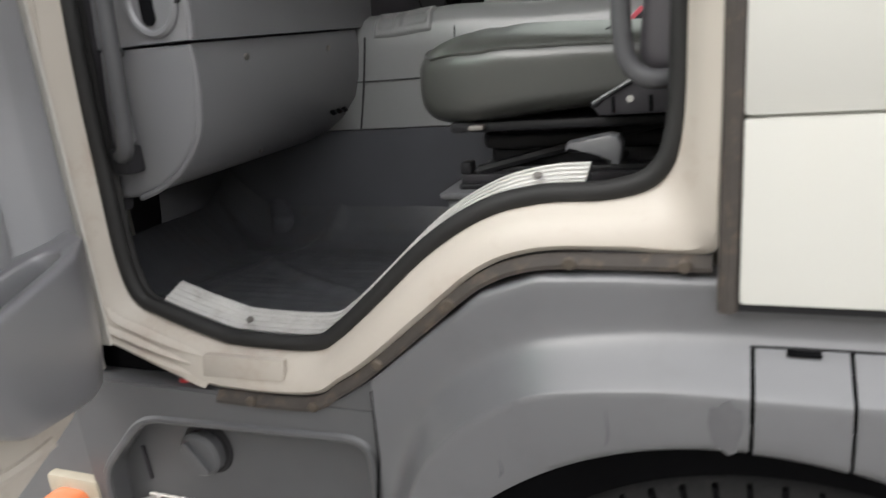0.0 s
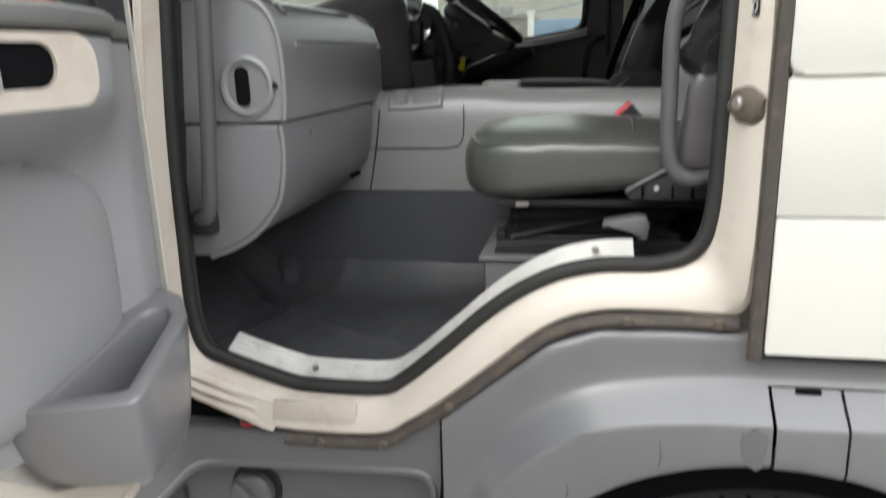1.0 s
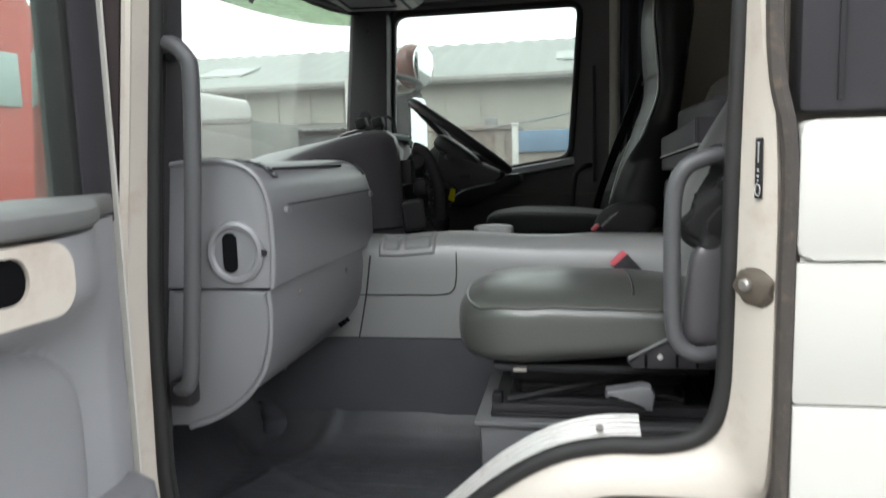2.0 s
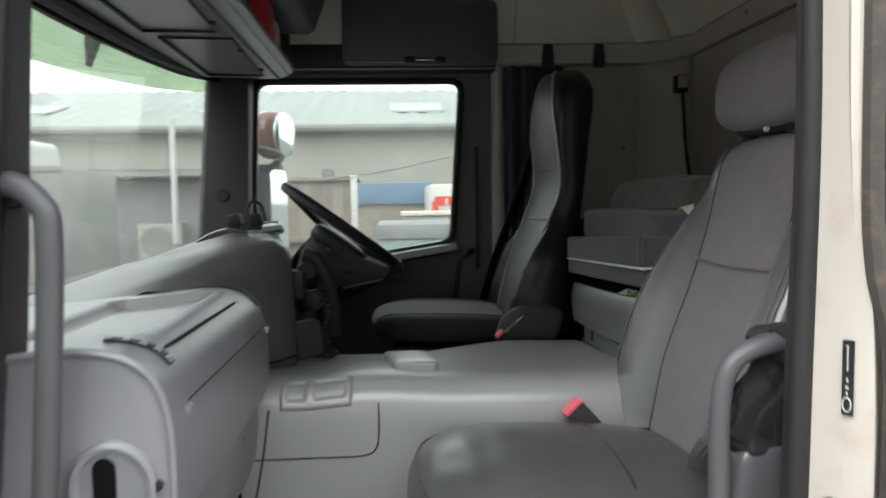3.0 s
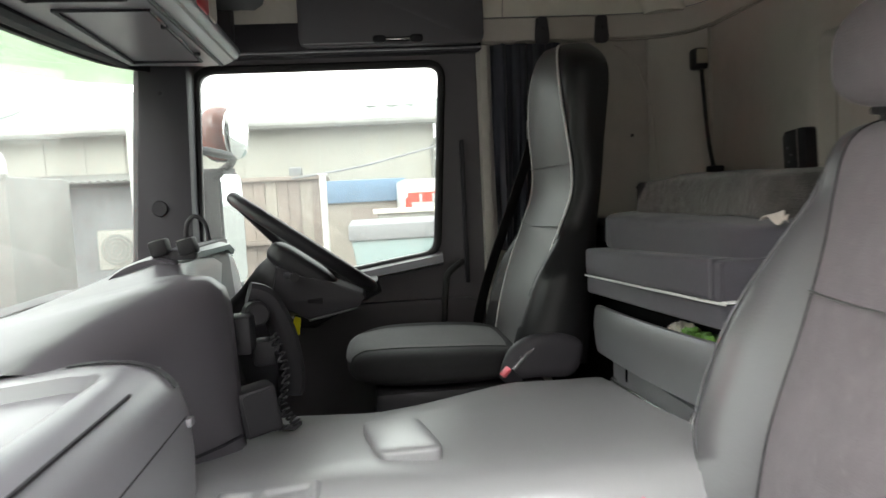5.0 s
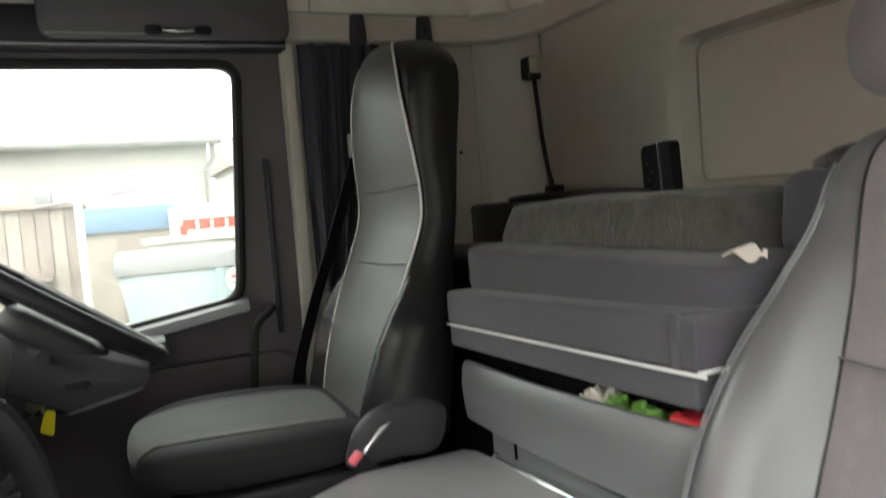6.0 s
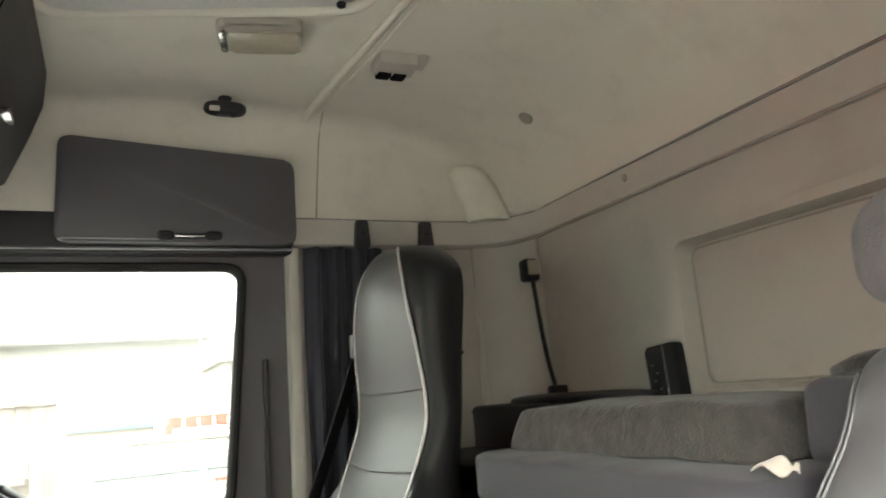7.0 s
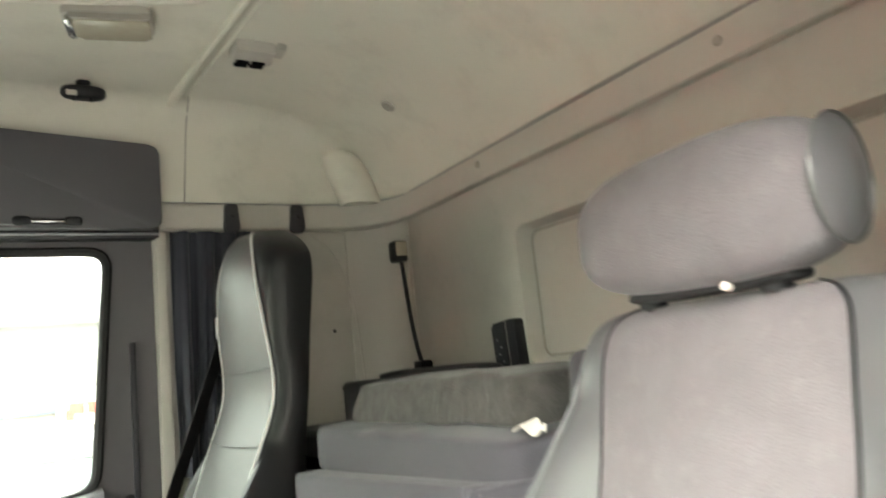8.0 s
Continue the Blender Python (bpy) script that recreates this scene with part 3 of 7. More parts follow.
outer = [(y + (0.085 if y > 0.8 else -0.05) * (1 if abs(y - 0.805) > 0.3 else 0), z + (0.044 if z > 2.25 else -0.035)) for y, z in hole]
fr = BM()
V = [[fr.verts.new((x, y, z)) for y, z in ring] for x, ring in ((1.638, outer), (1.598, [((a + c * 3) / 4, (b + d * 3) / 4) for (a, b), (c, d) in zip(hole, outer)]), (1.600, [((a * 3 + c) / 4, (b * 3 + d) / 4) for (a, b), (c, d) in zip(hole, outer)]), (1.636, hole))]
n_ = len(hole)
for p, q in zip(V, V[1:]):
    for k in range(n_):
        fr.faces.new((p[k], p[(k + 1) % n_], q[(k + 1) % n_], q[k]))
part("panel_frame", fr, TRIM_BEIGE, rw, "raised moulded frame")
part("panel", prism(BM(), round_rect(0.19, 1.415, 2.095, 2.395, 0.025), "x", 1.630, 1.638, 0.004), TRIM_BEIGE, rw)
part("panel_joint", tube(BM(), [(1.628, y, z) for y, z in round_rect(0.188, 1.417, 2.093, 2.397, 0.025)], 0.0026, 6, closed=True), JOINT, rw, "thin brown joint")
for y, z in ((1.599, 2.625), (0.80, 2.62)):
    part("rail_button", disc(BM(), (1.617, y, z), (-1, 0, 0), 0.010, 0.004, 14, 0.0015), JOINT, rw)

# front bulkhead below the windscreen, and the windscreen
wf = tagged(part("wall_front", box(BM(), -0.60, -0.52, 0.45, 2.33, 1.1, 1.80), DARK_PLASTIC), "dark front bulkhead below the windscreen", "wall", kind="structure")


def screen_x(y, z):
    bend = 0.25 * (max(0.0, 0.36 - y) / 0.33) ** 2 + 0.12 * (max(0.0, y - 1.94) / 0.33) ** 2
    return -0.305 + (z - 1.87) * 0.085 - 0.13 * (1 - ((y - 1.15) / 1.12) ** 2) + bend


ws = thing("window_1", (-0.35, 1.15, 1.85), "wide curved windscreen with a dark surround", "window", kind="structure")
def screen_sheet(z0, z1, off, y0=0.03, y1=2.27, low=None):
    bm = BM()
    rows = []
    for i in range(33):
        y = y0 + (y1 - y0) * i / 32
        a = low(y) if low else z0
        rows.append([(screen_x(y, a + (z1 - a) * j / 4) + off, y, a + (z1 - a) * j / 4) for j in range(5)])
    return loft(bm, rows, closed=False)
sheet_ = part("pane", thick(screen_sheet(1.80, 2.60, 0.0), 0.004), GLASS, ws)
sheet_.visible_shadow = False
part("top_surround", thick(screen_sheet(2.50, 2.62, 0.012), 0.02), BLACK_PLASTIC, ws)
part("base_surround", thick(screen_sheet(1.70, 1.81, 0.0), 0.02), BLACK_PLASTIC, ws)
part("front_pillar", prism(BM(), [(-0.315, 1.70), (-0.10, 1.70), (-0.095, 2.1), (-0.075, 2.56), (-0.245, 2.56)], "y", 2.15, 2.262, 0.02), DARK_PLASTIC, ws, "dark grey front pillar trim")
part("pillar_cap", disc(BM(), (-0.195, 2.150, 2.065), (0, -1, 0), 0.026, 0.008, 20, 0.003), BLACK_PLASTIC, ws)
part("pillar_screw", disc(BM(), (-0.18, 2.150, 1.915), (0, -1, 0), 0.008, 0.004, 10), BLACK_PLASTIC, ws)
part("pillar_clip", disc(BM(), (-0.165, 2.150, 2.43), (0, -1, 0), 0.007, 0.004, 10), BLACK_PLASTIC, ws)
part("corner_panel", thick(loft(BM(), [[(screen_x(y, 1.8), y, z) for z in (1.12, 1.45, 1.79)] for y in [0.04 + 0.03 * k for k in range(16)]], closed=False), 0.015), WHITE, ws, "white front corner panel")
# tinted outside sun visor
sv = thing("sun_visor", (-0.5, 1.15, 2.45), "green tinted outside sun visor above the windscreen", "sun visor")
vis = part("tinted_sheet", thick(screen_sheet(2.4, 2.70, -0.05, low=lambda y: 2.44 - 0.035 * (1 - ((y - 1.15) / 1.12) ** 2) * 1.0 + 0.03 * (y - 1.15)), 0.004), VISOR_GREEN, sv)
vis.visible_shadow = False
for y in (1.50,):
    part("bracket", prism(BM(), [(screen_x(y, 2.5) - 0.045, 2.53), (screen_x(y, 2.5) - 0.045, 2.44), (screen_x(y, 2.5) - 0.005, 2.53)], "y", y - 0.02, y + 0.02), BLACK_PLASTIC, sv)

# ceiling
CEIL_T = -0.03
ce = BM()
prof = spline([(-0.40, 0, 2.58), (-0.33, 0, 2.75), (-0.15, 0, 2.88), (0.1, 0, 2.935), (0.5, 0, 2.95), (0.95, 0, 2.955), (1.2, 0, 2.94), (1.34, 0, 2.905), (1.46, 0, 2.845), (1.56, 0, 2.75), (1.625, 0, 2.66)], 4)
rows = []
for p in prof:
    drop = max(0.006, p.z - 2.652)
    arc = min(1.0, max(0.0, (p.x - 1.43) / 0.195))
    side = 2.205 - 0.21 * (1 - math.sqrt(1 - arc * arc))
    bow = [(0.085 + 0.14 * (1 - math.sin(a)), p.z - drop * (1 - math.cos(a)) * 0.9) for a in [math.pi / 2 * k / 8 for k in range(8, 0, -1)]]
    r = min(0.075, 0.8 * drop)
    bow += [(0.225, p.z), (0.5, p.z + 0.002), (1.15, p.z + 0.006), (1.7, p.z + 0.002), (side - 0.028 - r, p.z)]
    bow += [(side - 0.028 - r + r * math.sin(a), p.z - r * (1 - math.cos(a))) for a in [math.pi / 2 * k / 7 for k in range(1, 8)]]
    bow += [(side - 0.028 + 0.028 * k / 4, p.z - r - (drop - r) * k / 4) for k in range(1, 5)]
    rows.append([(p.x, y, z) for y, z in bow])
loft(ce, rows, closed=False)
thick(ce, CEIL_T)
# raised cross beam, hatch lip and wiring cover moulded into the liner
tube(ce, spline([(0.926, 2.135, 2.936), (0.933, 2.06, 2.946), (0.957, 1.8, 2.950), (0.985, 1.5, 2.954), (1.0, 1.15, 2.957), (0.968, 0.4, 2.949), (0.965, 0.15, 2.93)], 6), 0.016, 10, flat=0.7)
tube(ce, [(0.963, 2.10, 2.948), (0.975, 1.95, 2.951), (1.0, 1.7, 2.952), (1.025, 1.4, 2.956), (1.03, 0.4, 2.948)], 0.004, 6)
HATCH = [(0.28, 0.82), (0.865, 0.82), (0.89, 1.50), (0.28, 1.70)]
tube(ce, [(x, y, 2.95) for x, y in round_poly([(x + 0.025 * (1 if x > 0.5 else -1), y + 0.028 * (1 if y > 1 else -1)) for x, y in HATCH], 0.09, 8)], 0.015, 8, closed=True)
ceiling = tagged(part("ceiling", ce, CEIL_BEIGE, smooth=50), "beige cab headliner with a moulded cross beam", "ceiling", kind="structure")
fl = thing("corner_column", (1.50, 2.13, 2.65), "rounded beige corner moulding above the trim rail", "moulding")
part("column_shaft", loft(BM(), [[(cx + r * 0.075 * math.cos(t), cy + r * 0.06 * math.sin(t), z) for t in [2 * math.pi * k / 20 for k in range(20)]] for cx, cy, z, r in ((1.525, 2.165, 2.645, 1.0), (1.502, 2.160, 2.70, 1.0), (1.474, 2.154, 2.755, 0.98), (1.455, 2.150, 2.79, 0.9), (1.446, 2.148, 2.808, 0.75), (1.44, 2.148, 2.82, 0.5))], cap=True), CEIL_BEIGE, fl, smooth=50)
pg = thing("ceiling_plug", (1.455, 1.783, 2.848), "round beige plug in the sloping headliner", "plug")
part("plug_cap", disc(BM(), (1.462, 1.783, 2.856), (-0.6, 0, -0.8), 0.021, 0.016, 20, 0.004), JOINT, pg)
hatch = thing("roof_hatch", (0.6, 1.13, 2.95), "pale roof hatch panel in a moulded rim", "roof hatch")
part("hatch_panel", prism(BM(), round_poly(HATCH, 0.07, 8), "z", 2.938, 2.965, 0.003), HATCH_GREY, hatch, "pale grey hatch blind")
part("hatch_catch", disc(BM(), (0.845, 1.492, 2.932), (0, 0, -1), 0.010, 0.008, 14, 0.002), BLACK_PLASTIC, hatch)
# roof skin above all
tagged(part("roof_skin", box(BM(), -0.45, 1.70, 0.0, 2.33, 3.0, 3.05, 0.02), WHITE), "white outer roof of the cab", "roof", kind="structure")

# ================= seats =================
def passenger_seat():
    s = thing("passenger_seat", (0.7, 0.37, 1.2), "grey leather and fabric truck seat with separate headrest", "seat")
    cy = 0.415
    def cush(a, b, c):
        x = 0.728 + 0.232 * a - (0.012 * (1 - c * c) - 0.022 * b * b if a < 0 else 0.0) * -a
        y = cy + (0.212 - 0.010 * max(0, -a) + 0.004 * c) * b
        top = 1.629 + 0.014 * b * b - 0.012 * a + 0.012 * math.cos(b * 2.6) - 0.03 * max(0.0, -a - 0.3) ** 2 - 0.004 * math.exp(-((a + 0.5) / 0.12) ** 2) + 0.002 * noise.noise(Vector((a * 3, b * 3, 1)))
        bot = 1.51 + 0.025 * a
        z = bot + (top - bot) * (c + 1) / 2
        return (x, y, z)
    part("seat_cushion", pillow(BM(), cush, 4.2, 30), LEATHER, s, "worn grey leather cushion")
    def on(fn, a, b, c, n):
        t = sum(abs(v) ** n for v in (a, b, c)) ** (1 / n)
        return Vector(fn(a / t, b / t, c / t))
    front = [on(cush, -1, -0.98 + 1.96 * k / 20, 0.72, 4.2) + Vector((-0.001, 0, 0.001)) for k in range(21)]
    side = [on(cush, -0.98 + 1.9 * k / 16, -1, 0.72, 4.2) + Vector((0, -0.001, 0.001)) for k in range(17)]
    part("front_seam", tube(BM(), side[::-1] + front, 0.003, 6), LEATHER, s)
    part("cross_seam", tube(BM(), [on(cush, 0.35, -0.7 + 1.4 * k / 14, 1, 4.2) + Vector((0, 0, -0.0008)) for k in range(15)], 0.0025, 6), BLACK_LEATHER, s)
    # height, seam x, seam half width, edge x, edge half width
    SHAPE = [(1.595, 0.955, 0.125, 0.925, 0.145), (1.65, 0.968, 0.13, 0.917, 0.19), (1.70, 0.979, 0.133, 0.926, 0.238), (1.74, 0.990, 0.135, 0.940, 0.254), (1.8, 1.012, 0.137, 0.962, 0.258), (1.857, 1.034, 0.138, 0.985, 0.252), (1.92, 1.055, 0.139, 1.018, 0.24),
             (1.985, 1.074, 0.14, 1.055, 0.218), (2.05, 1.088, 0.141, 1.095, 0.205), (2.09, 1.098, 0.141, 1.118, 0.2), (2.118, 1.11, 0.136, 1.13, 0.188), (2.134, 1.125, 0.12, 1.142, 0.163), (2.14, 1.145, 0.095, 1.155, 0.13)]
    by = 0.496
    a_ = spline([(q[1], q[2], q[0]) for q in SHAPE], 4)
    e_ = spline([(q[3], q[4], q[0]) for q in SHAPE], 4)
    body, face, edge = [], [], []
    for p, q in zip(a_, e_):
        z = p.z
        top = max(0.0, min(1.0, (z - 2.08) / 0.06))
        xb = max(p.x, q.x) + 0.085 - 0.065 * top ** 2
        ridge = min(p.x, q.x) - 0.012 * (1 - top) * (1 if z < 2.0 else max(0.0, (2.06 - z) / 0.06))
        hr_ = [(p.x, p.y), (0.35 * p.x + 0.65 * ridge, p.y + 0.32 * (q.y - p.y)), (ridge, p.y + 0.66 * (q.y - p.y)), (0.5 * (ridge + q.x) + 0.006, q.y - 0.006), (q.x + 0.016, q.y + 0.002), (q.x + 0.6 * (xb - q.x), q.y + 0.002), (xb - 0.004, q.y - 0.014), (xb + 0.004, 0.5 * q.y)]
        body.append([(x, by - y, z) for x, y in hr_] + [(x, by + y, z) for x, y in hr_[::-1]])
        face.append([Vector((p.x - 0.004 - 0.010 * (1 - t * t), by + p.y * t, z)) for t in [-1 + j / 8 for j in range(17)]])
        edge.append(Vector((0.5 * (ridge + q.x) + 0.002, q.y - 0.012, z)))
    part("backrest", loft(BM(), body, cap=True), BOLSTER, s, "smooth grey leather backrest with side bolsters", smooth=70)
    part("back_panel", thick(loft(BM(), face, closed=False), 0.01), SEAT_FABRIC, s, "grey fabric centre panel", smooth=70)
    for sgn in (-1, 1):
        part("panel_seam", tube(BM(), [Vector((p.x - 0.0035, by + sgn * (p.y + 0.001), p.z)) for p in a_], 0.0022, 6), BLACK_LEATHER, s)
        for d in (0.0, 0.009):
            part("stitch_line", tube(BM(), [Vector((p.x - 0.002 + 0.5 * d, by + sgn * (p.y + d), p.z)) for p in edge[4:-10]], 0.0014, 5), DRAWER, s)
    row = min(face, key=lambda q: abs(q[0].z - 1.922))
    part("cross_seam", tube(BM(), [p + Vector((-0.0065, 0, -0.004 * math.sin(math.pi * j / 16))) for j, p in enumerate(row)], 0.0013, 6), LEATHER, s)
    hy, hx, hz = 0.500, 1.118, 2.220
    def head(a, b, c):
        return (hx + (0.054 + 0.004 * c) * a + 0.006 * c, hy + 0.157 * b, hz + (0.074 - 0.004 * b) * c)
    hr = part("headrest", pillow(BM(), head, 3.0, 24), SEAT_FABRIC, s, "thick grey fabric headrest with leather ends")
    e = BM()
    ring = [[(hx + 0.002 + 0.043 * f * math.cos(t) + 0.004 * math.sin(t), hy - 0.148 - 0.013 * (1 - f * f), hz + 0.002 + 0.056 * f * math.sin(t)) for t in [2 * math.pi * k / 28 for k in range(28)]] for f in (1.0, 0.92, 0.75, 0.5, 0.2)]
    loft(e, ring, cap=True)
    cap_ = part("end_cap", e, BOLSTER, hr, "shiny grey leather end")
    part("cap_seam", tube(BM(), [(hx + 0.002 + 0.044 * math.cos(t) + 0.004 * math.sin(t), hy - 0.1485, hz + 0.002 + 0.057 * math.sin(t)) for t in [2 * math.pi * k / 32 for k in range(32)]], 0.0016, 6, closed=True), LEATHER, cap_)
    for y in (hy - 0.07, hy + 0.08):
        post = part("headrest_post", disc(BM(), (hx + 0.004, y, 2.10), (0, 0, 1), 0.008, 0.09, 12), BLACK_PLASTIC, s)
        part("post_collar", disc(BM(), (hx + 0.004, y, 2.136), (0, 0, 1), 0.015, 0.010, 14, 0.003), BLACK_PLASTIC, post)
    part("height_button", disc(BM(), (hx - 0.030, hy - 0.045, 2.144), (-1, 0, 0.1), 0.0045, 0.008, 12, 0.002), PALE, s)
    # added black pad stands for the shade in the gap below the headrest
    part("headrest_gap_shade", pillow(BM(), lambda a, b, c: (hx + 0.004 + 0.030 * a, hy + 0.10 * b, 2.149 + 0.008 * c), 4, 10), CUSHION_BLACK, s, "added black pad painting the shaded gap under the headrest")
    part("seat_base", prism(BM(), [(0.535, 1.19), (0.527, 1.375), (0.96, 1.375), (0.96, 1.19)], "y", 0.285, 0.60, 0.012), GREY_PLASTIC, s, "grey plastic seat box")
    part("base_rim", box(BM(), 0.520, 0.965, 0.278, 0.605, 1.374, 1.386, 0.004), GREY_PLASTIC, s)
    part("base_tray", box(BM(), 0.548, 0.95, 0.30, 0.585, 1.386, 1.396, 0.004), BLACK_PLASTIC, s)
    for k in range(4):
        part("bellows_fold", pillow(BM(), lambda a, b, c, k=k: (0.745 + (0.165 - 0.012 * (k % 2)) * a, 0.44 + (0.125 - 0.010 * (k % 2)) * b, 1.409 + 0.026 * k + 0.015 * c), 7, 8), BLACK_PLASTIC, s)
    for y in (0.315, 0.57):
        part("slide_rail", box(BM(), 0.552, 0.94, y - 0.012, y + 0.012, 1.396, 1.412, 0.003), DARK_PLASTIC, s)
        part("rail_stop", box(BM(), 0.552, 0.572, y - 0.014, y + 0.014, 1.412, 1.432, 0.004), BLACK_PLASTIC, s)
    part("scissor_arm", tube(BM(), [(0.58, 0.32, 1.415), (0.90, 0.32, 1.49)], 0.009, 8), BLACK_PLASTIC, s)
    part("scissor_arm", tube(BM(), [(0.90, 0.335, 1.415), (0.60, 0.335, 1.49)], 0.009, 8), BLACK_PLASTIC, s)
    part("cushion_pan", box(BM(), 0.56, 0.93, 0.245, 0.58, 1.490, 1.506, 0.006), BLACK_PLASTIC, s)
    part("pan_clip", box(BM(), 0.598, 0.622, 0.226, 0.244, 1.496, 1.503, 0.002), STEEL, s)
    cover = part("side_cover", prism(BM(), [(0.79, 1.525), (0.815, 1.540), (0.90, 1.585), (0.95, 1.585), (0.95, 1.512), (0.80, 1.512)], "y", 0.208, 0.228, 0.005), DARK_PLASTIC, s, "dark slanted side cover")
    part("cover_bar", tube(BM(), [(0.792, 0.206, 1.530), (0.815, 0.205, 1.543), (0.90, 0.205, 1.589)], 0.003, 8), GREY_PLASTIC, cover)
    for x in (0.818, 0.868, 0.90):
        part("cover_rib", box(BM(), x, x + 0.004, 0.204, 0.209, 1.516, 1.538, 0.001), BLACK, cover)
    part("cover_screw", disc(BM(), (0.843, 0.209, 1.534), (0, -1, 0), 0.005, 0.003, 10), CHROME, cover)
    part("height_knob", disc(BM(), (0.893, 0.206, 1.566), (0, -1, 0), 0.010, 0.012, 14, 0.003), PALE, cover)
    part("adjust_lever", prism(BM(), [(0.754, 1.466), (0.756, 1.478), (0.815, 1.489), (0.828, 1.486), (0.834, 1.474), (0.830, 1.446), (0.815, 1.446), (0.806, 1.466)], "y", 0.186, 0.222, 0.006), GREY_PLASTIC, s, "grey adjusting lever")
    part("lever_arm", tube(BM(), [(0.822, 0.205, 1.45), (0.822, 0.30, 1.44)], 0.008, 8), BLACK_PLASTIC, s)
    def drape(a, b, c):
        k = noise.noise(Vector((a * 2.2, b * 2.2, c * 4.0))) * 0.016
        return (0.925 + 0.042 * a + 0.02 * math.sin(c * 3.2) + k, 0.138 + 0.02 * b + k * 0.6, 1.795 + 0.085 * c)
    part("recliner_cover", pillow(BM(), lambda a, b, c: (0.915 + 0.045 * a + 0.01 * c, 0.137 + 0.02 * b, 1.655 + 0.08 * c), 5, 10), BINNACLE, s, "grey recliner cover")
    part("belt_drape", pillow(BM(), drape, 3, 16), CUSHION_BLACK, s, "crumpled black belt sleeve")
    bk = part("buckle", box(BM(), -0.021, 0.021, -0.013, 0.013, -0.075, 0.022, 0.006), DARK_PLASTIC, s, "black belt buckle")
    bt = part("release_button", box(BM(), -0.0205, 0.0205, -0.0125, 0.0125, 0.018, 0.027, 0.003), BUCKLE_RED, bk, "red release button")
    for o in (bk, bt):
        o.data.transform(pose(0.818, 0.636, 1.622, 4, -42, 6))
    part("buckle_stalk", tube(BM(), [(0.90, 0.628, 1.52), (0.850, 0.633, 1.59)], 0.012, 8), BLACK_PLASTIC, s)


passenger_seat()


def driver_seat():
    s = thing("driver_seat", (0.65, 1.76, 1.2), "grey and black high-backed driver's seat with pale piping", "seat")
    cy = 1.765
    def on(fn, a, b, c, n):
        t = sum(abs(v) ** n for v in (a, b, c)) ** (1 / n)
        return Vector(fn(a / t, b / t, c / t))
    def cush(a, b, c):
        x = 0.64 + 0.25 * a
        y = cy + (0.25 - 0.015 * max(0, -a)) * b
        top = 1.664 + 0.022 * max(0, abs(b) - 0.55) / 0.45 - 0.010 * a
        bot = 1.568
        return (x, y, bot + (top - bot) * (c + 1) / 2)
    part("seat_cushion", pillow(BM(), cush, 3.4, 20), CUSHION_BLACK, s, "black cloth cushion")
    ins = BM()
    wrap = [(-1.0, 0.25), (-1.0, 0.5), (-1.0, 0.75), (-1.0, 1.0)] + [(-0.85 + 1.7 * i / 12, 1.0) for i in range(13)]
    loft(ins, [[on(cush, a, -0.66 + 1.32 * j / 12, c, 3.4) + Vector((-0.003 if a < -0.9 else 0, 0, 0.003)) for j in range(13)] for a, c in wrap], closed=False)
    part("cushion_centre", thick(ins, 0.004), DRIVER_CLOTH, s, "dark grey fabric seat centre")
    # seam line of the near side: height, x, half width
    SEAM = [(1.62, 0.850, 0.185), (1.70, 0.866, 0.192), (1.80, 0.895, 0.203), (1.88, 0.925, 0.212), (1.96, 0.958, 0.218), (2.05, 0.992, 0.222), (2.12, 0.998, 0.219),
            (2.22, 0.990, 0.208), (2.32, 0.985, 0.182), (2.39, 0.990, 0.152), (2.43, 0.999, 0.12), (2.452, 1.015, 0.08)]
    curve = spline([(x, w, z) for z, x, w in SEAM], 8)
    body, face = [], []
    for p in curve:
        x, w, z = p
        k = max(0.0, min(1.0, (1.99 - z) / 0.16))
        k = k * k * (3 - 2 * k)
        top = max(0.0, min(1.0, (z - 2.30) / 0.15)) ** 2
        xb = 1.015 + 0.13 * (z - 1.62) - 0.03 * top
        wb = max(w, 0.212 - 0.14 * max(0.0, (z - 2.36) / 0.1) ** 2)
        g = wb - w
        half_ring = [(x, w), (x - 0.036 * k + 0.004, w + 0.012 * k + 0.004 + 0.5 * g), (x - 0.040 * k + 0.012, w + 0.036 * k + 0.010 + 0.85 * g), (x - 0.012 * k + 0.026, w + 0.058 * k + 0.016 + g), (0.5 * (x + xb) + 0.012, w + 0.052 * k + 0.020 + g), (xb - 0.010, w + 0.03 * k + 0.014 + g), (xb + 0.004, w - 0.03 + g), (xb + 0.010, w * 0.4)]
        half_ring = [(a + (0.016 * k * noise.noise(Vector((i * 1.7, z * 7, 2))) if 0 < i < 5 else 0), b + (0.012 * k * noise.noise(Vector((i * 1.9, z * 8, 7))) if 0 < i < 5 else 0)) for i, (a, b) in enumerate(half_ring)]
        ring = [(a, cy - b, z) for a, b in half_ring] + [(a, cy + b, z) for a, b in half_ring[::-1]]
        body.append(ring)
        dome = 0.022 * (1 - k) + 0.006 * k
        face.append([Vector((x - dome * (1 - t * t) - 0.003, cy + w * t, z)) for t in [-1 + j / 8 for j in range(17)]])
    part("backrest", loft(BM(), body, cap=True), BLACK_LEATHER, s, "tall black leather backrest with side wings", smooth=60)
    part("back_centre", thick(loft(BM(), face, closed=False), 0.008), DRIVER_PANEL, s, "grey fabric back centre", smooth=60)
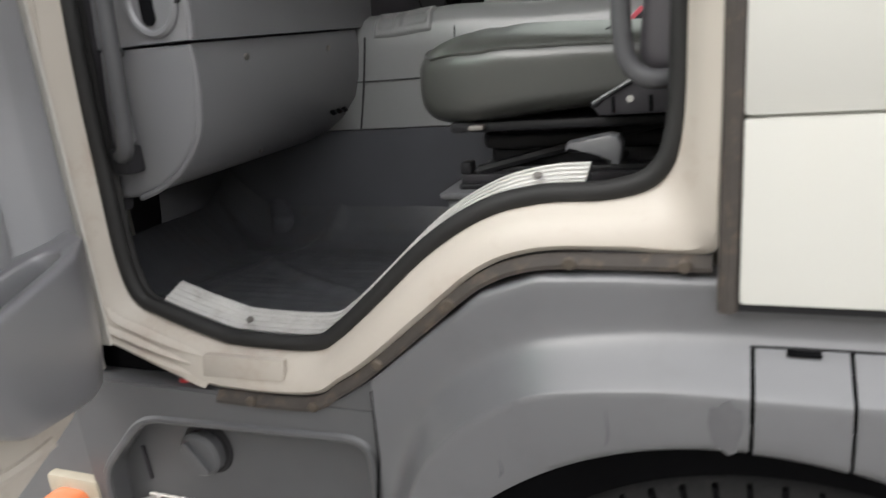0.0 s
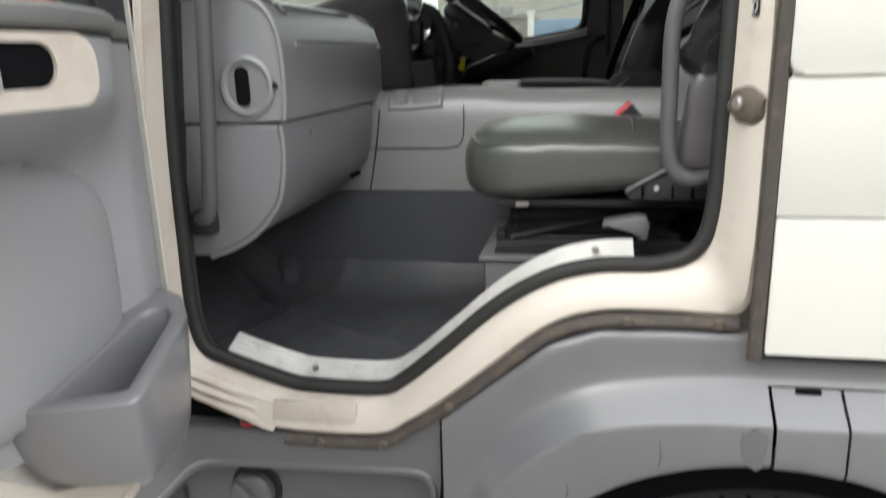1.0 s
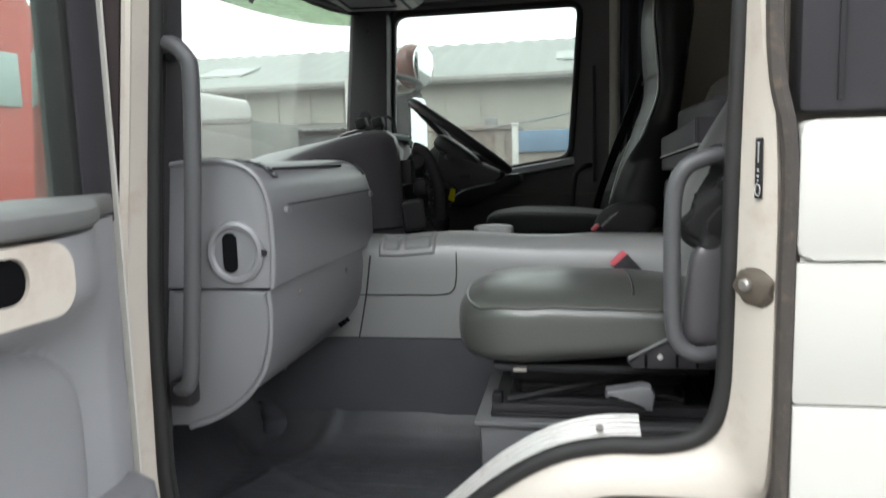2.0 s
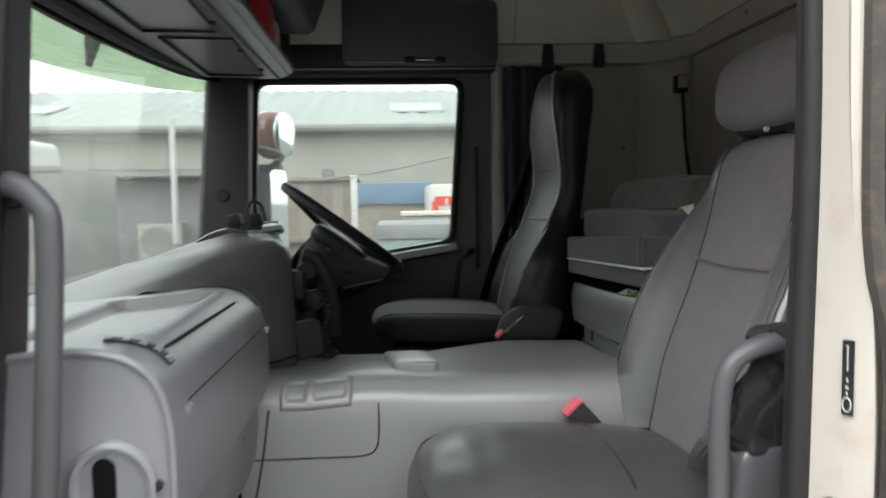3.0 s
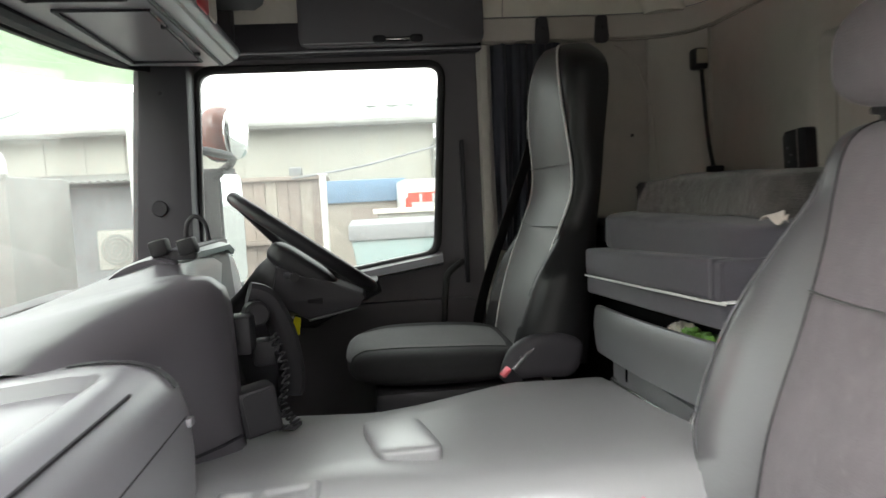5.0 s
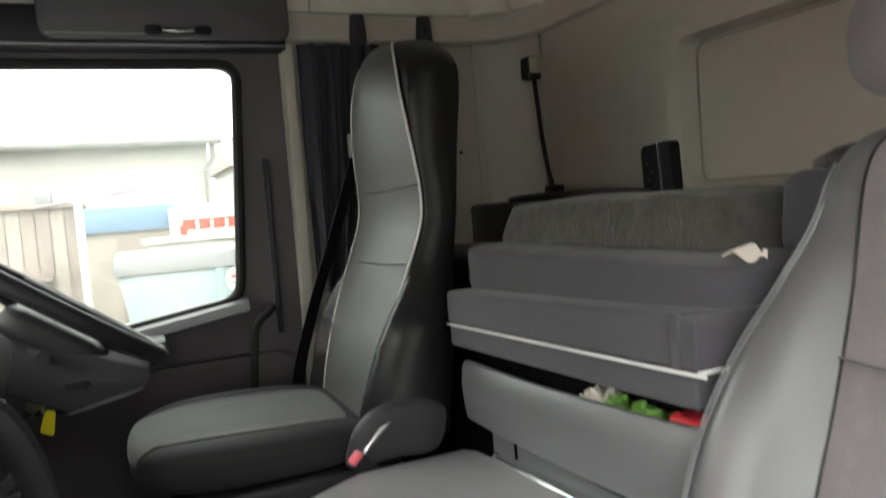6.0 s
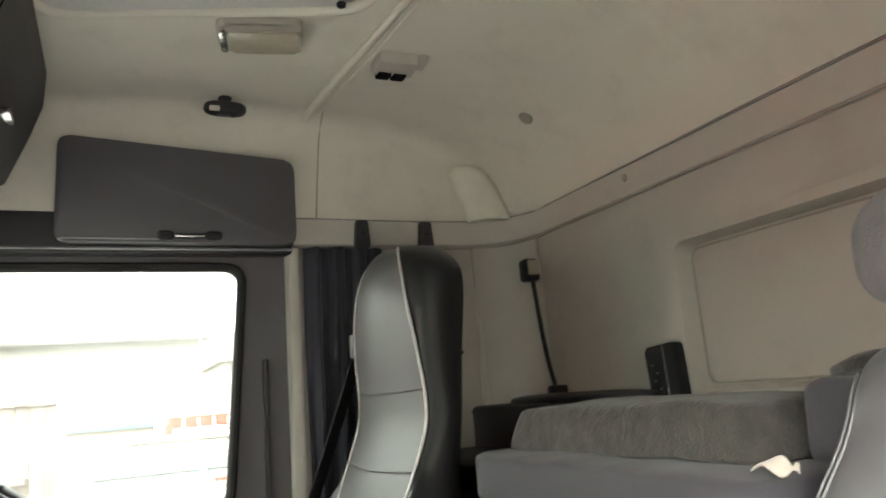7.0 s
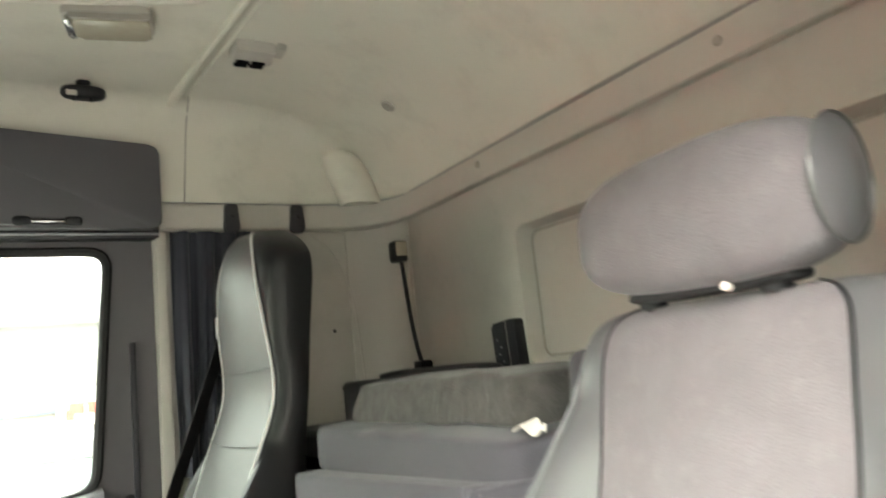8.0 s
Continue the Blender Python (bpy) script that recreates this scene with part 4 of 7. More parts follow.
    for sgn in (-1, 1):
        part("piping", tube(BM(), [Vector((p.x - 0.005, cy + sgn * p.y, p.z)) for p in curve], 0.0032 if sgn < 0 else 0.002, 8), PIPING, s, "pale piping")
    for z in (2.132, 1.968):
        row = min(face, key=lambda q: abs(q[0].z - z))
        part("cross_seam", tube(BM(), [p + Vector((-0.0075, 0, -0.006 * math.sin(math.pi * j / 16))) for j, p in enumerate(row)], 0.0016, 6), DRIVER_PANEL, s)
    part("seat_base", box(BM(), 0.46, 0.92, 1.56, 1.98, 1.19, 1.565, 0.02), BLACK_PLASTIC, s)
    part("hinge_cover", pillow(BM(), lambda a, b, c: (0.88 + 0.10 * a + 0.02 * c, 1.485 + 0.025 * b, 1.655 + 0.055 * c - 0.02 * a * a), 3.5, 10), DARK_PLASTIC, s, "grey recliner cover")
    bk = part("buckle", box(BM(), -0.017, 0.017, -0.012, 0.012, -0.05, 0.03, 0.005), BLACK_PLASTIC, s, "black belt buckle")
    bt = part("release_button", box(BM(), -0.014, 0.014, -0.0125, 0.009, 0.026, 0.036, 0.004), BUCKLE_RED, bk, "red release button")
    for o in (bk, bt):
        o.data.transform(pose(0.80, 1.46, 1.605, 12, -42, 10))
    part("buckle_arm", tube(BM(), [(0.80, 1.462, 1.625), (0.84, 1.465, 1.665), (0.88, 1.47, 1.69)], 0.007, 8), CHROME, s, "bright metal stalk")
    # belt hanging down the window side of the backrest
    belt = BM()
    path = spline([(1.02, 2.03, 2.26), (0.985, 2.05, 2.15), (0.93, 2.06, 2.0), (0.87, 2.07, 1.84), (0.82, 2.08, 1.68), (0.80, 2.09, 1.55)], 6)
    loft(belt, [[p + Vector((-0.018, -0.01, 0)), p + Vector((0.018, 0.01, 0))] for p in path], closed=False)
    part("seat_belt", thick(belt, 0.002), BLACK_LEATHER, s, "dark seat belt webbing")
    part("belt_guide", box(BM(), 0.99, 1.04, 2.01, 2.04, 2.225, 2.29, 0.008), GREY_PLASTIC, s, "grey belt guide")


driver_seat()

# ================= engine cover between the seats =================
def engine_cover():
    e = thing("engine_cover", (0.45, 1.05, 1.2), "grey vinyl engine tunnel cover between the seats", "engine cover")
    top = [(0.648, 1.447), (0.652, 1.60), (0.658, 1.645), (0.675, 1.672), (0.71, 1.683), (0.78, 1.678), (0.95, 1.657), (1.2, 1.637), (1.38, 1.620), (1.44, 1.600), (1.47, 1.55), (1.48, 1.20), (1.40, 1.20), (1.40, 1.447)]
    def crown(x, y, z):
        # the cover narrows beside the pedals and widens again under the driver's seat
        far = lerp_path([(-0.4, 0.80), (0.30, 0.83), (0.46, 0.80), (0.56, 0.845), (0.68, 0.93), (0.78, 1.0), (1.1, 1.0)], x)
        y = y if y < 0.9 else 0.9 + (y - 0.9) * (far - 0.38) / 0.62
        d = 0.012 * math.exp(-((x - 0.42) / 0.12) ** 2)
        rise = 0.02 * max(0.0, min(1.0, (0.30 - x) / 0.3))
        return (x, y, z + (rise + d if 1.62 < z else 0) - (0.02 * max(0, x - 0.75) if z > 1.6 else 0))
    bm = BM()
    loft(bm, [[crown(x, y, z) for y, z in top] for x in [-0.4 + 0.035 * k for k in range(41)]], cap=True)
    part("cover_top", bm, TUNNEL, e, smooth=50)
    part("felt_side", prism(BM(), [(0.60, 1.19), (0.636, 1.43), (0.645, 1.444), (0.80, 1.444), (0.80, 1.19)], "x", -0.4, 1.0, 0.0), TUNNEL_CARPET, e, "dark felt side")
    seam = spline([(0.432, 0.70, 1.6865), (0.434, 0.67, 1.672), (0.435, 0.655, 1.64), (0.435, 0.65, 1.60), (0.428, 0.649, 1.565), (0.40, 0.6485, 1.552), (0.3, 0.6485, 1.551), (0.08, 0.6485, 1.551)], 6)
    part("flap_seam", tube(BM(), seam, 0.0014, 6), BLACK_PLASTIC, e)
    part("side_rib", tube(BM(), spline([(0.194, 0.647, 1.448), (0.205, 0.648, 1.50), (0.217, 0.649, 1.565), (0.228, 0.652, 1.645)], 4), 0.0022, 6), DARK_PLASTIC, e)
    # shallow tray with two wells moulded over the shoulder
    def step(t):
        t = max(0.0, min(1.0, t))
        return t * t * (3 - 2 * t)
    def well(u, v, u0, u1):
        return step((u - u0) / 0.06) * step((u1 - u) / 0.06) * step((v - 0.16) / 0.1) * step((0.86 - v) / 0.1)
    rows = []
    for i in range(49):
        u = i / 48
        x = 0.246 + 0.140 * u
        path = spline([crown(x, y, z) for y, z in ((0.656, 1.636), (0.664, 1.657), (0.676, 1.672), (0.69, 1.678), (0.706, 1.682))], 8)
        row = []
        for j, p in enumerate(path):
            v = j / (len(path) - 1)
            q = path[min(j + 1, len(path) - 1)] - path[max(j - 1, 0)]
            nrm = Vector((0, -q.z, q.y)).normalized()
            rim = step(u / 0.05) * step((1 - u) / 0.05) * step(v / 0.08) * step((1 - v) / 0.08)
            row.append(p + nrm * (0.0052 * rim - 0.0048 * max(well(u, v, 0.07, 0.38), well(u, v, 0.44, 0.93)) - 0.001 * (1 - rim)))
        rows.append(row)
    part("cup_tray", loft(BM(), rows, closed=False), TUNNEL, e, "moulded tray with two shallow wells", smooth=60)
    part("cover_pad", pillow(BM(), lambda a, b, c: (0.500 + 0.050 * a - 0.0135 * b, 0.877 + 0.108 * b, 1.677 + (0.016 + 0.004 * (1 - a * a) * (1 - b * b)) * c - 0.010 * b), 8, 16), TUNNEL, e, "raised smooth grey pad")


engine_cover()

# ================= dashboard =================
UP = [(-0.50, 1.76), (-0.50, 1.80), (-0.3, 1.838), (0.0, 1.866), (0.1, 1.876), (0.15, 1.874), (0.185, 1.862), (0.207, 1.838), (0.219, 1.80), (0.222, 1.75), (0.221, 1.70), (0.217, 1.6675), (0.10, 1.6665), (-0.5, 1.6665)]
LOW = [(-0.50, 1.663), (0.10, 1.663), (0.207, 1.663), (0.209, 1.62), (0.203, 1.565), (0.188, 1.52), (0.15, 1.475), (0.10, 1.443), (0.05, 1.425), (-0.05, 1.42), (-0.5, 1.42)]


def dashboard():
    d = thing("dashboard", (0.0, 1.1, 1.42), "grey moulded dashboard with a raised driver's binnacle", "dashboard")
    def ease(t):
        t = max(0.0, min(1.0, t))
        return t * t * (3 - 2 * t)
    outline = []
    for (x0, z0), (x1, z1) in zip(UP, UP[1:] + UP[:1]):
        n = max(1, int(max(abs(x1 - x0), abs(z1 - z0)) / 0.012)) if min(z0, z1) > 1.668 else 1
        outline += [(x0 + (x1 - x0) * k / n, z0 + (z1 - z0) * k / n) for k in range(n)]
    rolls = []
    for y, q in [(0.098, 0.985), (0.100, 0.995), (0.105, 1.0)] + [(0.12 + 0.014 * k, 1.0) for k in range(42)] + [(0.712, 0.995), (0.724, 0.98), (0.734, 0.955), (0.742, 0.91), (0.746, 0.85)]:
        ring = []
        for x, z in outline:
            dip = 0.018 * ease((x + 0.045) / 0.02) * ease((0.142 - x) / 0.014) * ease((y - 0.235) / 0.018) * ease((0.640 - y) / 0.018) if z > 1.83 else 0
            x = max(x, -0.295 + 0.25 * (max(0.0, 0.36 - y) / 0.33) ** 2)
            ring.append((x * q, y, 1.77 + (z - 1.77) * q - dip))
        rolls.append(ring)
    part("passenger_top", loft(BM(), rolls, cap=True), DASH_GREY, d, "rounded grey dash roll with a shallow tray", smooth=45)
    part("passenger_lower", prism(BM(), LOW, "y", 0.102, 0.66, 0.008, 3), DASH_GREY, d)
    part("end_bead", tube(BM(), spline([(x + 0.001, 0.098, z + 0.001) for x, z in UP[3:12]], 4), 0.005, 8), DASH_GREY, d)
    part("lower_bead", tube(BM(), spline([(x + 0.001, 0.104, z - 0.001) for x, z in LOW[2:9]], 4), 0.005, 8), DASH_GREY, d)
    for x, y, z in ((0.2085, 0.24, 1.635), (0.2085, 0.52, 1.632), (0.12, 0.36, 1.455)):
        part("cover_screw", disc(BM(), (x, y, z), (1, 0, -0.2), 0.006, 0.003, 10), STEEL, d)
    for k in range(3):
        part("outlet_slot", prism(BM(), round_rect(0.555 + 0.026 * k, 0.573 + 0.026 * k, -0.006, 0.006, 0.004), "z", -0.002, 0.001), BLACK, d).data.transform(pose(0.176, 0, 1.4975, 0, 50, 0) @ Matrix.Rotation(radians(90), 4, "Z") @ Matrix.Scale(-1, 4, (0, 1, 0)))
    # air vent in the end
    vt = part("vent_ring", tube(BM(), [(0.158 + 0.043 * math.cos(a), 0.096, 1.727 + 0.046 * math.sin(a)) for a in [2 * math.pi * k / 28 for k in range(28)]], 0.007, 8, closed=True), DASH_GREY, d, "round air vent rim")
    part("vent_bowl", disc(BM(), (0.158, 0.0965, 1.727), (0, -1, 0), 0.041, 0.001, 24), DASH_GREY, vt)
    part("vent_mouth", prism(BM(), round_rect(0.138, 0.162, 1.694, 1.760, 0.012), "y", 0.0925, 0.096), BLACK, vt)
    part("vent_knob", disc(BM(), (0.207, 0.097, 1.727), (0, -1, 0), 0.006, 0.006, 10), BLACK_PLASTIC, vt)
    # storage lid across the passenger side
    prof = spline([(x, 0, z) for x, z in UP[3:10]], 4)
    for y0, y1 in ((0.165, 0.183), (0.690, 0.704)):
        rows = []
        for i, p in enumerate(prof):
            q = prof[min(i + 1, len(prof) - 1)] - prof[max(i - 1, 0)]
            nrm = Vector((-q.z, 0, q.x)).normalized()
            if nrm.x < 0 and nrm.z < 0:
                nrm = -nrm
            rows.append([p + nrm * 0.0025 + Vector((0, y, 0)) for y in (y0, y1)])
        part("lid_slot", thick(loft(BM(), rows[6:16] if y0 < 0.3 else rows[3:17], closed=False), 0.002), BLACK_PLASTIC, d, "black lid slot")
    for k in range(5):
        p = prof[6 + 2 * k]
        part("slot_tooth", box(BM(), p.x - 0.004, p.x + 0.006, 0.168, 0.180, p.z - 0.006, p.z + 0.004, 0.002), DASH_GREY, d)
    part("lid_seam", tube(BM(), [(0.188, 0.20, 1.8615), (0.188, 0.58, 1.8615)], 0.0024, 6), BLACK_PLASTIC, d)
    part("lid_edge", tube(BM(), [(0.2195, 0.18, 1.800), (0.2195, 0.69, 1.800)], 0.0011, 6), DARK_PLASTIC, d)
    for y in (0.172, 0.697):
        part("lid_hinge", box(BM(), 0.214, 0.226, y - 0.010, y + 0.010, 1.785, 1.797, 0.003), DASH_GREY, d)
    # binnacle in front of the driver
    st = [(0.690, 0.075, 1.872), (0.72, 0.098, 1.888), (0.76, 0.118, 1.902), (0.80, 0.136, 1.914), (0.85, 0.172, 1.928), (0.90, 0.205, 1.942), (0.95, 0.229, 1.952), (0.985, 0.231, 1.955),
          (1.01, 0.215, 1.955), (1.04, 0.165, 1.95), (1.2, 0.12, 1.957), (1.45, 0.075, 1.965), (1.9, 0.055, 1.955), (2.1, 0.04, 1.92), (2.2, 0.03, 1.88)]
    rows = [[(-0.5, y, 1.40), (-0.5, y, 1.80), (-0.32, y, min(1.84, zt - 0.10)), (-0.15, y, zt - 0.055), (xf - 0.075, y, zt), (xf - 0.03, y, zt - 0.004), (xf - 0.008, y, zt - 0.022), (xf, y, zt - 0.05),
             (xf + 0.004, y, 1.8), (xf + 0.008, y, 1.66), (xf, y, 1.40)] for y, xf, zt in st]
    part("binnacle", loft(BM(), rows, closed=False), BINNACLE, d, "smooth dark grey raised binnacle", smooth=60)
    part("binnacle_seam", tube(BM(), [(xf + 0.010, y - 0.002, 1.69 - 0.02 * (y - 0.7)) for y, xf, zt in st[2:7]], 0.003, 6), BLACK_PLASTIC, d)
    hood = BM()
    arch = spline([(-0.15, 0, 1.878), (-0.095, 0, 1.912), (-0.043, 0, 1.952), (0.02, 0, 1.971), (0.07, 0, 1.958)], 5)
    loft(hood, [[p + Vector((0.012 * abs(y - 1.53) / 0.3, y, -dz)) for p in arch] for y, dz in ((1.235, 0.004), (1.25, 0), (1.5, -0.004), (1.8, 0), (1.86, 0.02))], closed=False)
    part("gauge_hood", thick(hood, 0.016), BINNACLE, d, "curved dark grey gauge hood")
    part("gauge_face", prism(BM(), [(0.04, 1.78), (0.07, 1.79), (0.055, 1.97), (0.02, 1.97)], "y", 1.30, 1.90, 0.006), BLACK_PLASTIC, d)
    part("lower_fascia", prism(BM(), [(-0.4, 1.25), (0.14, 1.35), (0.17, 1.6), (0.12, 1.78), (-0.4, 1.78)], "y", 1.49, 2.19, 0.02), BLACK_PLASTIC, d)
    for y, z in ((1.06, 1.86), (1.06, 1.80)):
        part("switch", disc(BM(), (0.16, y, z), (1, 0.3, 0.1), 0.017, 0.028, 16, 0.004), BLACK_PLASTIC, d)


dashboard()


def dash_clip():
    c = thing("phone_holder", (0.07, 1.26, 1.965), "black clip-on phone holder standing on the dashboard", "phone holder")
    for x in (0.045, 0.10):
        ob = part("holder_jaw", box(BM(), -0.018, 0.018, -0.02, 0.02, -0.012, 0.022, 0.006), BLACK_PLASTIC, c)
        ob.data.transform(pose(x, 1.262, 1.984, 0, -12, 0))
    part("holder_base", box(BM(), 0.03, 0.115, 1.25, 1.275, 1.962, 1.982, 0.004), DARK_PLASTIC, c)
    part("cable_loop", tube(BM(), spline([(-0.035, 1.80, 1.98), (-0.03, 1.80, 2.02), (-0.008, 1.80, 2.04), (0.018, 1.80, 2.02), (0.026, 1.80, 1.97)], 6), 0.006, 8), BLACK_PLASTIC, c)


dash_clip()


def steering_wheel():
    w = thing("steering_wheel", (0.293, 1.775, 1.95), "large black steering wheel on its column", "steering wheel")
    c = Vector((0.288, 1.765, 1.952))
    m = Matrix.Translation(c) @ Matrix.Rotation(radians(36), 4, 'Y') @ Matrix.Rotation(radians(-5), 4, 'X')
    rim = tube(BM(), [(0.222 * math.cos(a), 0.222 * math.sin(a), 0) for a in [2 * math.pi * k / 48 for k in range(64)]], 0.0175, 12, closed=True)
    objs = [part("rim", rim, BLACK_PLASTIC, w, "black rim")]
    hub = BM()
    pillow(hub, lambda a, b, k: (0.035 + 0.105 * a, 0.10 * b, -0.060 + 0.036 * k), 3.5, 12)
    objs.append(part("hub", hub, BLACK_PLASTIC, w))
    for a in (-15, 195, 50, 130):
        sp = tube(BM(), [(0.06 * math.cos(radians(a)), 0.06 * math.sin(radians(a)), -0.035), (0.215 * math.cos(radians(a)), 0.215 * math.sin(radians(a)), -0.004)], 0.017, 8, flat=0.45)
        objs.append(part("spoke", sp, BLACK_PLASTIC, w))
    col = BM()
    loft(col, [[(rx * math.cos(t) - dx, rx * math.sin(t), z) for t in [2 * math.pi * k / 16 for k in range(16)]] for rx, dx, z in ((0.055, 0, -0.06), (0.07, 0, -0.12), (0.075, 0.0, -0.2), (0.085, 0.02, -0.36))], cap=True)
    objs.append(part("column_shroud", col, DARK_PLASTIC, w, "grey column shroud"))
    for sgn in (-1, 1):
        objs.append(part("stalk", tube(BM(), [(0.0, sgn * 0.06, -0.10), (0.03, sgn * 0.16, -0.085), (0.035, sgn * 0.20, -0.082)], [0.008, 0.009, 0.012], 8), BLACK_PLASTIC, w))
    objs.append(part("column_lever", tube(BM(), [(0.05, -0.05, -0.14), (0.10, -0.085, -0.12), (0.13, -0.09, -0.10)], 0.012, 8), BLACK_PLASTIC, w))
    for o in objs:
        o.data.transform(m)
    part("knee_cover", prism(BM(), [(0.20, 1.80), (0.297, 1.752), (0.43, 1.778), (0.452, 1.80), (0.445, 1.815), (0.36, 1.85), (0.22, 1.90)], "y", 1.66, 1.86, 0.012), DARK_PLASTIC, w, "dark steering column cover")
    # lighter grey tube paints the light caught along the cover's lower edge
    part("cover_lit_edge", tube(BM(), [(0.299, 1.660, 1.751), (0.43, 1.660, 1.777)], 0.003, 6), GREY_PLASTIC, w)
    part("ignition_barrel", disc(BM(), (0.23, 1.71, 1.77), (0.6, -0.3, 0.2), 0.016, 0.05, 14, 0.003), STEEL, w)


steering_wheel()
k = thing("ignition_key", (0.256, 1.70, 1.734), "ignition key with a bright yellow tag", "key")
part("key_tag", prism(BM(), round_poly([(-0.010, -0.022), (0.016, -0.026), (0.012, 0.022), (-0.006, 0.022)], 0.005), "y", -0.002, 0.002), YELLOW, k, "yellow plastic tag").data.transform(pose(0.258, 1.70, 1.735, 0, 14, -20))
part("key_blade", box(BM(), 0.250, 0.256, 1.698, 1.702, 1.752, 1.772), STEEL, k)


def radio_set():
    r = thing("radio_handset", (0.27, 1.12, 1.75), "black radio handset with a coiled cord on the binnacle", "radio handset")
    part("bracket", box(BM(), 0.205, 0.25, 1.04, 1.10, 1.80, 1.87, 0.008), BLACK_PLASTIC, r)
    hs = part("handset", tube(BM(), spline([(0.235, 1.13, 1.90), (0.265, 1.14, 1.885), (0.29, 1.16, 1.82), (0.30, 1.18, 1.74), (0.295, 1.19, 1.69)], 6), 0.021, 10, flat=1.3), BLACK_PLASTIC, r, "long curved black handset")
    part("ear_piece", disc(BM(), (0.245, 1.12, 1.865), (0.4, -1, 0), 0.024, 0.03, 16, 0.005), BLACK_PLASTIC, hs)
    part("mouth_piece", box(BM(), 0.24, 0.285, 1.09, 1.14, 1.765, 1.815, 0.01), BLACK_PLASTIC, hs)
    line = spline([(0.285, 1.06, 1.83), (0.304, 1.052, 1.765), (0.296, 1.05, 1.70), (0.320, 1.05, 1.664), (0.30, 1.05, 1.660), (0.268, 1.05, 1.664)], 40)
    cord = [p + Vector((0.007 * math.cos(i * 0.8), 0.007 * math.sin(i * 0.8), 0.004 * math.cos(i * 0.8))) for i, p in enumerate(line)]
    part("coiled_cord", tube(BM(), cord, 0.0022, 5), BLACK_PLASTIC, r, "coiled black cord")
    b = thing("speaker_box", (0.258, 1.0, 1.672), "small black speaker box beside the engine cover", "speaker")
    bo = part("speaker_case", box(BM(), -0.034, 0.034, -0.026, 0.026, -0.042, 0.042, 0.008), BLACK_PLASTIC, b)
    bo.data.transform(pose(0.258, 1.0, 1.714, 0, -8, 24))
    fa = part("speaker_face", prism(BM(), round_rect(-0.027, 0.027, -0.035, 0.035, 0.007), "y", -0.029, -0.0265), BLACK_PLASTIC, bo)
    fa.data.transform(pose(0.258, 1.0, 1.714, 0, -8, 24))


radio_set()

# ================= overhead console =================
def overhead():
    o = thing("overhead_console", (0.0, 1.1, 2.5), "grey overhead console with storage bins above the windscreen", "overhead console")
    part("tray_body", prism(BM(), [(-0.42, 2.60), (-0.30, 2.53), (-0.22, 2.503), (0.0, 2.497), (0.055, 2.497), (0.085, 2.508), (0.098, 2.535), (0.09, 2.556), (0.07, 2.552), (0.055, 2.53), (-0.2, 2.53), (-0.32, 2.60)], "y", 0.118, 2.07, 0.01), DASH_GREY, o)
    part("lip", tube(BM(), [(0.088, 0.13, 2.535), (0.088, 1.1, 2.537), (0.086, 2.055, 2.533)], 0.021, 10), DASH_GREY, o, "rounded grey lip")
    part("lip_gap", tube(BM(), [(0.052, 0.13, 2.4965), (0.05, 2.05, 2.4965)], 0.006, 6), BLACK_PLASTIC, o)
    part("front_rail", tube(BM(), spline([(-0.27, 0.14, 2.52), (-0.30, 0.6, 2.515), (-0.31, 1.15, 2.513), (-0.29, 1.7, 2.515), (-0.24, 2.07, 2.52)], 6), 0.022, 8), BLACK_PLASTIC, o)
    for y0, y1 in ((0.25, 0.70), (0.78, 1.30), (1.38, 1.98)):
        part("flap_groove", tube(BM(), [(-0.19, y1, 2.4975), (-0.17, y0, 2.4975), (0.028, y0, 2.4955), (0.005, y1, 2.4955)], 0.005, 6, closed=True), BLACK_PLASTIC, o)
        for y in (y0 + 0.25 * (y1 - y0), y0 + 0.8 * (y1 - y0)):
            part("flap_clip", box(BM(), 0.012, 0.028, y - 0.008, y + 0.008, 2.488, 2.498, 0.003), BLACK_PLASTIC, o)
    part("upper_bin", prism(BM(), [(-0.30, 2.66), (0.12, 2.64), (0.17, 2.635), (0.195, 2.65), (0.235, 2.76), (0.265, 2.84), (0.27, 2.925), (-0.30, 2.925)], "y", 0.12, 1.98, 0.015), DARK_PLASTIC, o, "dark storage bin fronts")
    for y in (0.45, 1.1, 1.70):
        part("bin_catch", box(BM(), 0.218, 0.236, y - 0.03, y + 0.03, 2.70, 2.715, 0.003), CHROME, o)
    for y in (0.78, 1.42):
        part("bin_gap", tube(BM(), [(0.196, y, 2.65), (0.236, y, 2.76), (0.267, y, 2.85)], 0.003, 6), BLACK, o)
    part("end_cheek", box(BM(), -0.25, 0.09, 2.03, 2.10, 2.53, 2.92, 0.01), DARK_PLASTIC, o)


overhead()
p = thing("drinks_pack", (0.05, 1.62, 2.53), "red and white drinks pack on the overhead tray", "packet")
part("carton", box(BM(), 0.055, 0.112, 1.48, 1.60, 2.531, 2.638, 0.008), RED, p, "red carton")
part("white_wrap", box(BM(), 0.05, 0.113, 1.61, 1.70, 2.531, 2.61, 0.012), PALE, p, "white wrapper")

# ================= locker, hooks, curtain =================
lk = thing("wall_locker", (0.58, 2.17, 2.56), "flat dark grey locker above the driver's window", "locker")
part("locker_door", prism(BM(), round_poly([(0.280, 2.562), (0.886, 2.560), (0.886, 2.806), (0.283, 2.842)], 0.03), "y", 2.140, 2.168, 0.006), LOCKER, lk)
part("locker_body", prism(BM(), round_poly([(0.286, 2.566), (0.880, 2.564), (0.880, 2.80), (0.289, 2.836)], 0.028), "y", 2.168, 2.21), BLACK_PLASTIC, lk)
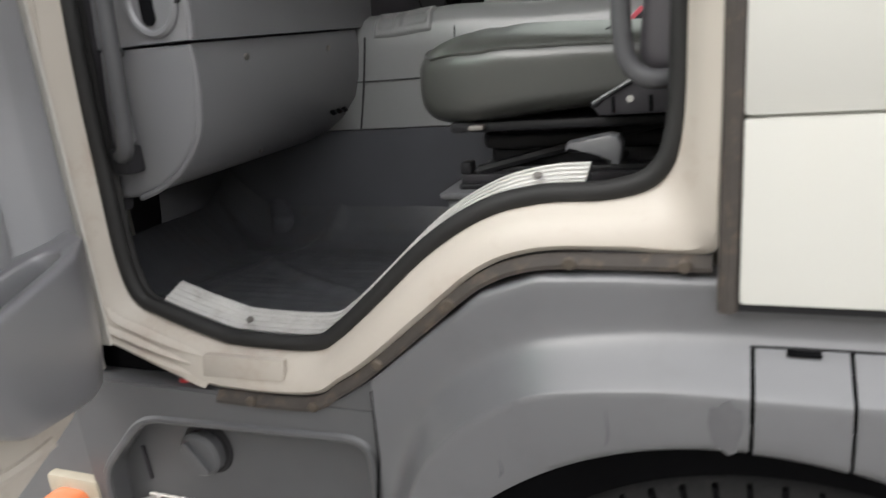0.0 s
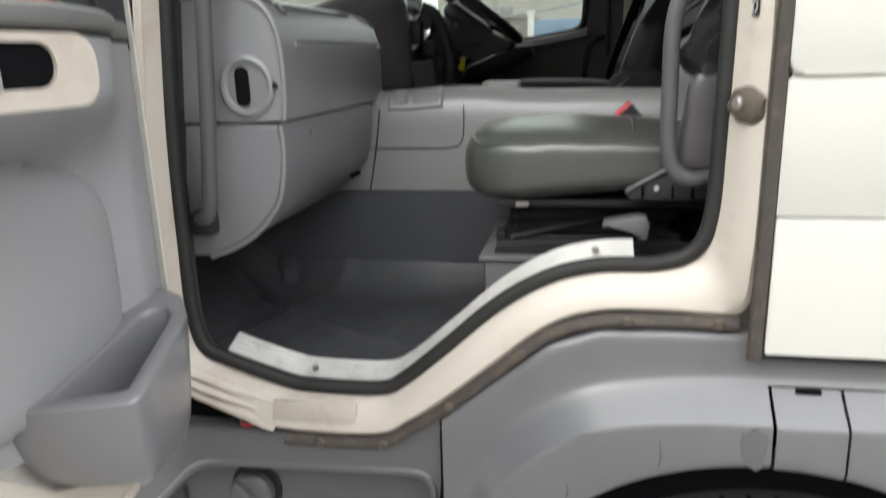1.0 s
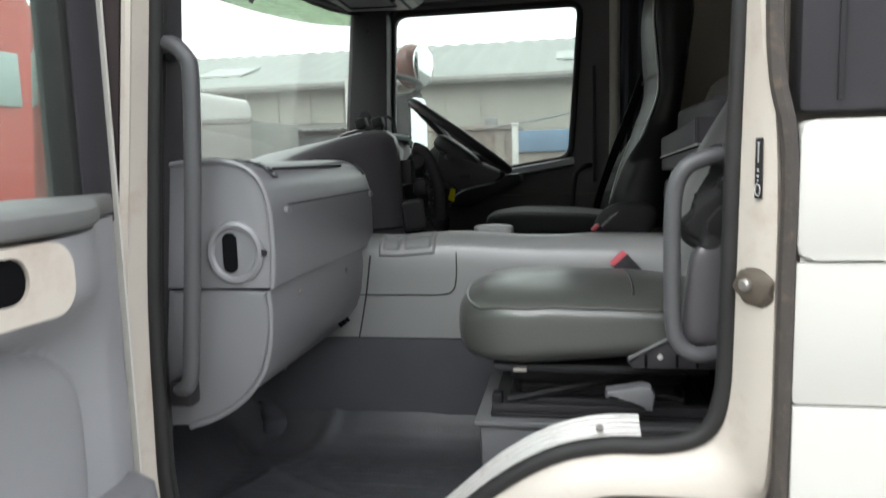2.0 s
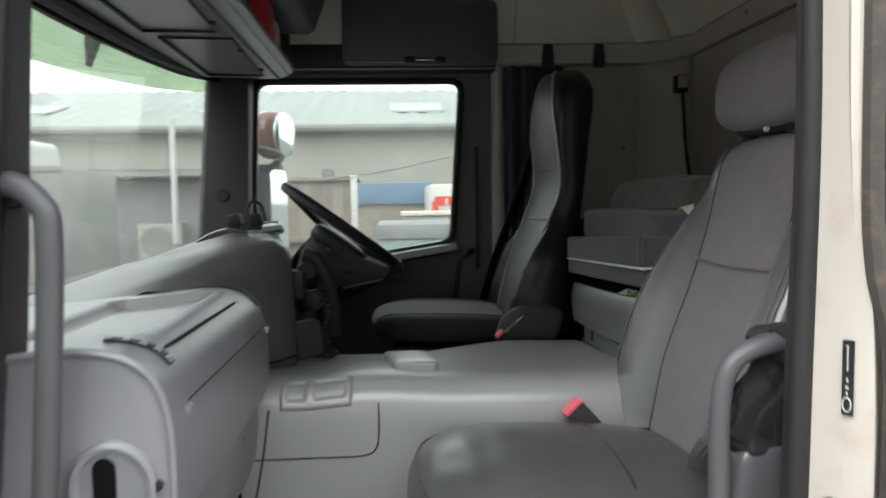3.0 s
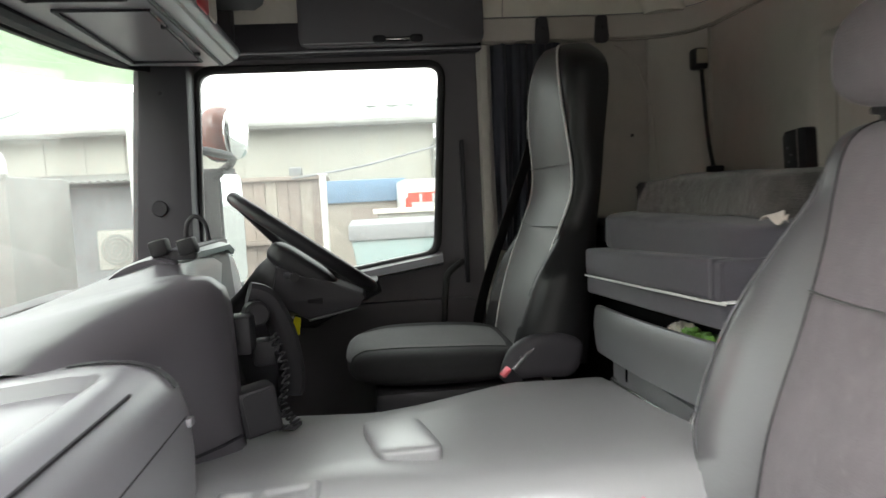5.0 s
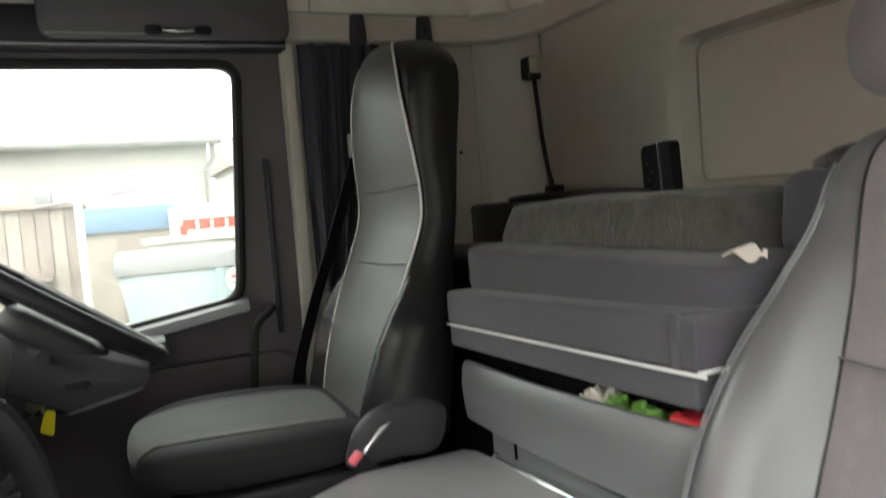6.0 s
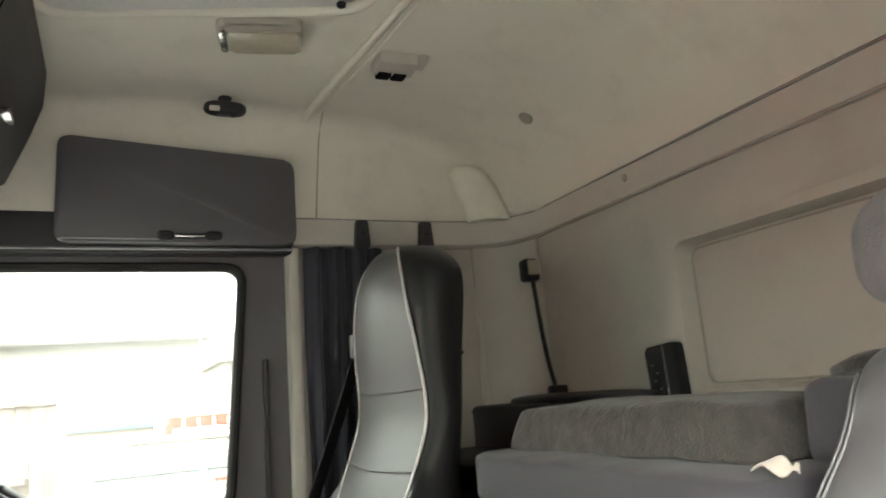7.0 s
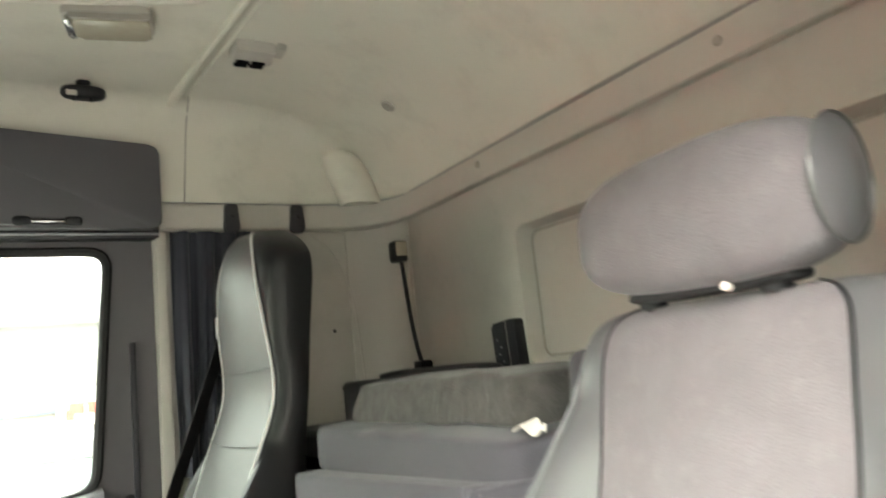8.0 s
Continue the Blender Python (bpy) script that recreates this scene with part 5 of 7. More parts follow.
hd = part("locker_handle", box(BM(), 0.535, 0.665, 2.132, 2.141, 2.570, 2.585, 0.004), BLACK_PLASTIC, lk, "black catch with bright bar")
for x in (0.540, 0.660):
    part("handle_end", pillow(BM(), lambda a, b, c, x=x: (x + 0.022 * a, 2.134 + 0.010 * b, 2.578 + 0.013 * c), 3, 8), BLACK_PLASTIC, hd)
part("handle_bar", box(BM(), 0.560, 0.638, 2.128, 2.1325, 2.574, 2.579, 0.001), CHROME, hd)
part("lower_bead", tube(BM(), [(0.295, 2.138, 2.569), (0.525, 2.138, 2.569)], 0.002, 6), DASH_GREY, lk)


def hook_at(x):
    h = thing("curtain_hook", (x, 2.19, 2.605), "dark plastic curtain hook on the trim rail", "hook", "curtain hooks")
    part("hook_plate", prism(BM(), round_poly([(x - 0.024, 2.57), (x - 0.018, 2.555), (x + 0.018, 2.555), (x + 0.024, 2.57), (x + 0.018, 2.645), (x - 0.018, 2.645)], 0.008), "y", 2.174, 2.194, 0.005), DARK_PLASTIC, h)
    part("hook_screw", disc(BM(), (x, 2.175, 2.605), (0, -1, 0), 0.006, 0.004, 10), BLACK_PLASTIC, h)


for x in (1.093, 1.300):
    hook_at(x)
cu = thing("curtain", (1.03, 2.2, 1.9), "gathered dark blue-grey curtain beside the driver's window", "curtain")
rows = []
for j in range(15):
    z = 2.56 - 0.70 * j / 14
    rows.append([(0.912 + (0.245 - 0.05 * (j / 14) ** 2) * i / 56, 2.188 + (0.022 * math.sin(i * 0.46 + 0.9 * math.sin(i * 0.13) + 0.5 * math.sin(j * 0.35)) + 0.008 * math.sin(i * 1.13 + 0.2 * j)) * (0.5 + 0.5 * j / 14) + 0.008 * noise.noise(Vector((i * 0.15, j * 0.5, 3))), z) for i in range(57)])
part("curtain_cloth", thick(loft(BM(), rows, closed=False), 0.003), CURTAIN, cu, smooth=80)

# ================= roof fittings =================
lp = thing("ceiling_lamp", (0.715, 1.69, 2.945), "flat oblong ceiling lamp with a milky lens", "ceiling lamp")
lamp_turn = pose(0.715, 1.69, 0, 0, 0, -13)
for ob in (part("lamp_base", prism(BM(), round_rect(-0.094, 0.094, -0.056, 0.056, 0.022), "z", 2.936, 2.96, 0.004), TRIM_BEIGE, lp),
           part("lamp_lens", prism(BM(), round_rect(-0.072, 0.088, -0.048, 0.050, 0.014), "z", 2.922, 2.94, 0.007), LENS_WHITE, lp, "milky ribbed lens"),
           part("lamp_bezel", prism(BM(), round_rect(-0.075, 0.091, -0.056, -0.048, 0.003), "z", 2.924, 2.94, 0.002), JOINT, lp),
           part("lamp_switch", prism(BM(), round_rect(-0.089, -0.074, -0.045, 0.046, 0.006), "z", 2.922, 2.938, 0.003), CHROME, lp)):
    ob.data.transform(lamp_turn)
cl = thing("coat_clip", (0.69, 2.07, 2.93), "small black swivel fitting at the roof edge", "fitting")
part("clip_foot", disc(BM(), (0.688, 2.075, 2.952), (0, 0, -1), 0.018, 0.022, 16, 0.003), BLACK_PLASTIC, cl)
part("clip_body", pillow(BM(), lambda a, b, c: (0.688 + 0.056 * a, 2.075 + 0.024 * b, 2.920 + 0.019 * c), 3, 8), BLACK_PLASTIC, cl)
part("clip_window", box(BM(), 0.645, 0.671, 2.049, 2.055, 2.904, 2.917), PALE, cl)
for x in (0.664, 0.706):
    part("clip_pin", disc(BM(), (x, 2.062, 2.908), (0, 0, -1), 0.004, 0.016, 8), BLACK_PLASTIC, cl)
bk = thing("roof_bracket", (1.06, 1.80, 2.945), "pale plastic roof bracket with two dark openings", "bracket")
part("bracket_body", prism(BM(), [(1.700, 2.952), (1.705, 2.925), (1.752, 2.912), (1.772, 2.920), (1.778, 2.952)], "x", 1.005, 1.108, 0.008), TRIM_BEIGE, bk)
part("bracket_tongue", prism(BM(), [(1.69, 2.952), (1.70, 2.935), (1.74, 2.93), (1.74, 2.952)], "x", 1.108, 1.135, 0.006), TRIM_BEIGE, bk)
for x in (1.014, 1.054):
    part("opening", box(BM(), x, x + 0.034, 1.742, 1.7735, 2.9085, 2.930, 0.002), BLACK, bk)
# ================= bunk =================
def bunk():
    b = thing("bunk", (1.3, 1.15, 1.2), "grey bunk with an upholstered front board behind the seats", "bunk")
    # void-black boxes: the darkness under the bunk is painted, not left to the light
    part("bunk_shade_box", box(BM(), 1.085, 1.635, 0.765, 2.20, 1.19, 1.90), BLACK, b, "bunk box in black, the shade under the bunk put into its colour")
    part("bunk_rear_shade_box", box(BM(), 1.26, 1.635, 0.11, 0.765, 1.19, 1.90), BLACK, b)
    def tilt(y):
        return 0.032 * (1.45 - y) / 0.68
    def slab(x0, x1, y0, y1, za, zb, r=0.010):
        return loft(BM(), [[(x, y, z + tilt(y)) for x, z in round_rect(x0 + e, x1 - e, za + e, zb - e, r, 4)] for y, e in ((y0, 0.006), (y0 + 0.002, 0.002), (y0 + 0.006, 0), (0.5 * (y0 + y1), 0), (y1 - 0.006, 0), (y1 - 0.002, 0.002), (y1, 0.006))], cap=True)
    part("front_board", slab(0.992, 1.105, 0.768, 1.452, 1.853, 1.918), BUNK_CLOTH, b, "slate grey upholstered front board")
    part("board_edge", slab(0.994, 1.10, 0.772, 1.45, 1.810, 1.850, 0.006), BUNK_CLOTH, b)
    part("board_piping", tube(BM(), spline([(0.991, 1.450, 1.853), (0.989, 1.1, 1.853 + tilt(1.1)), (0.989, 0.776, 1.853 + tilt(0.776)), (0.994, 0.768, 1.886), (1.05, 0.766, 1.886), (1.10, 0.766, 1.886)], 5), 0.0026, 6), PIPING, b, "pale piping line")
    part("corner_piping", tube(BM(), [(0.9905, 0.768, 1.884), (0.9905, 0.768, 1.946)], 0.0022, 6), BUNK_CLOTH, b)
    part("board_strap", box(BM(), 0.9885, 1.02, 0.792, 0.806, 1.886, 1.951, 0.002), BUNK_CLOTH, b)
    part("mattress", pillow(BM(), lambda a, q, c: (1.335 + 0.298 * a, 1.13 + 0.36 * q, 1.958 + 0.045 * c + 0.004 * noise.noise(Vector((a * 3, q * 5, c)))), 11, 20), BUNK_CLOTH, b, "slate grey mattress")
    part("mattress_rear", pillow(BM(), lambda a, q, c: (1.45 + 0.185 * a, 0.45 + 0.33 * q, 1.958 + 0.045 * c), 11, 12), BUNK_CLOTH, b, "slate grey mattress")
    part("mattress_end", pillow(BM(), lambda a, q, c: (1.40 + 0.232 * a, 1.84 + 0.34 * q, 1.90 + 0.06 * c), 9, 10), BLACK_PLASTIC, b)


bunk()


def bunk_drawer():
    d = thing("storage_drawer", (1.05, 1.09, 1.66), "grey plastic storage drawer, slightly open under the bunk", "drawer")
    fr = BM()
    rows = []
    for i in range(21):
        y = 0.74 + 0.675 * i / 20
        t = i / 20
        bow = 0.014 * math.sin(math.pi * t) + (0.09 * (1 - t / 0.12) ** 2 if t < 0.12 else 0) * -1
        x = 1.0 - bow
        dz = 0.034 * (1 - t)
        rows.append([(x + 0.022, y, 1.668 + dz), (x + 0.004, y, 1.67 + dz), (x, y, 1.69 + dz), (x - 0.004, y, 1.74 + dz), (x, y, 1.774 + dz), (x + 0.006, y, 1.783 + dz), (x + 0.016, y, 1.783 + dz), (x + 0.022, y, 1.775 + dz)])
    loft(fr, rows, cap=True)
    part("drawer_front", fr, DRAWER, d, "bowed grey drawer front")
    part("drawer_floor", box(BM(), 1.02, 1.03, 0.76, 1.41, 1.67, 1.70), BLACK_PLASTIC, d)
    part("plinth", box(BM(), 1.012, 1.03, 0.82, 1.33, 1.60, 1.675, 0.003), DRAWER, d)
    part("plinth_gap", box(BM(), 1.008, 1.013, 1.236, 1.240, 1.64, 1.67), BLACK, d)
    part("foot_bar", tube(BM(), spline([(1.004, 1.30, 1.632), (1.0, 1.285, 1.626), (0.998, 1.1, 1.637), (0.998, 0.92, 1.648), (1.0, 0.905, 1.653), (1.008, 0.90, 1.675)], 5), 0.006, 8), CHROME, d, "bright metal foot bar")


bunk_drawer()
it = thing("snack_wrapper", (1.02, 1.0, 1.80), "crumpled green wrapper in the drawer", "wrapper")
for i, (y, m_) in enumerate(((1.02, PALE), (0.97, GREEN), (0.91, GREEN))):
    def crumple(a, b, c, y=y):
        v = noise.noise(Vector((a * 3 + y * 30, b * 3, c * 3))) * 0.7 + 0.95
        return (1.04 + 0.024 * a * v, y + 0.03 * b * v, 1.782 + 0.024 * c * v)
    part("wrapper_piece", pillow(BM(), crumple, 2.5, 10), m_, it, smooth=12)
it = thing("red_packet", (1.03, 0.83, 1.81), "red packet lying in the drawer", "packet")
part("packet", pillow(BM(), lambda a, b, c: (1.045 + 0.02 * a, 0.825 + 0.04 * b, 1.795 + 0.018 * c + 0.006 * noise.noise(Vector((a * 3, b * 4, c)))), 5, 8), RED, it)

bl = thing("wool_blanket", (1.3, 1.2, 2.0), "folded mottled grey wool blanket on the mattress", "blanket")
def fold(a, b, c):
    w = noise.noise(Vector((a * 1.5, b * 3, c * 1.5 + 4))) * 0.008
    return (1.27 + 0.15 * a + 0.012 * c, 1.145 + 0.305 * b - 0.012 * c * b, 2.04 + 0.042 * c + w)
part("blanket_fold", pillow(BM(), fold, 11, 20), BLANKET, bl)
pl = thing("pillow", (1.4, 0.65, 2.0), "square slate grey cushion with a folded throw on the mattress", "cushion")
def cushion(a, b, c):
    y = 0.645 + 0.19 * b
    front = lerp_path([(0.4, 1.27), (0.66, 1.25), (0.74, 1.185), (0.9, 1.165)], y)
    return (front + (1.61 - front) * (a + 1) / 2 + 0.006 * c, y, 2.05 + 0.055 * c + 0.006 * noise.noise(Vector((a * 3, b * 3, 0))))
def throw(a, b, c):
    x, y, z = cushion(a * 0.97, b * 0.98, 1)
    return (x, y, 2.112 + 0.016 * c + 0.012 * noise.noise(Vector((a * 2, b * 3, 5))))
part("cushion", pillow(BM(), cushion, 9, 18), BUNK_CLOTH, pl)
part("cushion_top", pillow(BM(), throw, 4, 16), BLANKET, pl, "folded grey throw")
tg = thing("care_label", (1.09, 0.80, 2.005), "pale cloth label hanging from the bedding", "label")
part("label_strip", thick(loft(BM(), [[(1.098 + 0.008 * math.sin(t * 5), 0.815 - 0.06 * t, 2.010 + 0.012 * math.sin(t * 3.4) - 0.004 * t), (1.078 + 0.014 * t, 0.812 - 0.05 * t, 2.006 + 0.007 * math.sin(t * 7))] for t in [k / 12 for k in range(13)]], closed=False), 0.002), PALE, tg)
bx = thing("tool_case", (1.5, 2.1, 1.99), "black case standing at the end of the bunk", "case")
part("case_body", box(BM(), 1.40, 1.60, 1.82, 2.17, 1.85, 2.072, 0.015), BLACK_PLASTIC, bx)
part("case_lid", pillow(BM(), lambda a, b, c: (1.53 + 0.07 * a, 1.80 + 0.30 * b, 2.078 + 0.016 * c), 3, 10), DARK_PLASTIC, bx)
part("case_catch", disc(BM(), (1.398, 2.15, 2.055), (-1, 0, 0.3), 0.006, 0.004, 8), CHROME, bx)
ph = thing("control_panel", (1.625, 1.58, 2.06), "glossy black bunk control panel on the rear wall", "control panel")
part("panel_case", prism(BM(), round_poly([(1.448, 2.045), (1.546, 2.045), (1.556, 2.184), (1.456, 2.192)], 0.01), "x", 1.570, 1.602, 0.006), BLACK_PLASTIC, ph)
part("chrome_strip", tube(BM(), [(1.569, 1.484, 2.05), (1.569, 1.492, 2.188)], 0.003, 6), CHROME, ph)
for i in range(5):
    part("key_dot", disc(BM(), (1.570, 1.520 - 0.006 * (i % 2) * 2 + 0.003 * i, 2.07 + 0.018 * i), (-1, 0, 0), 0.0022, 0.003, 8), GREY_PLASTIC, ph)
rl = thing("reading_lamp", (1.61, 2.05, 2.08), "black gooseneck reading lamp with a small square head", "reading lamp")
part("lamp_foot", box(BM(), 1.585, 1.63, 1.978, 2.028, 2.07, 2.115, 0.008), BLACK_PLASTIC, rl)
part("gooseneck", tube(BM(), spline([(1.605, 2.003, 2.10), (1.600, 2.018, 2.16), (1.597, 2.035, 2.25), (1.594, 2.046, 2.36), (1.59, 2.05, 2.44)], 6), 0.007, 8), BLACK_PLASTIC, rl)
hd = part("lamp_head", box(BM(), 1.560, 1.610, 2.032, 2.080, 2.432, 2.502, 0.010), BLACK_PLASTIC, rl)
part("lamp_lens", box(BM(), 1.566, 1.603, 2.027, 2.033, 2.450, 2.496, 0.002), LENS_WHITE, hd, "clear square lens")

# ================= grab rails =================
g = thing("grab_rail", (0.08, 0.09, 1.49), "long grey grab rail beside the front pillar", "grab rail")
part("rail_tube", tube(BM(), spline([(0.055, 0.085, 2.055), (0.085, 0.068, 2.06), (0.112, 0.062, 2.04), (0.121, 0.06, 2.0), (0.108, 0.06, 1.79), (0.090, 0.062, 1.60), (0.082, 0.064, 1.53), (0.068, 0.07, 1.505), (0.045, 0.085, 1.50)], 6), 0.0135, 10), RAIL_GREY, g)
part("rail_foot", box(BM(), 0.035, 0.075, 0.07, 0.105, 1.47, 1.515, 0.006), BLACK_PLASTIC, g)
part("rail_head", box(BM(), 0.055, 0.085, 0.075, 0.11, 2.035, 2.075, 0.006), BLACK_PLASTIC, g)
part("rail_bolt", disc(BM(), (0.082, 0.093, 1.66), (0, -1, 0), 0.008, 0.006, 10), BLACK_PLASTIC, g)
part("backing_strip", box(BM(), 0.043, 0.073, 0.092, 0.1, 1.52, 1.66, 0.003), DASH_GREY, g)
g = thing("grab_bar", (0.9, 0.1, 1.57), "bent dark grey grab handle at the rear door pillar", "grab handle")
part("handle_tube", tube(BM(), spline([(0.935, 0.115, 1.862), (0.90, 0.105, 1.862), (0.862, 0.10, 1.845), (0.847, 0.10, 1.80), (0.846, 0.10, 1.70), (0.848, 0.10, 1.62), (0.858, 0.10, 1.585), (0.885, 0.10, 1.568), (0.93, 0.115, 1.572)], 6), 0.0125, 10), RAIL_GREY, g)
part("upper_fixing", box(BM(), 0.918, 0.945, 0.10, 0.13, 1.84, 1.885, 0.006), BLACK_PLASTIC, g)
part("lower_fixing", box(BM(), 0.915, 0.945, 0.10, 0.13, 1.55, 1.595, 0.006), BLACK_PLASTIC, g)

# ================= open passenger door =================
def cab_door():
    d = thing("cab_door", (0.0, -0.02, 1.1), "white cab door swung wide open, with grey inner trim", "door")
    shell = [(-0.014, 1.80), (-0.014, 1.30), (-0.04, 1.17), (-0.085, 1.115), (-0.15, 1.073), (-0.25, 1.01), (-0.42, 0.95), (-0.95, 0.93), (-0.95, 1.80)]
    part("outer_shell", prism(BM(), shell, "x", -0.085, -0.012, 0.008), WHITE, d, "white painted steel shell")
    part("lower_flange", prism(BM(), [(-0.06, 1.14), (-0.086, 1.110), (-0.15, 1.073), (-0.25, 1.016), (-0.42, 0.955), (-0.95, 0.94), (-0.95, 1.31), (-0.40, 1.29), (-0.29, 1.18), (-0.2, 1.14)], "x", -0.014, 0.008, 0.005), CREAM, d, "cream painted lower flange")
    part("flange_rib", tube(BM(), spline([(0.004, -0.13, 1.093), (0.006, -0.22, 1.085), (0.006, -0.45, 1.105), (0.006, -0.9, 1.11)], 5), 0.012, 8), CREAM, d)
    part("trim_panel", prism(BM(), round_poly([(-0.006, 1.20), (-0.006, 1.76), (-0.05, 1.79), (-0.94, 1.83), (-0.94, 1.285), (-0.385, 1.275), (-0.285, 1.24), (-0.15, 1.20)], 0.03), "x", -0.011, 0.014, 0.006), DOOR_GREY, d, "grey moulded inner trim")
    # moulded inner trim: swells out to the handle above, dips round the domed lower panel
    SWELL = [(-0.004, 0.008), (-0.012, 0.020), (-0.024, 0.028), (-0.06, 0.045), (-0.11, 0.070), (-0.16, 0.108), (-0.21, 0.150), (-0.26, 0.182), (-0.31, 0.202), (-0.36, 0.213), (-0.46, 0.222), (-0.94, 0.225)]
    path = spline([(x, y, 0) for y, x in SWELL], 5)
    def smooth01(t):
        t = max(0.0, min(1.0, t))
        return t * t * (3 - 2 * t)
    def trim_depth(p, z):
        body = min(p.x, 0.050) + max(0.0, p.x - 0.050) * smooth01((z - 1.575) / 0.16) ** 1.25
        body = 0.012 + (body - 0.012) * smooth01((z - 1.285) / 0.06)
        e = abs((p.y + 0.545) / 0.425) ** 4.2 + abs((z - 1.485 + 0.03 * (p.y + 0.5) * (z > 1.485)) / 0.178) ** 4.2
        if e < 1:
            return 0.020 + 0.040 * (1 - e) ** 0.36
        return 0.020 + (body - 0.020) * (1 - math.exp(-1.1 * (e - 1))) if body > 0.020 else body
    field = [[(trim_depth(p, 1.285 + 0.515 * k / 64), p.y, 1.285 + 0.515 * k / 64) for k in range(65)] + [(-0.015, p.y, 1.803)] for p in spline([q for q in path], 2)]
    part("inner_trim", thick(loft(BM(), field, closed=False), 0.004), DOOR_GREY, d, "moulded grey inner trim with a domed panel", smooth=70)
    def sweep(section):
        return loft(BM(), [[(-0.02 if o is None else p.x + o * min(1.0, p.x / 0.1), p.y, z) for o, z in section] for p in path], cap=True)
    part("top_ledge", sweep([(None, 1.805), (0.004, 1.805), (0.010, 1.809), (0.012, 1.816), (0.009, 1.826), (0.0, 1.831), (-0.03, 1.834), (None, 1.832)]), LEDGE_GREY, d, "rounded dark grey ledge")
    # inner handle with its bezel, following the swell
    hole = round_rect(-0.60, -0.395, 1.748, 1.792, 0.02)
    outer = round_rect(-0.64, -0.338, 1.728, 1.801, 0.028)
    bez = part("handle_bezel", wall_with_hole(BM(), outer, hole, "x", 0.196, 0.232), CREAM, d, "cream handle bezel")
    part("handle_well", prism(BM(), round_rect(-0.605, -0.39, 1.744, 1.796, 0.02), "x", 0.216, 0.2275), BLACK, bez)
    part("pull_lever", box(BM(), 0.227, 0.236, -0.50, -0.465, 1.746, 1.796, 0.005), DOOR_GREY, bez)
    # storage pocket; darker grey than the trim paints the shade on its down-turned face
    rim = [(0.012, -0.030), (0.045, -0.032), (0.085, -0.05), (0.128, -0.100), (0.148, -0.15), (0.175, -0.255), (0.186, -0.296), (0.180, -0.310), (0.07, -0.345), (0.012, -0.355)]
    mouth = [(0.056, -0.118), (0.062, -0.096), (0.082, -0.088), (0.104, -0.106), (0.118, -0.145), (0.148, -0.25), (0.158, -0.283), (0.150, -0.291), (0.075, -0.318), (0.066, -0.325)]
    def ring(s, f, k=0.0, dz=0.0):
        out = []
        for (x, y), (u, v) in zip(rim, mouth):
            x, y = x + (u - x) * k, y + (v - y) * k
            base = 0.012 + 0.045 * k
            px, py = base + (x - base) * s, -0.08 + (y + 0.08) * (1 - 0.9 * (1 - s) * (1 - 0.7 * k))
            low, high = 1.150 - 0.1 * (py + 0.04), 1.40 + 0.2 * (py + 0.08)
            out.append((px, py, low + (high - low) * f + dz))
        return out
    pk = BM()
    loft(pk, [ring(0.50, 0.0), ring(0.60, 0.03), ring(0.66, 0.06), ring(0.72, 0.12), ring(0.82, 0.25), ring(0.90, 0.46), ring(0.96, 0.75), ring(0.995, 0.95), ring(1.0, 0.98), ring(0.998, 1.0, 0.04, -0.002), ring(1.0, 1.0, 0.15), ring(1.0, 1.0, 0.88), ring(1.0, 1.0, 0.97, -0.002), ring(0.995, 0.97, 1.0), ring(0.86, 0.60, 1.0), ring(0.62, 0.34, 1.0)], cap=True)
    part("door_pocket", pk, DASH_GREY, d, "deep storage pocket, its shade put into a darker grey", smooth=55)
    # window frame and glass
    part("frame_post", prism(BM(), [(-0.004, 1.79), (-0.066, 1.80), (-0.060, 2.5), (-0.004, 2.5)], "x", -0.045, 0.020, 0.006), DARK_PLASTIC, d, "dark window frame post")
    part("frame_rubber", box(BM(), -0.03, 0.016, -0.080, -0.062, 1.80, 2.5, 0.004), RUBBER, d)
    part("frame_top", box(BM(), -0.045, 0.012, -0.93, -0.03, 2.46, 2.52, 0.008), DARK_PLASTIC, d)
    part("frame_rear", box(BM(), -0.045, 0.012, -0.95, -0.87, 1.80, 2.52, 0.008), DARK_PLASTIC, d)
    part("frame_edge", prism(BM(), [(-0.003, 1.20), (0.001, 1.20), (0.001, 2.5), (-0.003, 2.5)], "x", 0.004, 0.024, 0.0), WHITE, d)
    gl = part("pane", box(BM(), -0.02, -0.016, -0.88, -0.07, 1.80, 2.48), DOOR_GLASS, d)
    gl.visible_shadow = False
    # the door stands a little past square
    swing = Matrix.Translation((-0.03, 0, 0)) @ Matrix.Rotation(radians(-4), 4, 'Z') @ Matrix.Translation((0.03, 0, 0))
    for o in d.children_recursive:
        o.data.transform(swing)


cab_door()

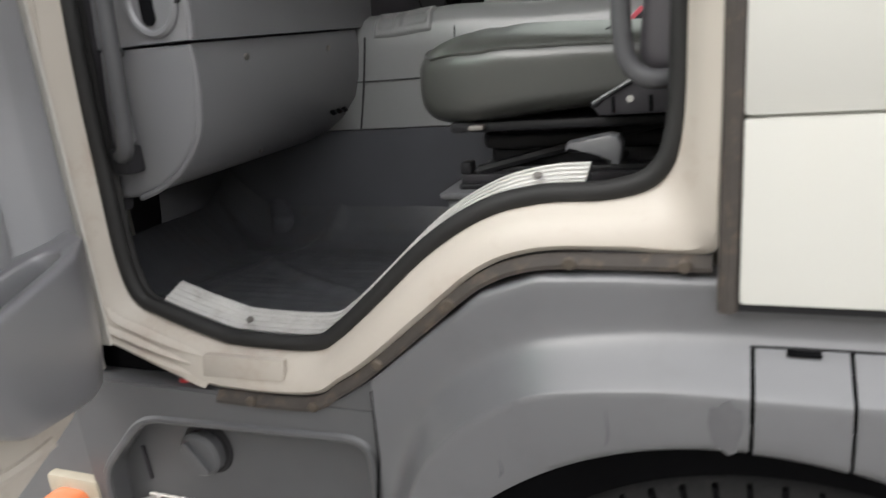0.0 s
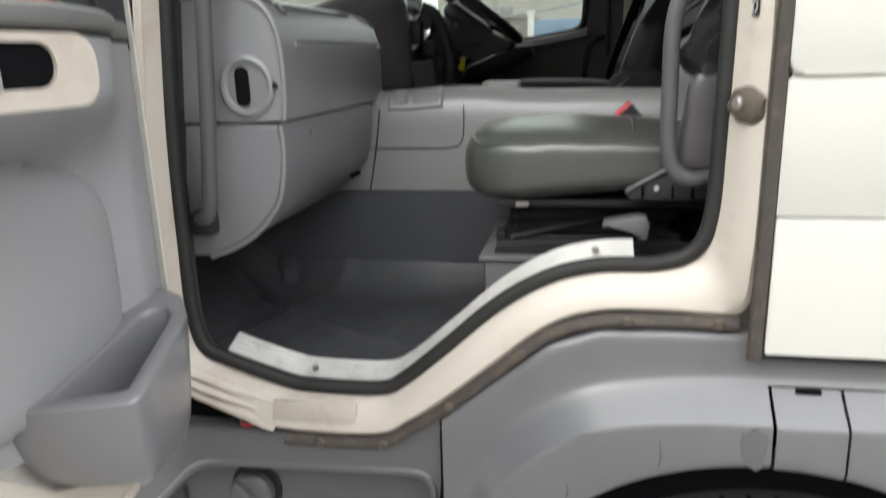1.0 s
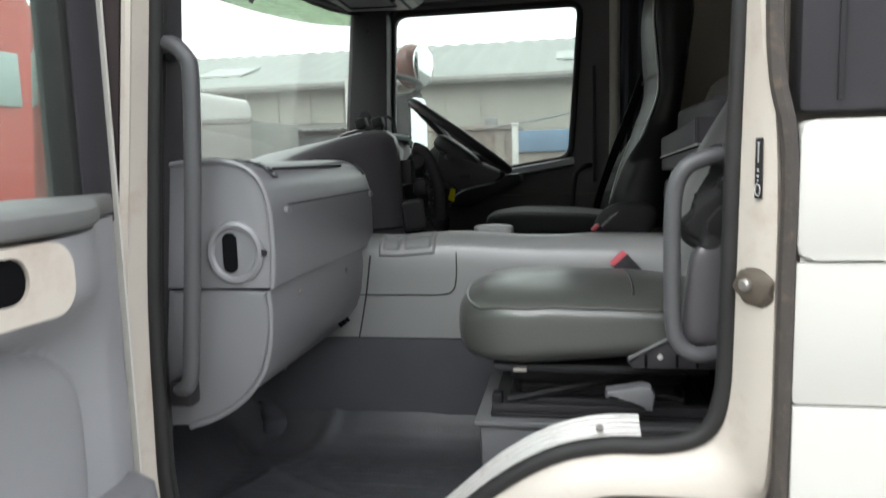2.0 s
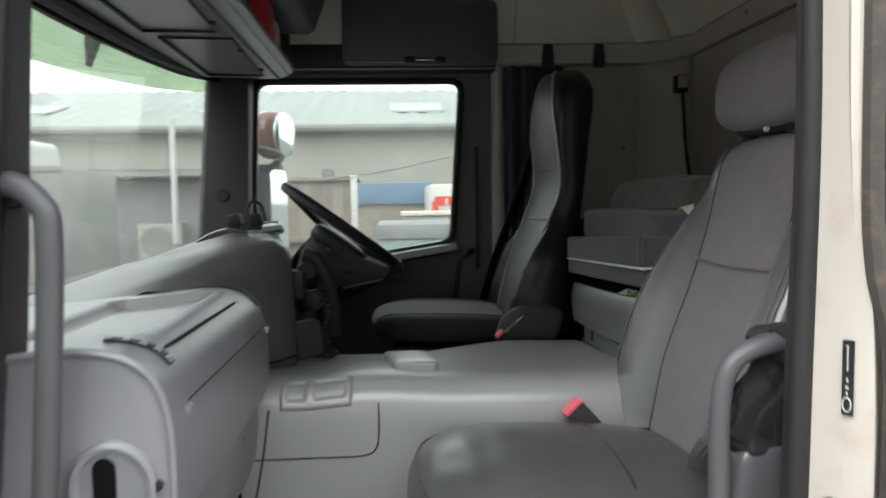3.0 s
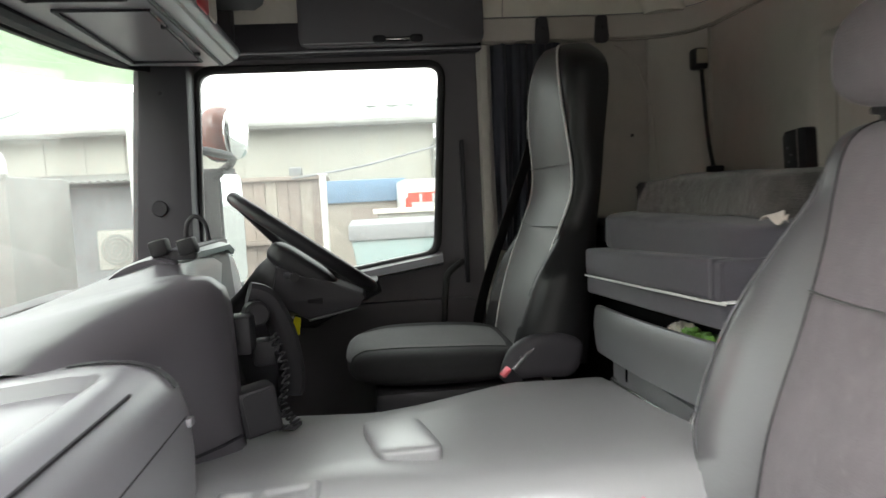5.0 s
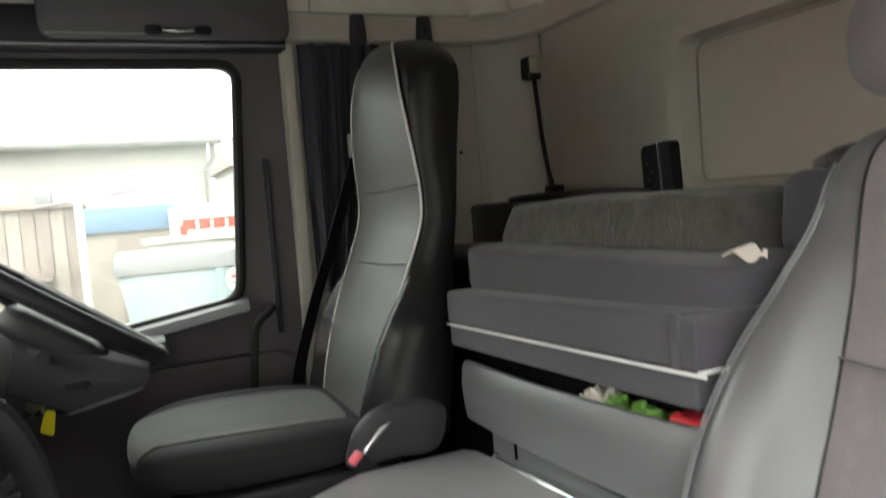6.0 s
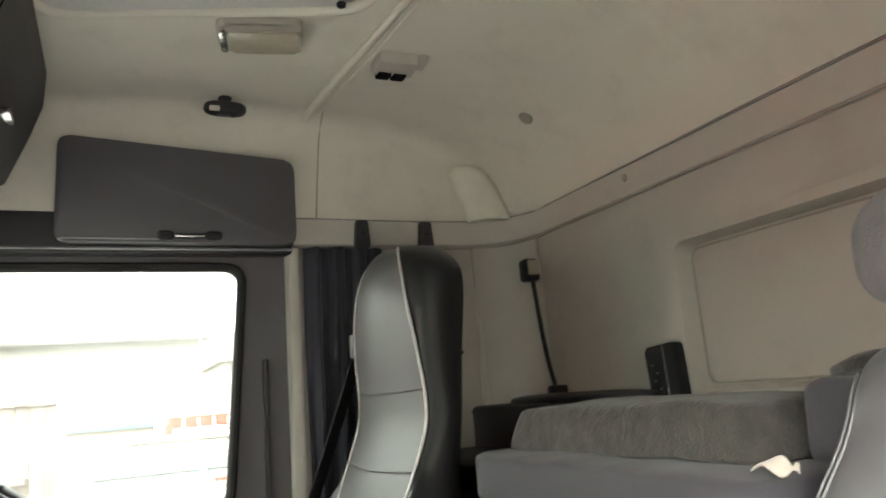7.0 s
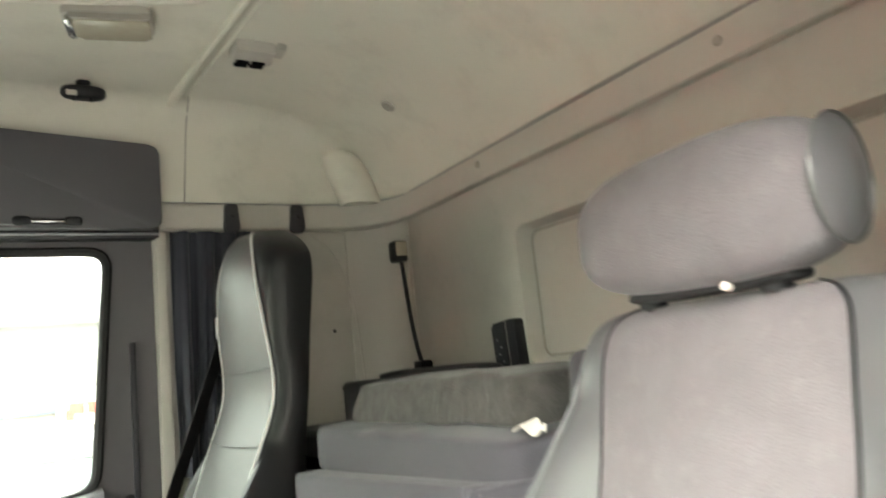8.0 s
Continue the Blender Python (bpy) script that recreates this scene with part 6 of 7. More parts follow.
# ================= lower body: skirt, steps, mudguard, wheel =================
def step_housing():
    s = thing("step_housing", (0.2, 0.04, 0.55), "dark grey plastic step housing under the door", "step housing")
    hole = round_poly([(-0.115, 0.60), (0.464, 0.60), (0.472, 1.062), (0.02, 1.048), (-0.105, 0.92)], 0.045, 6)
    outer = box_to_hole(hole, -0.135, 0.486, 0.52, 1.112)
    part("front_plate", wall_with_hole(BM(), outer, hole, "y", 0.022, 0.075), STEP_GREY, s)
    part("plate_lip", tube(BM(), [(x, 0.024, z) for x, z in hole], 0.008, 8, closed=True), STEP_GREY, s)
    part("well_back", prism(BM(), [(0.060, 0.56), (0.080, 1.09), (0.095, 1.09), (0.090, 0.56)], "x", -0.13, 0.486), STEP_GREY, s)
    part("top_fillet", prism(BM(), [(0.022, 1.10), (0.026, 1.116), (0.045, 1.118), (0.045, 1.10)], "x", -0.12, 0.486), STEP_GREY, s)
    crest = [(x, lerp_path(SILL, x) - 0.027) for x in (0.36, 0.38, 0.40, 0.42, 0.44, 0.46, 0.486)]
    part("plate_shoulder", prism(BM(), [(0.486, 1.10), (0.34, 1.10)] + crest, "y", 0.024, 0.05, 0.004), STEP_GREY, s)
    cap = part("filler_cap", disc(BM(), (0.102, 0.071, 0.963), (0, -1, 0), 0.043, 0.024, 32, 0.006), STEP_GREY, s, "round grey screw cap with a grip bar")
    part("cap_grip", prism(BM(), round_rect(-0.006, 0.006, -0.036, 0.036, 0.005), "y", -0.010, 0.0, 0.003), STEP_GREY, cap).data.transform(pose(0.102, 0.049, 0.963, 0, -38, 0))
    # no real hollow: a flat dark disc paints the shade round the cap
    part("cap_shade_disc", disc(BM(), (0.106, 0.0765, 0.966), (0, -1, 0), 0.052, 0.0065, 32, 0.003), BLACK_PLASTIC, s, "flat dark disc painting the shade around the cap")
    part("side_slot", tube(BM(), [(-0.045, 0.071, 0.88), (-0.05, 0.071, 0.95)], 0.004, 8), DARK_PLASTIC, s)


step_housing()
TREAD = mat("step_tread_metal", (0.6, 0.57, 0.55), 0.45, metal=0.3, var=0.12, scale=25, bump=0.2, grain=250, dirt=(0.35, 0.3, 0.28), dirt_amount=0.5)
tp = thing("step_plate", (0.16, 0.0, 0.83), "pale aluminium step plate with a diamond tread", "step")
part("plate", prism(BM(), [(-0.10, -0.09), (0.41, -0.09), (0.395, 0.068), (-0.055, 0.068), (-0.10, 0.03)], "z", 0.83, 0.842, 0.003), TREAD, tp)
for k in range(14):
    for sgn in (-1, 1):
        x0 = -0.18 + 0.045 * k
        a, b = (x0, -0.085), (x0 + 0.15, 0.065)
        if sgn < 0:
            a, b = (x0 + 0.15, -0.085), (x0, 0.065)
        ts = [t for t in (i / 20 for i in range(21)) if -0.07 < a[0] + (b[0] - a[0]) * t < 0.39]
        if len(ts) > 2:
            part("tread_ridge", tube(BM(), [(a[0] + (b[0] - a[0]) * t, a[1] + (b[1] - a[1]) * t, 0.843 + 0.0014 * (i % 2)) for i, t in enumerate(ts)], 0.0045, 6), TREAD, tp)
part("plate_rim", tube(BM(), [(-0.055 + 0.45 * i / 40, 0.067, 0.846 + 0.002 * (i % 2)) for i in range(41)], 0.004, 6), TREAD, tp)

# black sheets paint the shade behind panels and sill; a red hose end shows there
part_void = tagged(part("wheel_well_shade", box(BM(), -0.35, 2.2, 0.10, 0.12, 0.3, 1.095), BLACK), "black sheet painting the shade behind the body panels", "hollow", kind="structure")
tagged(part("sill_shade_sheet", box(BM(), -0.12, 0.30, 0.076, 0.089, 1.09, 1.19), BLACK), "black sheet painting the shade under the door sill", "hollow", kind="structure")
rh = thing("hose", (0.13, 0.07, 1.12), "red hose end in the dark gap under the sill", "hose")
part("hose_end", tube(BM(), [(0.115, 0.052, 1.10), (0.118, 0.054, 1.17)], 0.016, 10), RED, rh)
part("hose_collar", tube(BM(), [(0.117, 0.053, 1.125), (0.1175, 0.0535, 1.135)], 0.019, 10), BLACK_PLASTIC, rh)
ind = thing("indicator_lamp", (-0.18, 0.0, 0.87), "orange side indicator lamp in a clear housing", "lamp")
part("lamp_body", pillow(BM(), lambda a, b, c: (-0.195 + 0.045 * a, -0.01 + 0.04 * b, 0.825 + 0.05 * c), 4, 8), ORANGE, ind, "orange ribbed lens")
part("lamp_surround", box(BM(), -0.26, -0.128, 0.015, 0.06, 0.74, 0.895, 0.01), LENS_WHITE, ind)
part("front_corner", prism(BM(), [(-0.45, 0.4), (-0.14, 0.4), (-0.135, 1.10), (-0.45, 1.12)], "y", 0.035, 0.09, 0.01), GREY_PLASTIC, ind)


def arch_z(x):
    return 0.66 + math.sqrt(max(0.0, 0.5 ** 2 - (x - 1.0) ** 2))


RIDGE_LINE = [(0.47, 0.93), (0.50, 0.985), (0.54, 1.062), (0.581, 1.130), (0.63, 1.180), (0.677, 1.213), (0.748, 1.246), (0.86, 1.263), (0.979, 1.268), (1.4, 1.27), (2.2, 1.27)]
RIDGE = [(p.x, p.y) for p in spline([(x, z, 0) for x, z in RIDGE_LINE], 6)]


def fender(x0, x1, proud=0.0, n=24, piece=""):
    bm = BM()
    rows = []
    for i in range(n + 1):
        x = x0 + (x1 - x0) * i / n
        zt = lerp_path(SILL, min(x, 0.93)) - 0.026
        zr = min(lerp_path(RIDGE, x), zt - 0.03)
        slope = (lerp_path(RIDGE, x + 0.03) - lerp_path(RIDGE, x - 0.02)) / 0.05
        drop = 0.042 * math.sqrt(1 + slope * slope)
        za = min(arch_z(x), zr - drop - 0.02)
        soft = min(1.0, max(0.05, (x - 0.475) / 0.10))
        soft = soft * soft * (3 - 2 * soft)
        o = 0.052 * soft + proud
        gap = zt - zr
        side = spline([(x, 0.022, zt - 0.001), (x, 0.013, zt - 0.010), (x, 0.011, zr + 0.55 * gap), (x, 0.008, zr + 0.24 * gap), (x, 0.003 - 0.06 * o, zr + 0.004), (x, -0.45 * o, zr - 0.40 * drop), (x, -0.88 * o, zr - 0.82 * drop),
                       (x, -o, zr - 1.12 * drop), (x, -o - 0.002, za + 0.012), (x, -o + 0.005, za)], 3)
        row = [Vector((x, 0.06, zt))] + side + [Vector((x, 0.045, za + 0.004))]
        rows.append(row[:14] if piece == "upper" else row[13:] if piece == "lower" else row)
    loft(bm, rows, closed=False)
    return thick(bm, 0.005)


mg = thing("mudguard", (1.0, 0.0, 0.9), "grey plastic mudguard over the front wheel, scuffed", "mudguard")
part("front_section", fender(0.491, 0.9975, n=54), GREY_PLASTIC, mg, smooth=50)
part("upper_section", fender(0.9975, 1.55, n=24, piece="upper"), GREY_PLASTIC, mg, smooth=50)
part("middle_section", fender(1.0025, 1.0975, 0.003, 8, "lower"), GREY_PLASTIC, mg, "separate grey clip-on section", smooth=50)
part("rear_section", fender(1.1025, 1.55, piece="lower"), GREY_PLASTIC, mg, smooth=50)
# black block paints the shade seen through the section joints
part("joint_shade_backing", box(BM(), 0.985, 1.115, -0.012, 0.05, 1.175, 1.25, 0.004), BLACK, mg)
part("joint_line", tube(BM(), [(0.997, -0.0015, 1.2708), (1.05, -0.002, 1.2725), (1.5, -0.002, 1.2735)], 0.0016, 6), BLACK_PLASTIC, mg)
SCUFF = mat("scuffed_plastic", (0.085, 0.085, 0.092), 0.6, var=0.2, scale=20, bump=0.2)
for x, z, h in ((0.70, 1.085, 0.03), (0.838, 1.15, 0.05)):
    part("scuff", tube(BM(), spline([(x, -0.0535, z), (x + 0.004, -0.0537, z + 0.4 * h), (x + 0.001, -0.0535, z + h)], 4), [0.0006, 0.0011, 0.0016, 0.0018, 0.0016, 0.0015, 0.0011, 0.0008, 0.0005], 5), SCUFF, mg)
def stain(name, x0, x1, z0, z1, seed):
    pts = []
    for k in range(18):
        a = 2 * math.pi * k / 18
        r = 1 + 0.45 * noise.noise(Vector((math.cos(a) * 1.6, math.sin(a) * 1.6, seed)))
        pts.append((0.5 * (x0 + x1) + 0.5 * (x1 - x0) * r * math.cos(a), 0.5 * (z0 + z1) + 0.5 * (z1 - z0) * r * math.sin(a)))
    part(name, prism(BM(), pts, "y", -0.0548, -0.0535), STAIN, mg)


STAIN = mat("smudged_plastic", (0.105, 0.105, 0.111), 0.55, var=0.15, scale=30, bump=0.1)
stain("smudge", 0.953, 0.992, 1.166, 1.226, 3.0)
part("section_slot", box(BM(), 1.035, 1.07, -0.012, 0.0, 1.2660, 1.2705), BLACK, mg)
part("seam_edge", tube(BM(), [(0.489, 0.018, 1.15), (0.489, 0.012, 1.05), (0.484, 0.0, 0.98), (0.468, 0.0, 0.92)], 0.003, 6), BLACK, mg)


def wheel():
    w = thing("front_wheel", (1.05, 0.2, 0.53), "truck wheel with a black tyre and dusty brown sidewall", "wheel")
    cx, cz, R = 1.05, 0.52, 0.52
    def lathe(prof, n=96):
        bm = BM()
        loft(bm, [[(cx + r * math.cos(t), y, cz + r * math.sin(t)) for t in [2 * math.pi * k / n for k in range(n)]] for y, r in prof])
        return bm
    ty = part("tyre", lathe([(0.36, 0.36), (0.37, 0.48), (0.34, R), (0.31, R), (0.308, R - 0.012), (0.298, R - 0.012), (0.296, R), (0.235, R), (0.233, R - 0.012), (0.223, R - 0.012), (0.221, R), (0.16, R), (0.158, R - 0.012),
                               (0.148, R - 0.012), (0.146, R), (0.112, R - 0.002), (0.092, R - 0.012), (0.082, R - 0.03), (0.076, R - 0.06), (0.070, R - 0.075), (0.072, R - 0.082), (0.062, R - 0.12), (0.060, R - 0.135), (0.066, R - 0.140), (0.066, R - 0.165), (0.075, R - 0.20), (0.095, 0.30), (0.13, 0.288)]), TYRE, w, "black rubber tyre")
    b = BM()
    box(b, -0.0035, 0.0035, 0.079, 0.098, R - 0.040, R - 0.014)
    first = part("sipe", b, BLACK, ty)
    for k in range(72):
        o = first if k == 0 else new("sipe", first.data)
        o.parent = ty
        o.matrix_parent_inverse = Matrix.Identity(4)
        o.matrix_basis = Matrix.Translation((cx, 0, cz)) @ Matrix.Rotation(2 * math.pi * k / 72, 4, 'Y')
    band = spline([(0.081, 0, R - 0.040), (0.073, 0, R - 0.050), (0.069, 0, R - 0.060), (0.074, 0, R - 0.066), (0.066, 0, R - 0.076), (0.060, 0, R - 0.088), (0.065, 0, R - 0.094), (0.058, 0, R - 0.104), (0.055, 0, R - 0.120),
                   (0.059, 0, R - 0.126), (0.055, 0, R - 0.138), (0.060, 0, R - 0.150), (0.056, 0, R - 0.158), (0.066, 0, R - 0.176), (0.078, 0, R - 0.20)], 4)
    part("sidewall", lathe([(p.x, p.z) for p in band]), TYRE_SIDE, ty, "dusty brown moulded sidewall", smooth=60)
    rm = part("rim", lathe([(0.13, 0.30), (0.085, 0.305), (0.083, 0.29), (0.12, 0.275), (0.14, 0.2), (0.12, 0.15), (0.10, 0.14), (0.10, 0.02)], 64), STEEL, w, "dull steel rim")
    for k in range(10):
        a = 2 * math.pi * k / 10
        part("wheel_nut", disc(BM(), (cx + 0.165 * math.cos(a), 0.125, cz + 0.165 * math.sin(a)), (0, -1, 0), 0.016, 0.03, 6, 0.004), STEEL, rm)


wheel()


def side_panel():
    s = thing("sleeper_side_panel", (1.5, 0.0, 1.3), "glossy white sleeper cab side panel with pressed lines and rubber edge", "body panel")
    for z0, z1, y in ((1.330, 1.533, -0.020), (1.537, 1.723, -0.017), (1.727, 1.905, -0.020)):
        part("pressed_panel", prism(BM(), round_poly([(0.984, z0), (2.2, z0), (2.2, z1), (0.984, z1)], 0.003 if z1 < 1.9 else 0.02, 4), "y", y, 0.06, 0.004), PANEL_WHITE, s)
    part("backing", box(BM(), 0.99, 2.2, -0.010, 0.055, 1.335, 1.90), PANEL_WHITE, s)
    part("upper_panel", box(BM(), 0.985, 2.2, 0.0, 0.055, 1.915, 2.95, 0.01), DARK_PLASTIC, s, "dark grey upper side panel")
    part("panel_joint", box(BM(), 1.03, 1.036, -0.004, 0.002, 1.93, 2.9), BLACK_PLASTIC, s)
    part("edge_rubber", tube(BM(), spline([(0.972, -0.012, 1.318), (0.973, -0.012, 1.45), (0.974, -0.012, 1.7), (0.975, -0.012, 1.84), (0.970, -0.010, 1.90), (0.957, -0.006, 1.97), (0.952, -0.004, 2.1), (0.950, -0.004, 2.5)], 6), 0.012, 8, flat=0.9), OLD_RUBBER, s, "weathered dark rubber edge")
    part("lower_shadow_gap", box(BM(), 0.975, 2.2, -0.012, 0.05, 1.318, 1.329), BLACK_PLASTIC, s)


side_panel()

# mirrors outside the far window
def door_mirror():
    m = thing("door_mirror", (-0.1, 2.72, 1.75), "black door mirror with a round wide-angle mirror above it", "mirror")
    turn = pose(-0.10, 2.72, 0, 0, 0, -17)
    a = part("mirror_housing", prism(BM(), round_rect(-0.10, 0.10, 1.72, 2.21, 0.05), "x", -0.095, 0.03, 0.03), BLACK_PLASTIC, m, "black mirror housing")
    b = part("mirror_glass", prism(BM(), round_rect(-0.085, 0.085, 1.745, 2.185, 0.04), "x", 0.031, 0.036), MIRROR, a, "tall mirror glass")
    c = part("wide_angle_housing", pillow(BM(), lambda a, b, c: (0.012 + 0.075 * a, 0.105 * b, 2.345 + 0.112 * c), 2.6, 12), HOUSING_REFLECT, m, "rounded mirror housing with a red-brown reflection put into its colour")
    d = part("wide_angle_glass", pillow(BM(), lambda a, b, c: (0.070 + 0.028 * max(a, -0.3), 0.096 * b, 2.345 + 0.102 * c), 2.3, 14), MIRROR, c, "convex wide-angle mirror glass")
    for o in (a, b, c, d):
        o.data.transform(turn)
    part("mirror_arm", tube(BM(), spline([(-0.10, 2.33, 2.26), (-0.03, 2.5, 2.245), (-0.05, 2.66, 2.23), (-0.10, 2.72, 2.20)], 5), 0.016, 8), BLACK_PLASTIC, m)
    part("lower_arm", tube(BM(), [(-0.10, 2.33, 1.76), (-0.10, 2.70, 1.78)], 0.014, 8), BLACK_PLASTIC, m)


door_mirror()

# ================= the yard =================
CONCRETE = mat("yard_concrete", (0.21, 0.205, 0.195), 0.85, var=0.2, scale=0.7, bump=0.3, grain=40, dirt=(0.18, 0.17, 0.16), dirt_amount=0.5)
CLAD = mat("cream_wall_cladding", (0.31, 0.305, 0.275), 0.7, var=0.08, scale=0.8, bump=0.1, grain=30, dirt=(0.4, 0.37, 0.3), dirt_amount=0.4)
ROOF = mat("weathered_roof_sheet", (0.27, 0.292, 0.28), 0.65, var=0.15, scale=0.6, bump=0.1, grain=20, dirt=(0.3, 0.32, 0.3), dirt_amount=0.6)
ROOFLIGHT = mat("roof_light_sheet", (0.36, 0.39, 0.37), 0.5, var=0.1, scale=2, bump=0)
GUTTER = mat("grey_gutter", (0.2, 0.2, 0.19), 0.6, var=0.2, scale=3, bump=0)
SHED_DARK = mat("blue_grey_shed_wall", (0.19, 0.196, 0.205), 0.75, var=0.15, scale=1.5, bump=0.1, grain=20, dirt=(0.12, 0.11, 0.1), dirt_amount=0.5)
TERRA = mat("terracotta_shed", (0.23, 0.19, 0.165), 0.8, var=0.25, scale=2, bump=0.2, grain=30)
TAN = mat("tan_shed_boards", (0.28, 0.25, 0.215), 0.8, var=0.2, scale=2, bump=0.2, grain=30)
BLUE = mat("blue_sheet", (0.10, 0.18, 0.28), 0.6, var=0.15, scale=3, bump=0.1, grain=20)
TEAL = mat("pale_teal_paint", (0.20, 0.275, 0.275), 0.45, var=0.08, scale=2, bump=0.05, grain=30, dirt=(0.3, 0.28, 0.24), dirt_amount=0.3)
VAN_WHITE = mat("van_white", (0.5, 0.5, 0.485), 0.35, var=0.04, scale=2, bump=0)
TRUCK_RED = mat("truck_red", (0.6, 0.05, 0.03), 0.35, var=0.08, scale=2, bump=0, coat=0.3)

# unseen wall, added to cut low sky light on the truck's near side
unseen_light_blocker = tagged(part("unseen_light_blocker", box(BM(), -24, 26, -8.6, -8.3, 0, 6.2), CLAD), "unseen plain wall added behind the camera to block low sky light", "wall", kind="structure")
ground = tagged(part("ground", box(BM(), -500, 500, -500, 500, -0.2, 0.0), CONCRETE), "pale worn concrete yard", "ground", kind="structure")


def workshop():
    b = thing("workshop", (-10, 16, 0), "long cream workshop with a low weathered sheet roof", "building")
    part("wall", box(BM(), -30, 2.05, 16, 22, 0, 3.64), CLAD, b)
    rf = BM()
    rows = []
    n = 260
    for i in range(n + 1):
        x = -30.3 + 32.7 * i / n
        w = 0.045 * (1 if i % 4 in (0, 1) else 0)
        rows.append([(x, 15.6, 3.70 + w), (x, 18.8, 4.55 + w), (x, 22.1, 5.42 + w), (x, 28.0, 3.7 + w)])
    loft(rf, rows, closed=False)
    part("roof", thick(rf, 0.05), ROOF, b, "grey ribbed roof sheets")
    part("gutter", tube(BM(), [(-30.2, 15.62, 3.66), (2.3, 15.62, 3.66)], 0.09, 8), GUTTER, b, "grey gutter")
    part("downpipe", tube(BM(), [(2.12, 15.72, 3.62), (2.12, 15.8, 3.3), (2.0, 15.93, 3.1), (2.0, 15.93, 0.0)], 0.055, 8), GUTTER, b)
    for x in (-9.2, -4.3, 0.4):
        part("rooflight", prism(BM(), [(17.4, 4.21), (18.7, 4.555), (18.7, 4.60), (17.4, 4.255)], "x", x, x + 1.3), ROOFLIGHT, b, "dull roof light")
    for i in range(38):
        x = -29.6 + 0.83 * i
        part("wall_rib", box(BM(), x, x + 0.05, 15.97, 16.0, 0, 3.6), CLAD, b)


workshop()


def lean_to():
    s = thing("lean_to_shed", (-5.0, 15, 0), "low blue-grey lean-to shed with a corrugated roof edge", "shed")
    part("shed_wall", box(BM(), -8.5, -3.5, 15.25, 15.95, 0, 2.5), SHED_DARK, s)
    rf = BM()
    rows = [[(-8.7 + 5.5 * i / 66, 14.7, 2.60 + 0.04 * (i % 2)), (-8.7 + 5.5 * i / 66, 15.95, 2.78 + 0.04 * (i % 2))] for i in range(67)]
    loft(rf, rows, closed=False)
    part("shed_roof", thick(rf, 0.03), GUTTER, s, "dark corrugated roof")
    for x in (-6.2, -3.6):
        part("shed_post", box(BM(), x, x + 0.12, 14.85, 14.97, 0, 2.6), GUTTER, s)
    a = thing("air_conditioner", (-4.55, 15.1, 0.8), "cream outdoor air-conditioning unit with a round fan grille", "air conditioner")
    part("case", box(BM(), -5.0, -4.08, 14.92, 15.25, 0.82, 1.62, 0.03), CLAD, a)
    part("fan_grille", disc(BM(), (-4.62, 14.92, 1.22), (0, -1, 0), 0.32, 0.02, 32, 0.01), GUTTER, a, "round fan grille")
    for r in (0.1, 0.18, 0.26):
        part("grille_ring", tube(BM(), [(-4.62 + r * math.cos(t), 14.895, 1.22 + r * math.sin(t)) for t in [2 * math.pi * k / 24 for k in range(24)]], 0.008, 6, closed=True), CLAD, a)
    part("unit_stand", box(BM(), -4.95, -4.12, 14.95, 15.24, 0.0, 0.82), SHED_DARK, a)
    p = thing("white_pole", (-4.1, 14.6, 0), "slim white pole standing before the shed", "pole")
    part("pole_shaft", tube(BM(), [(-4.1, 14.6, 0), (-4.1, 14.6, 3.75)], 0.06, 10), VAN_WHITE, p)
    part("pole_collar", tube(BM(), [(-4.1, 14.6, 1.1), (-4.1, 14.6, 1.2)], 0.085, 10), GUTTER, p)
    k = thing("white_tub", (-3.85, 12.4, 0), "white plastic tub on the concrete", "tub")
    bm = BM()
    loft(bm, [[(-3.85 + sx * w, 12.4 + sy * w * 0.8, z) for sx, sy in ((-1, -1), (1, -1), (1, 1), (-1, 1))] for w, z in ((0.14, 0), (0.19, 0.27), (0.17, 0.27), (0.13, 0.03))], cap=True)
    part("tub_body", bm, VAN_WHITE, k, smooth=20)
    part("tub_rim", tube(BM(), [(-3.85 + sx * 0.19, 12.4 + sy * 0.152, 0.27) for sx, sy in ((-1, -1), (1, -1), (1, 1), (-1, 1))], 0.015, 6, closed=True), VAN_WHITE, k)


lean_to()


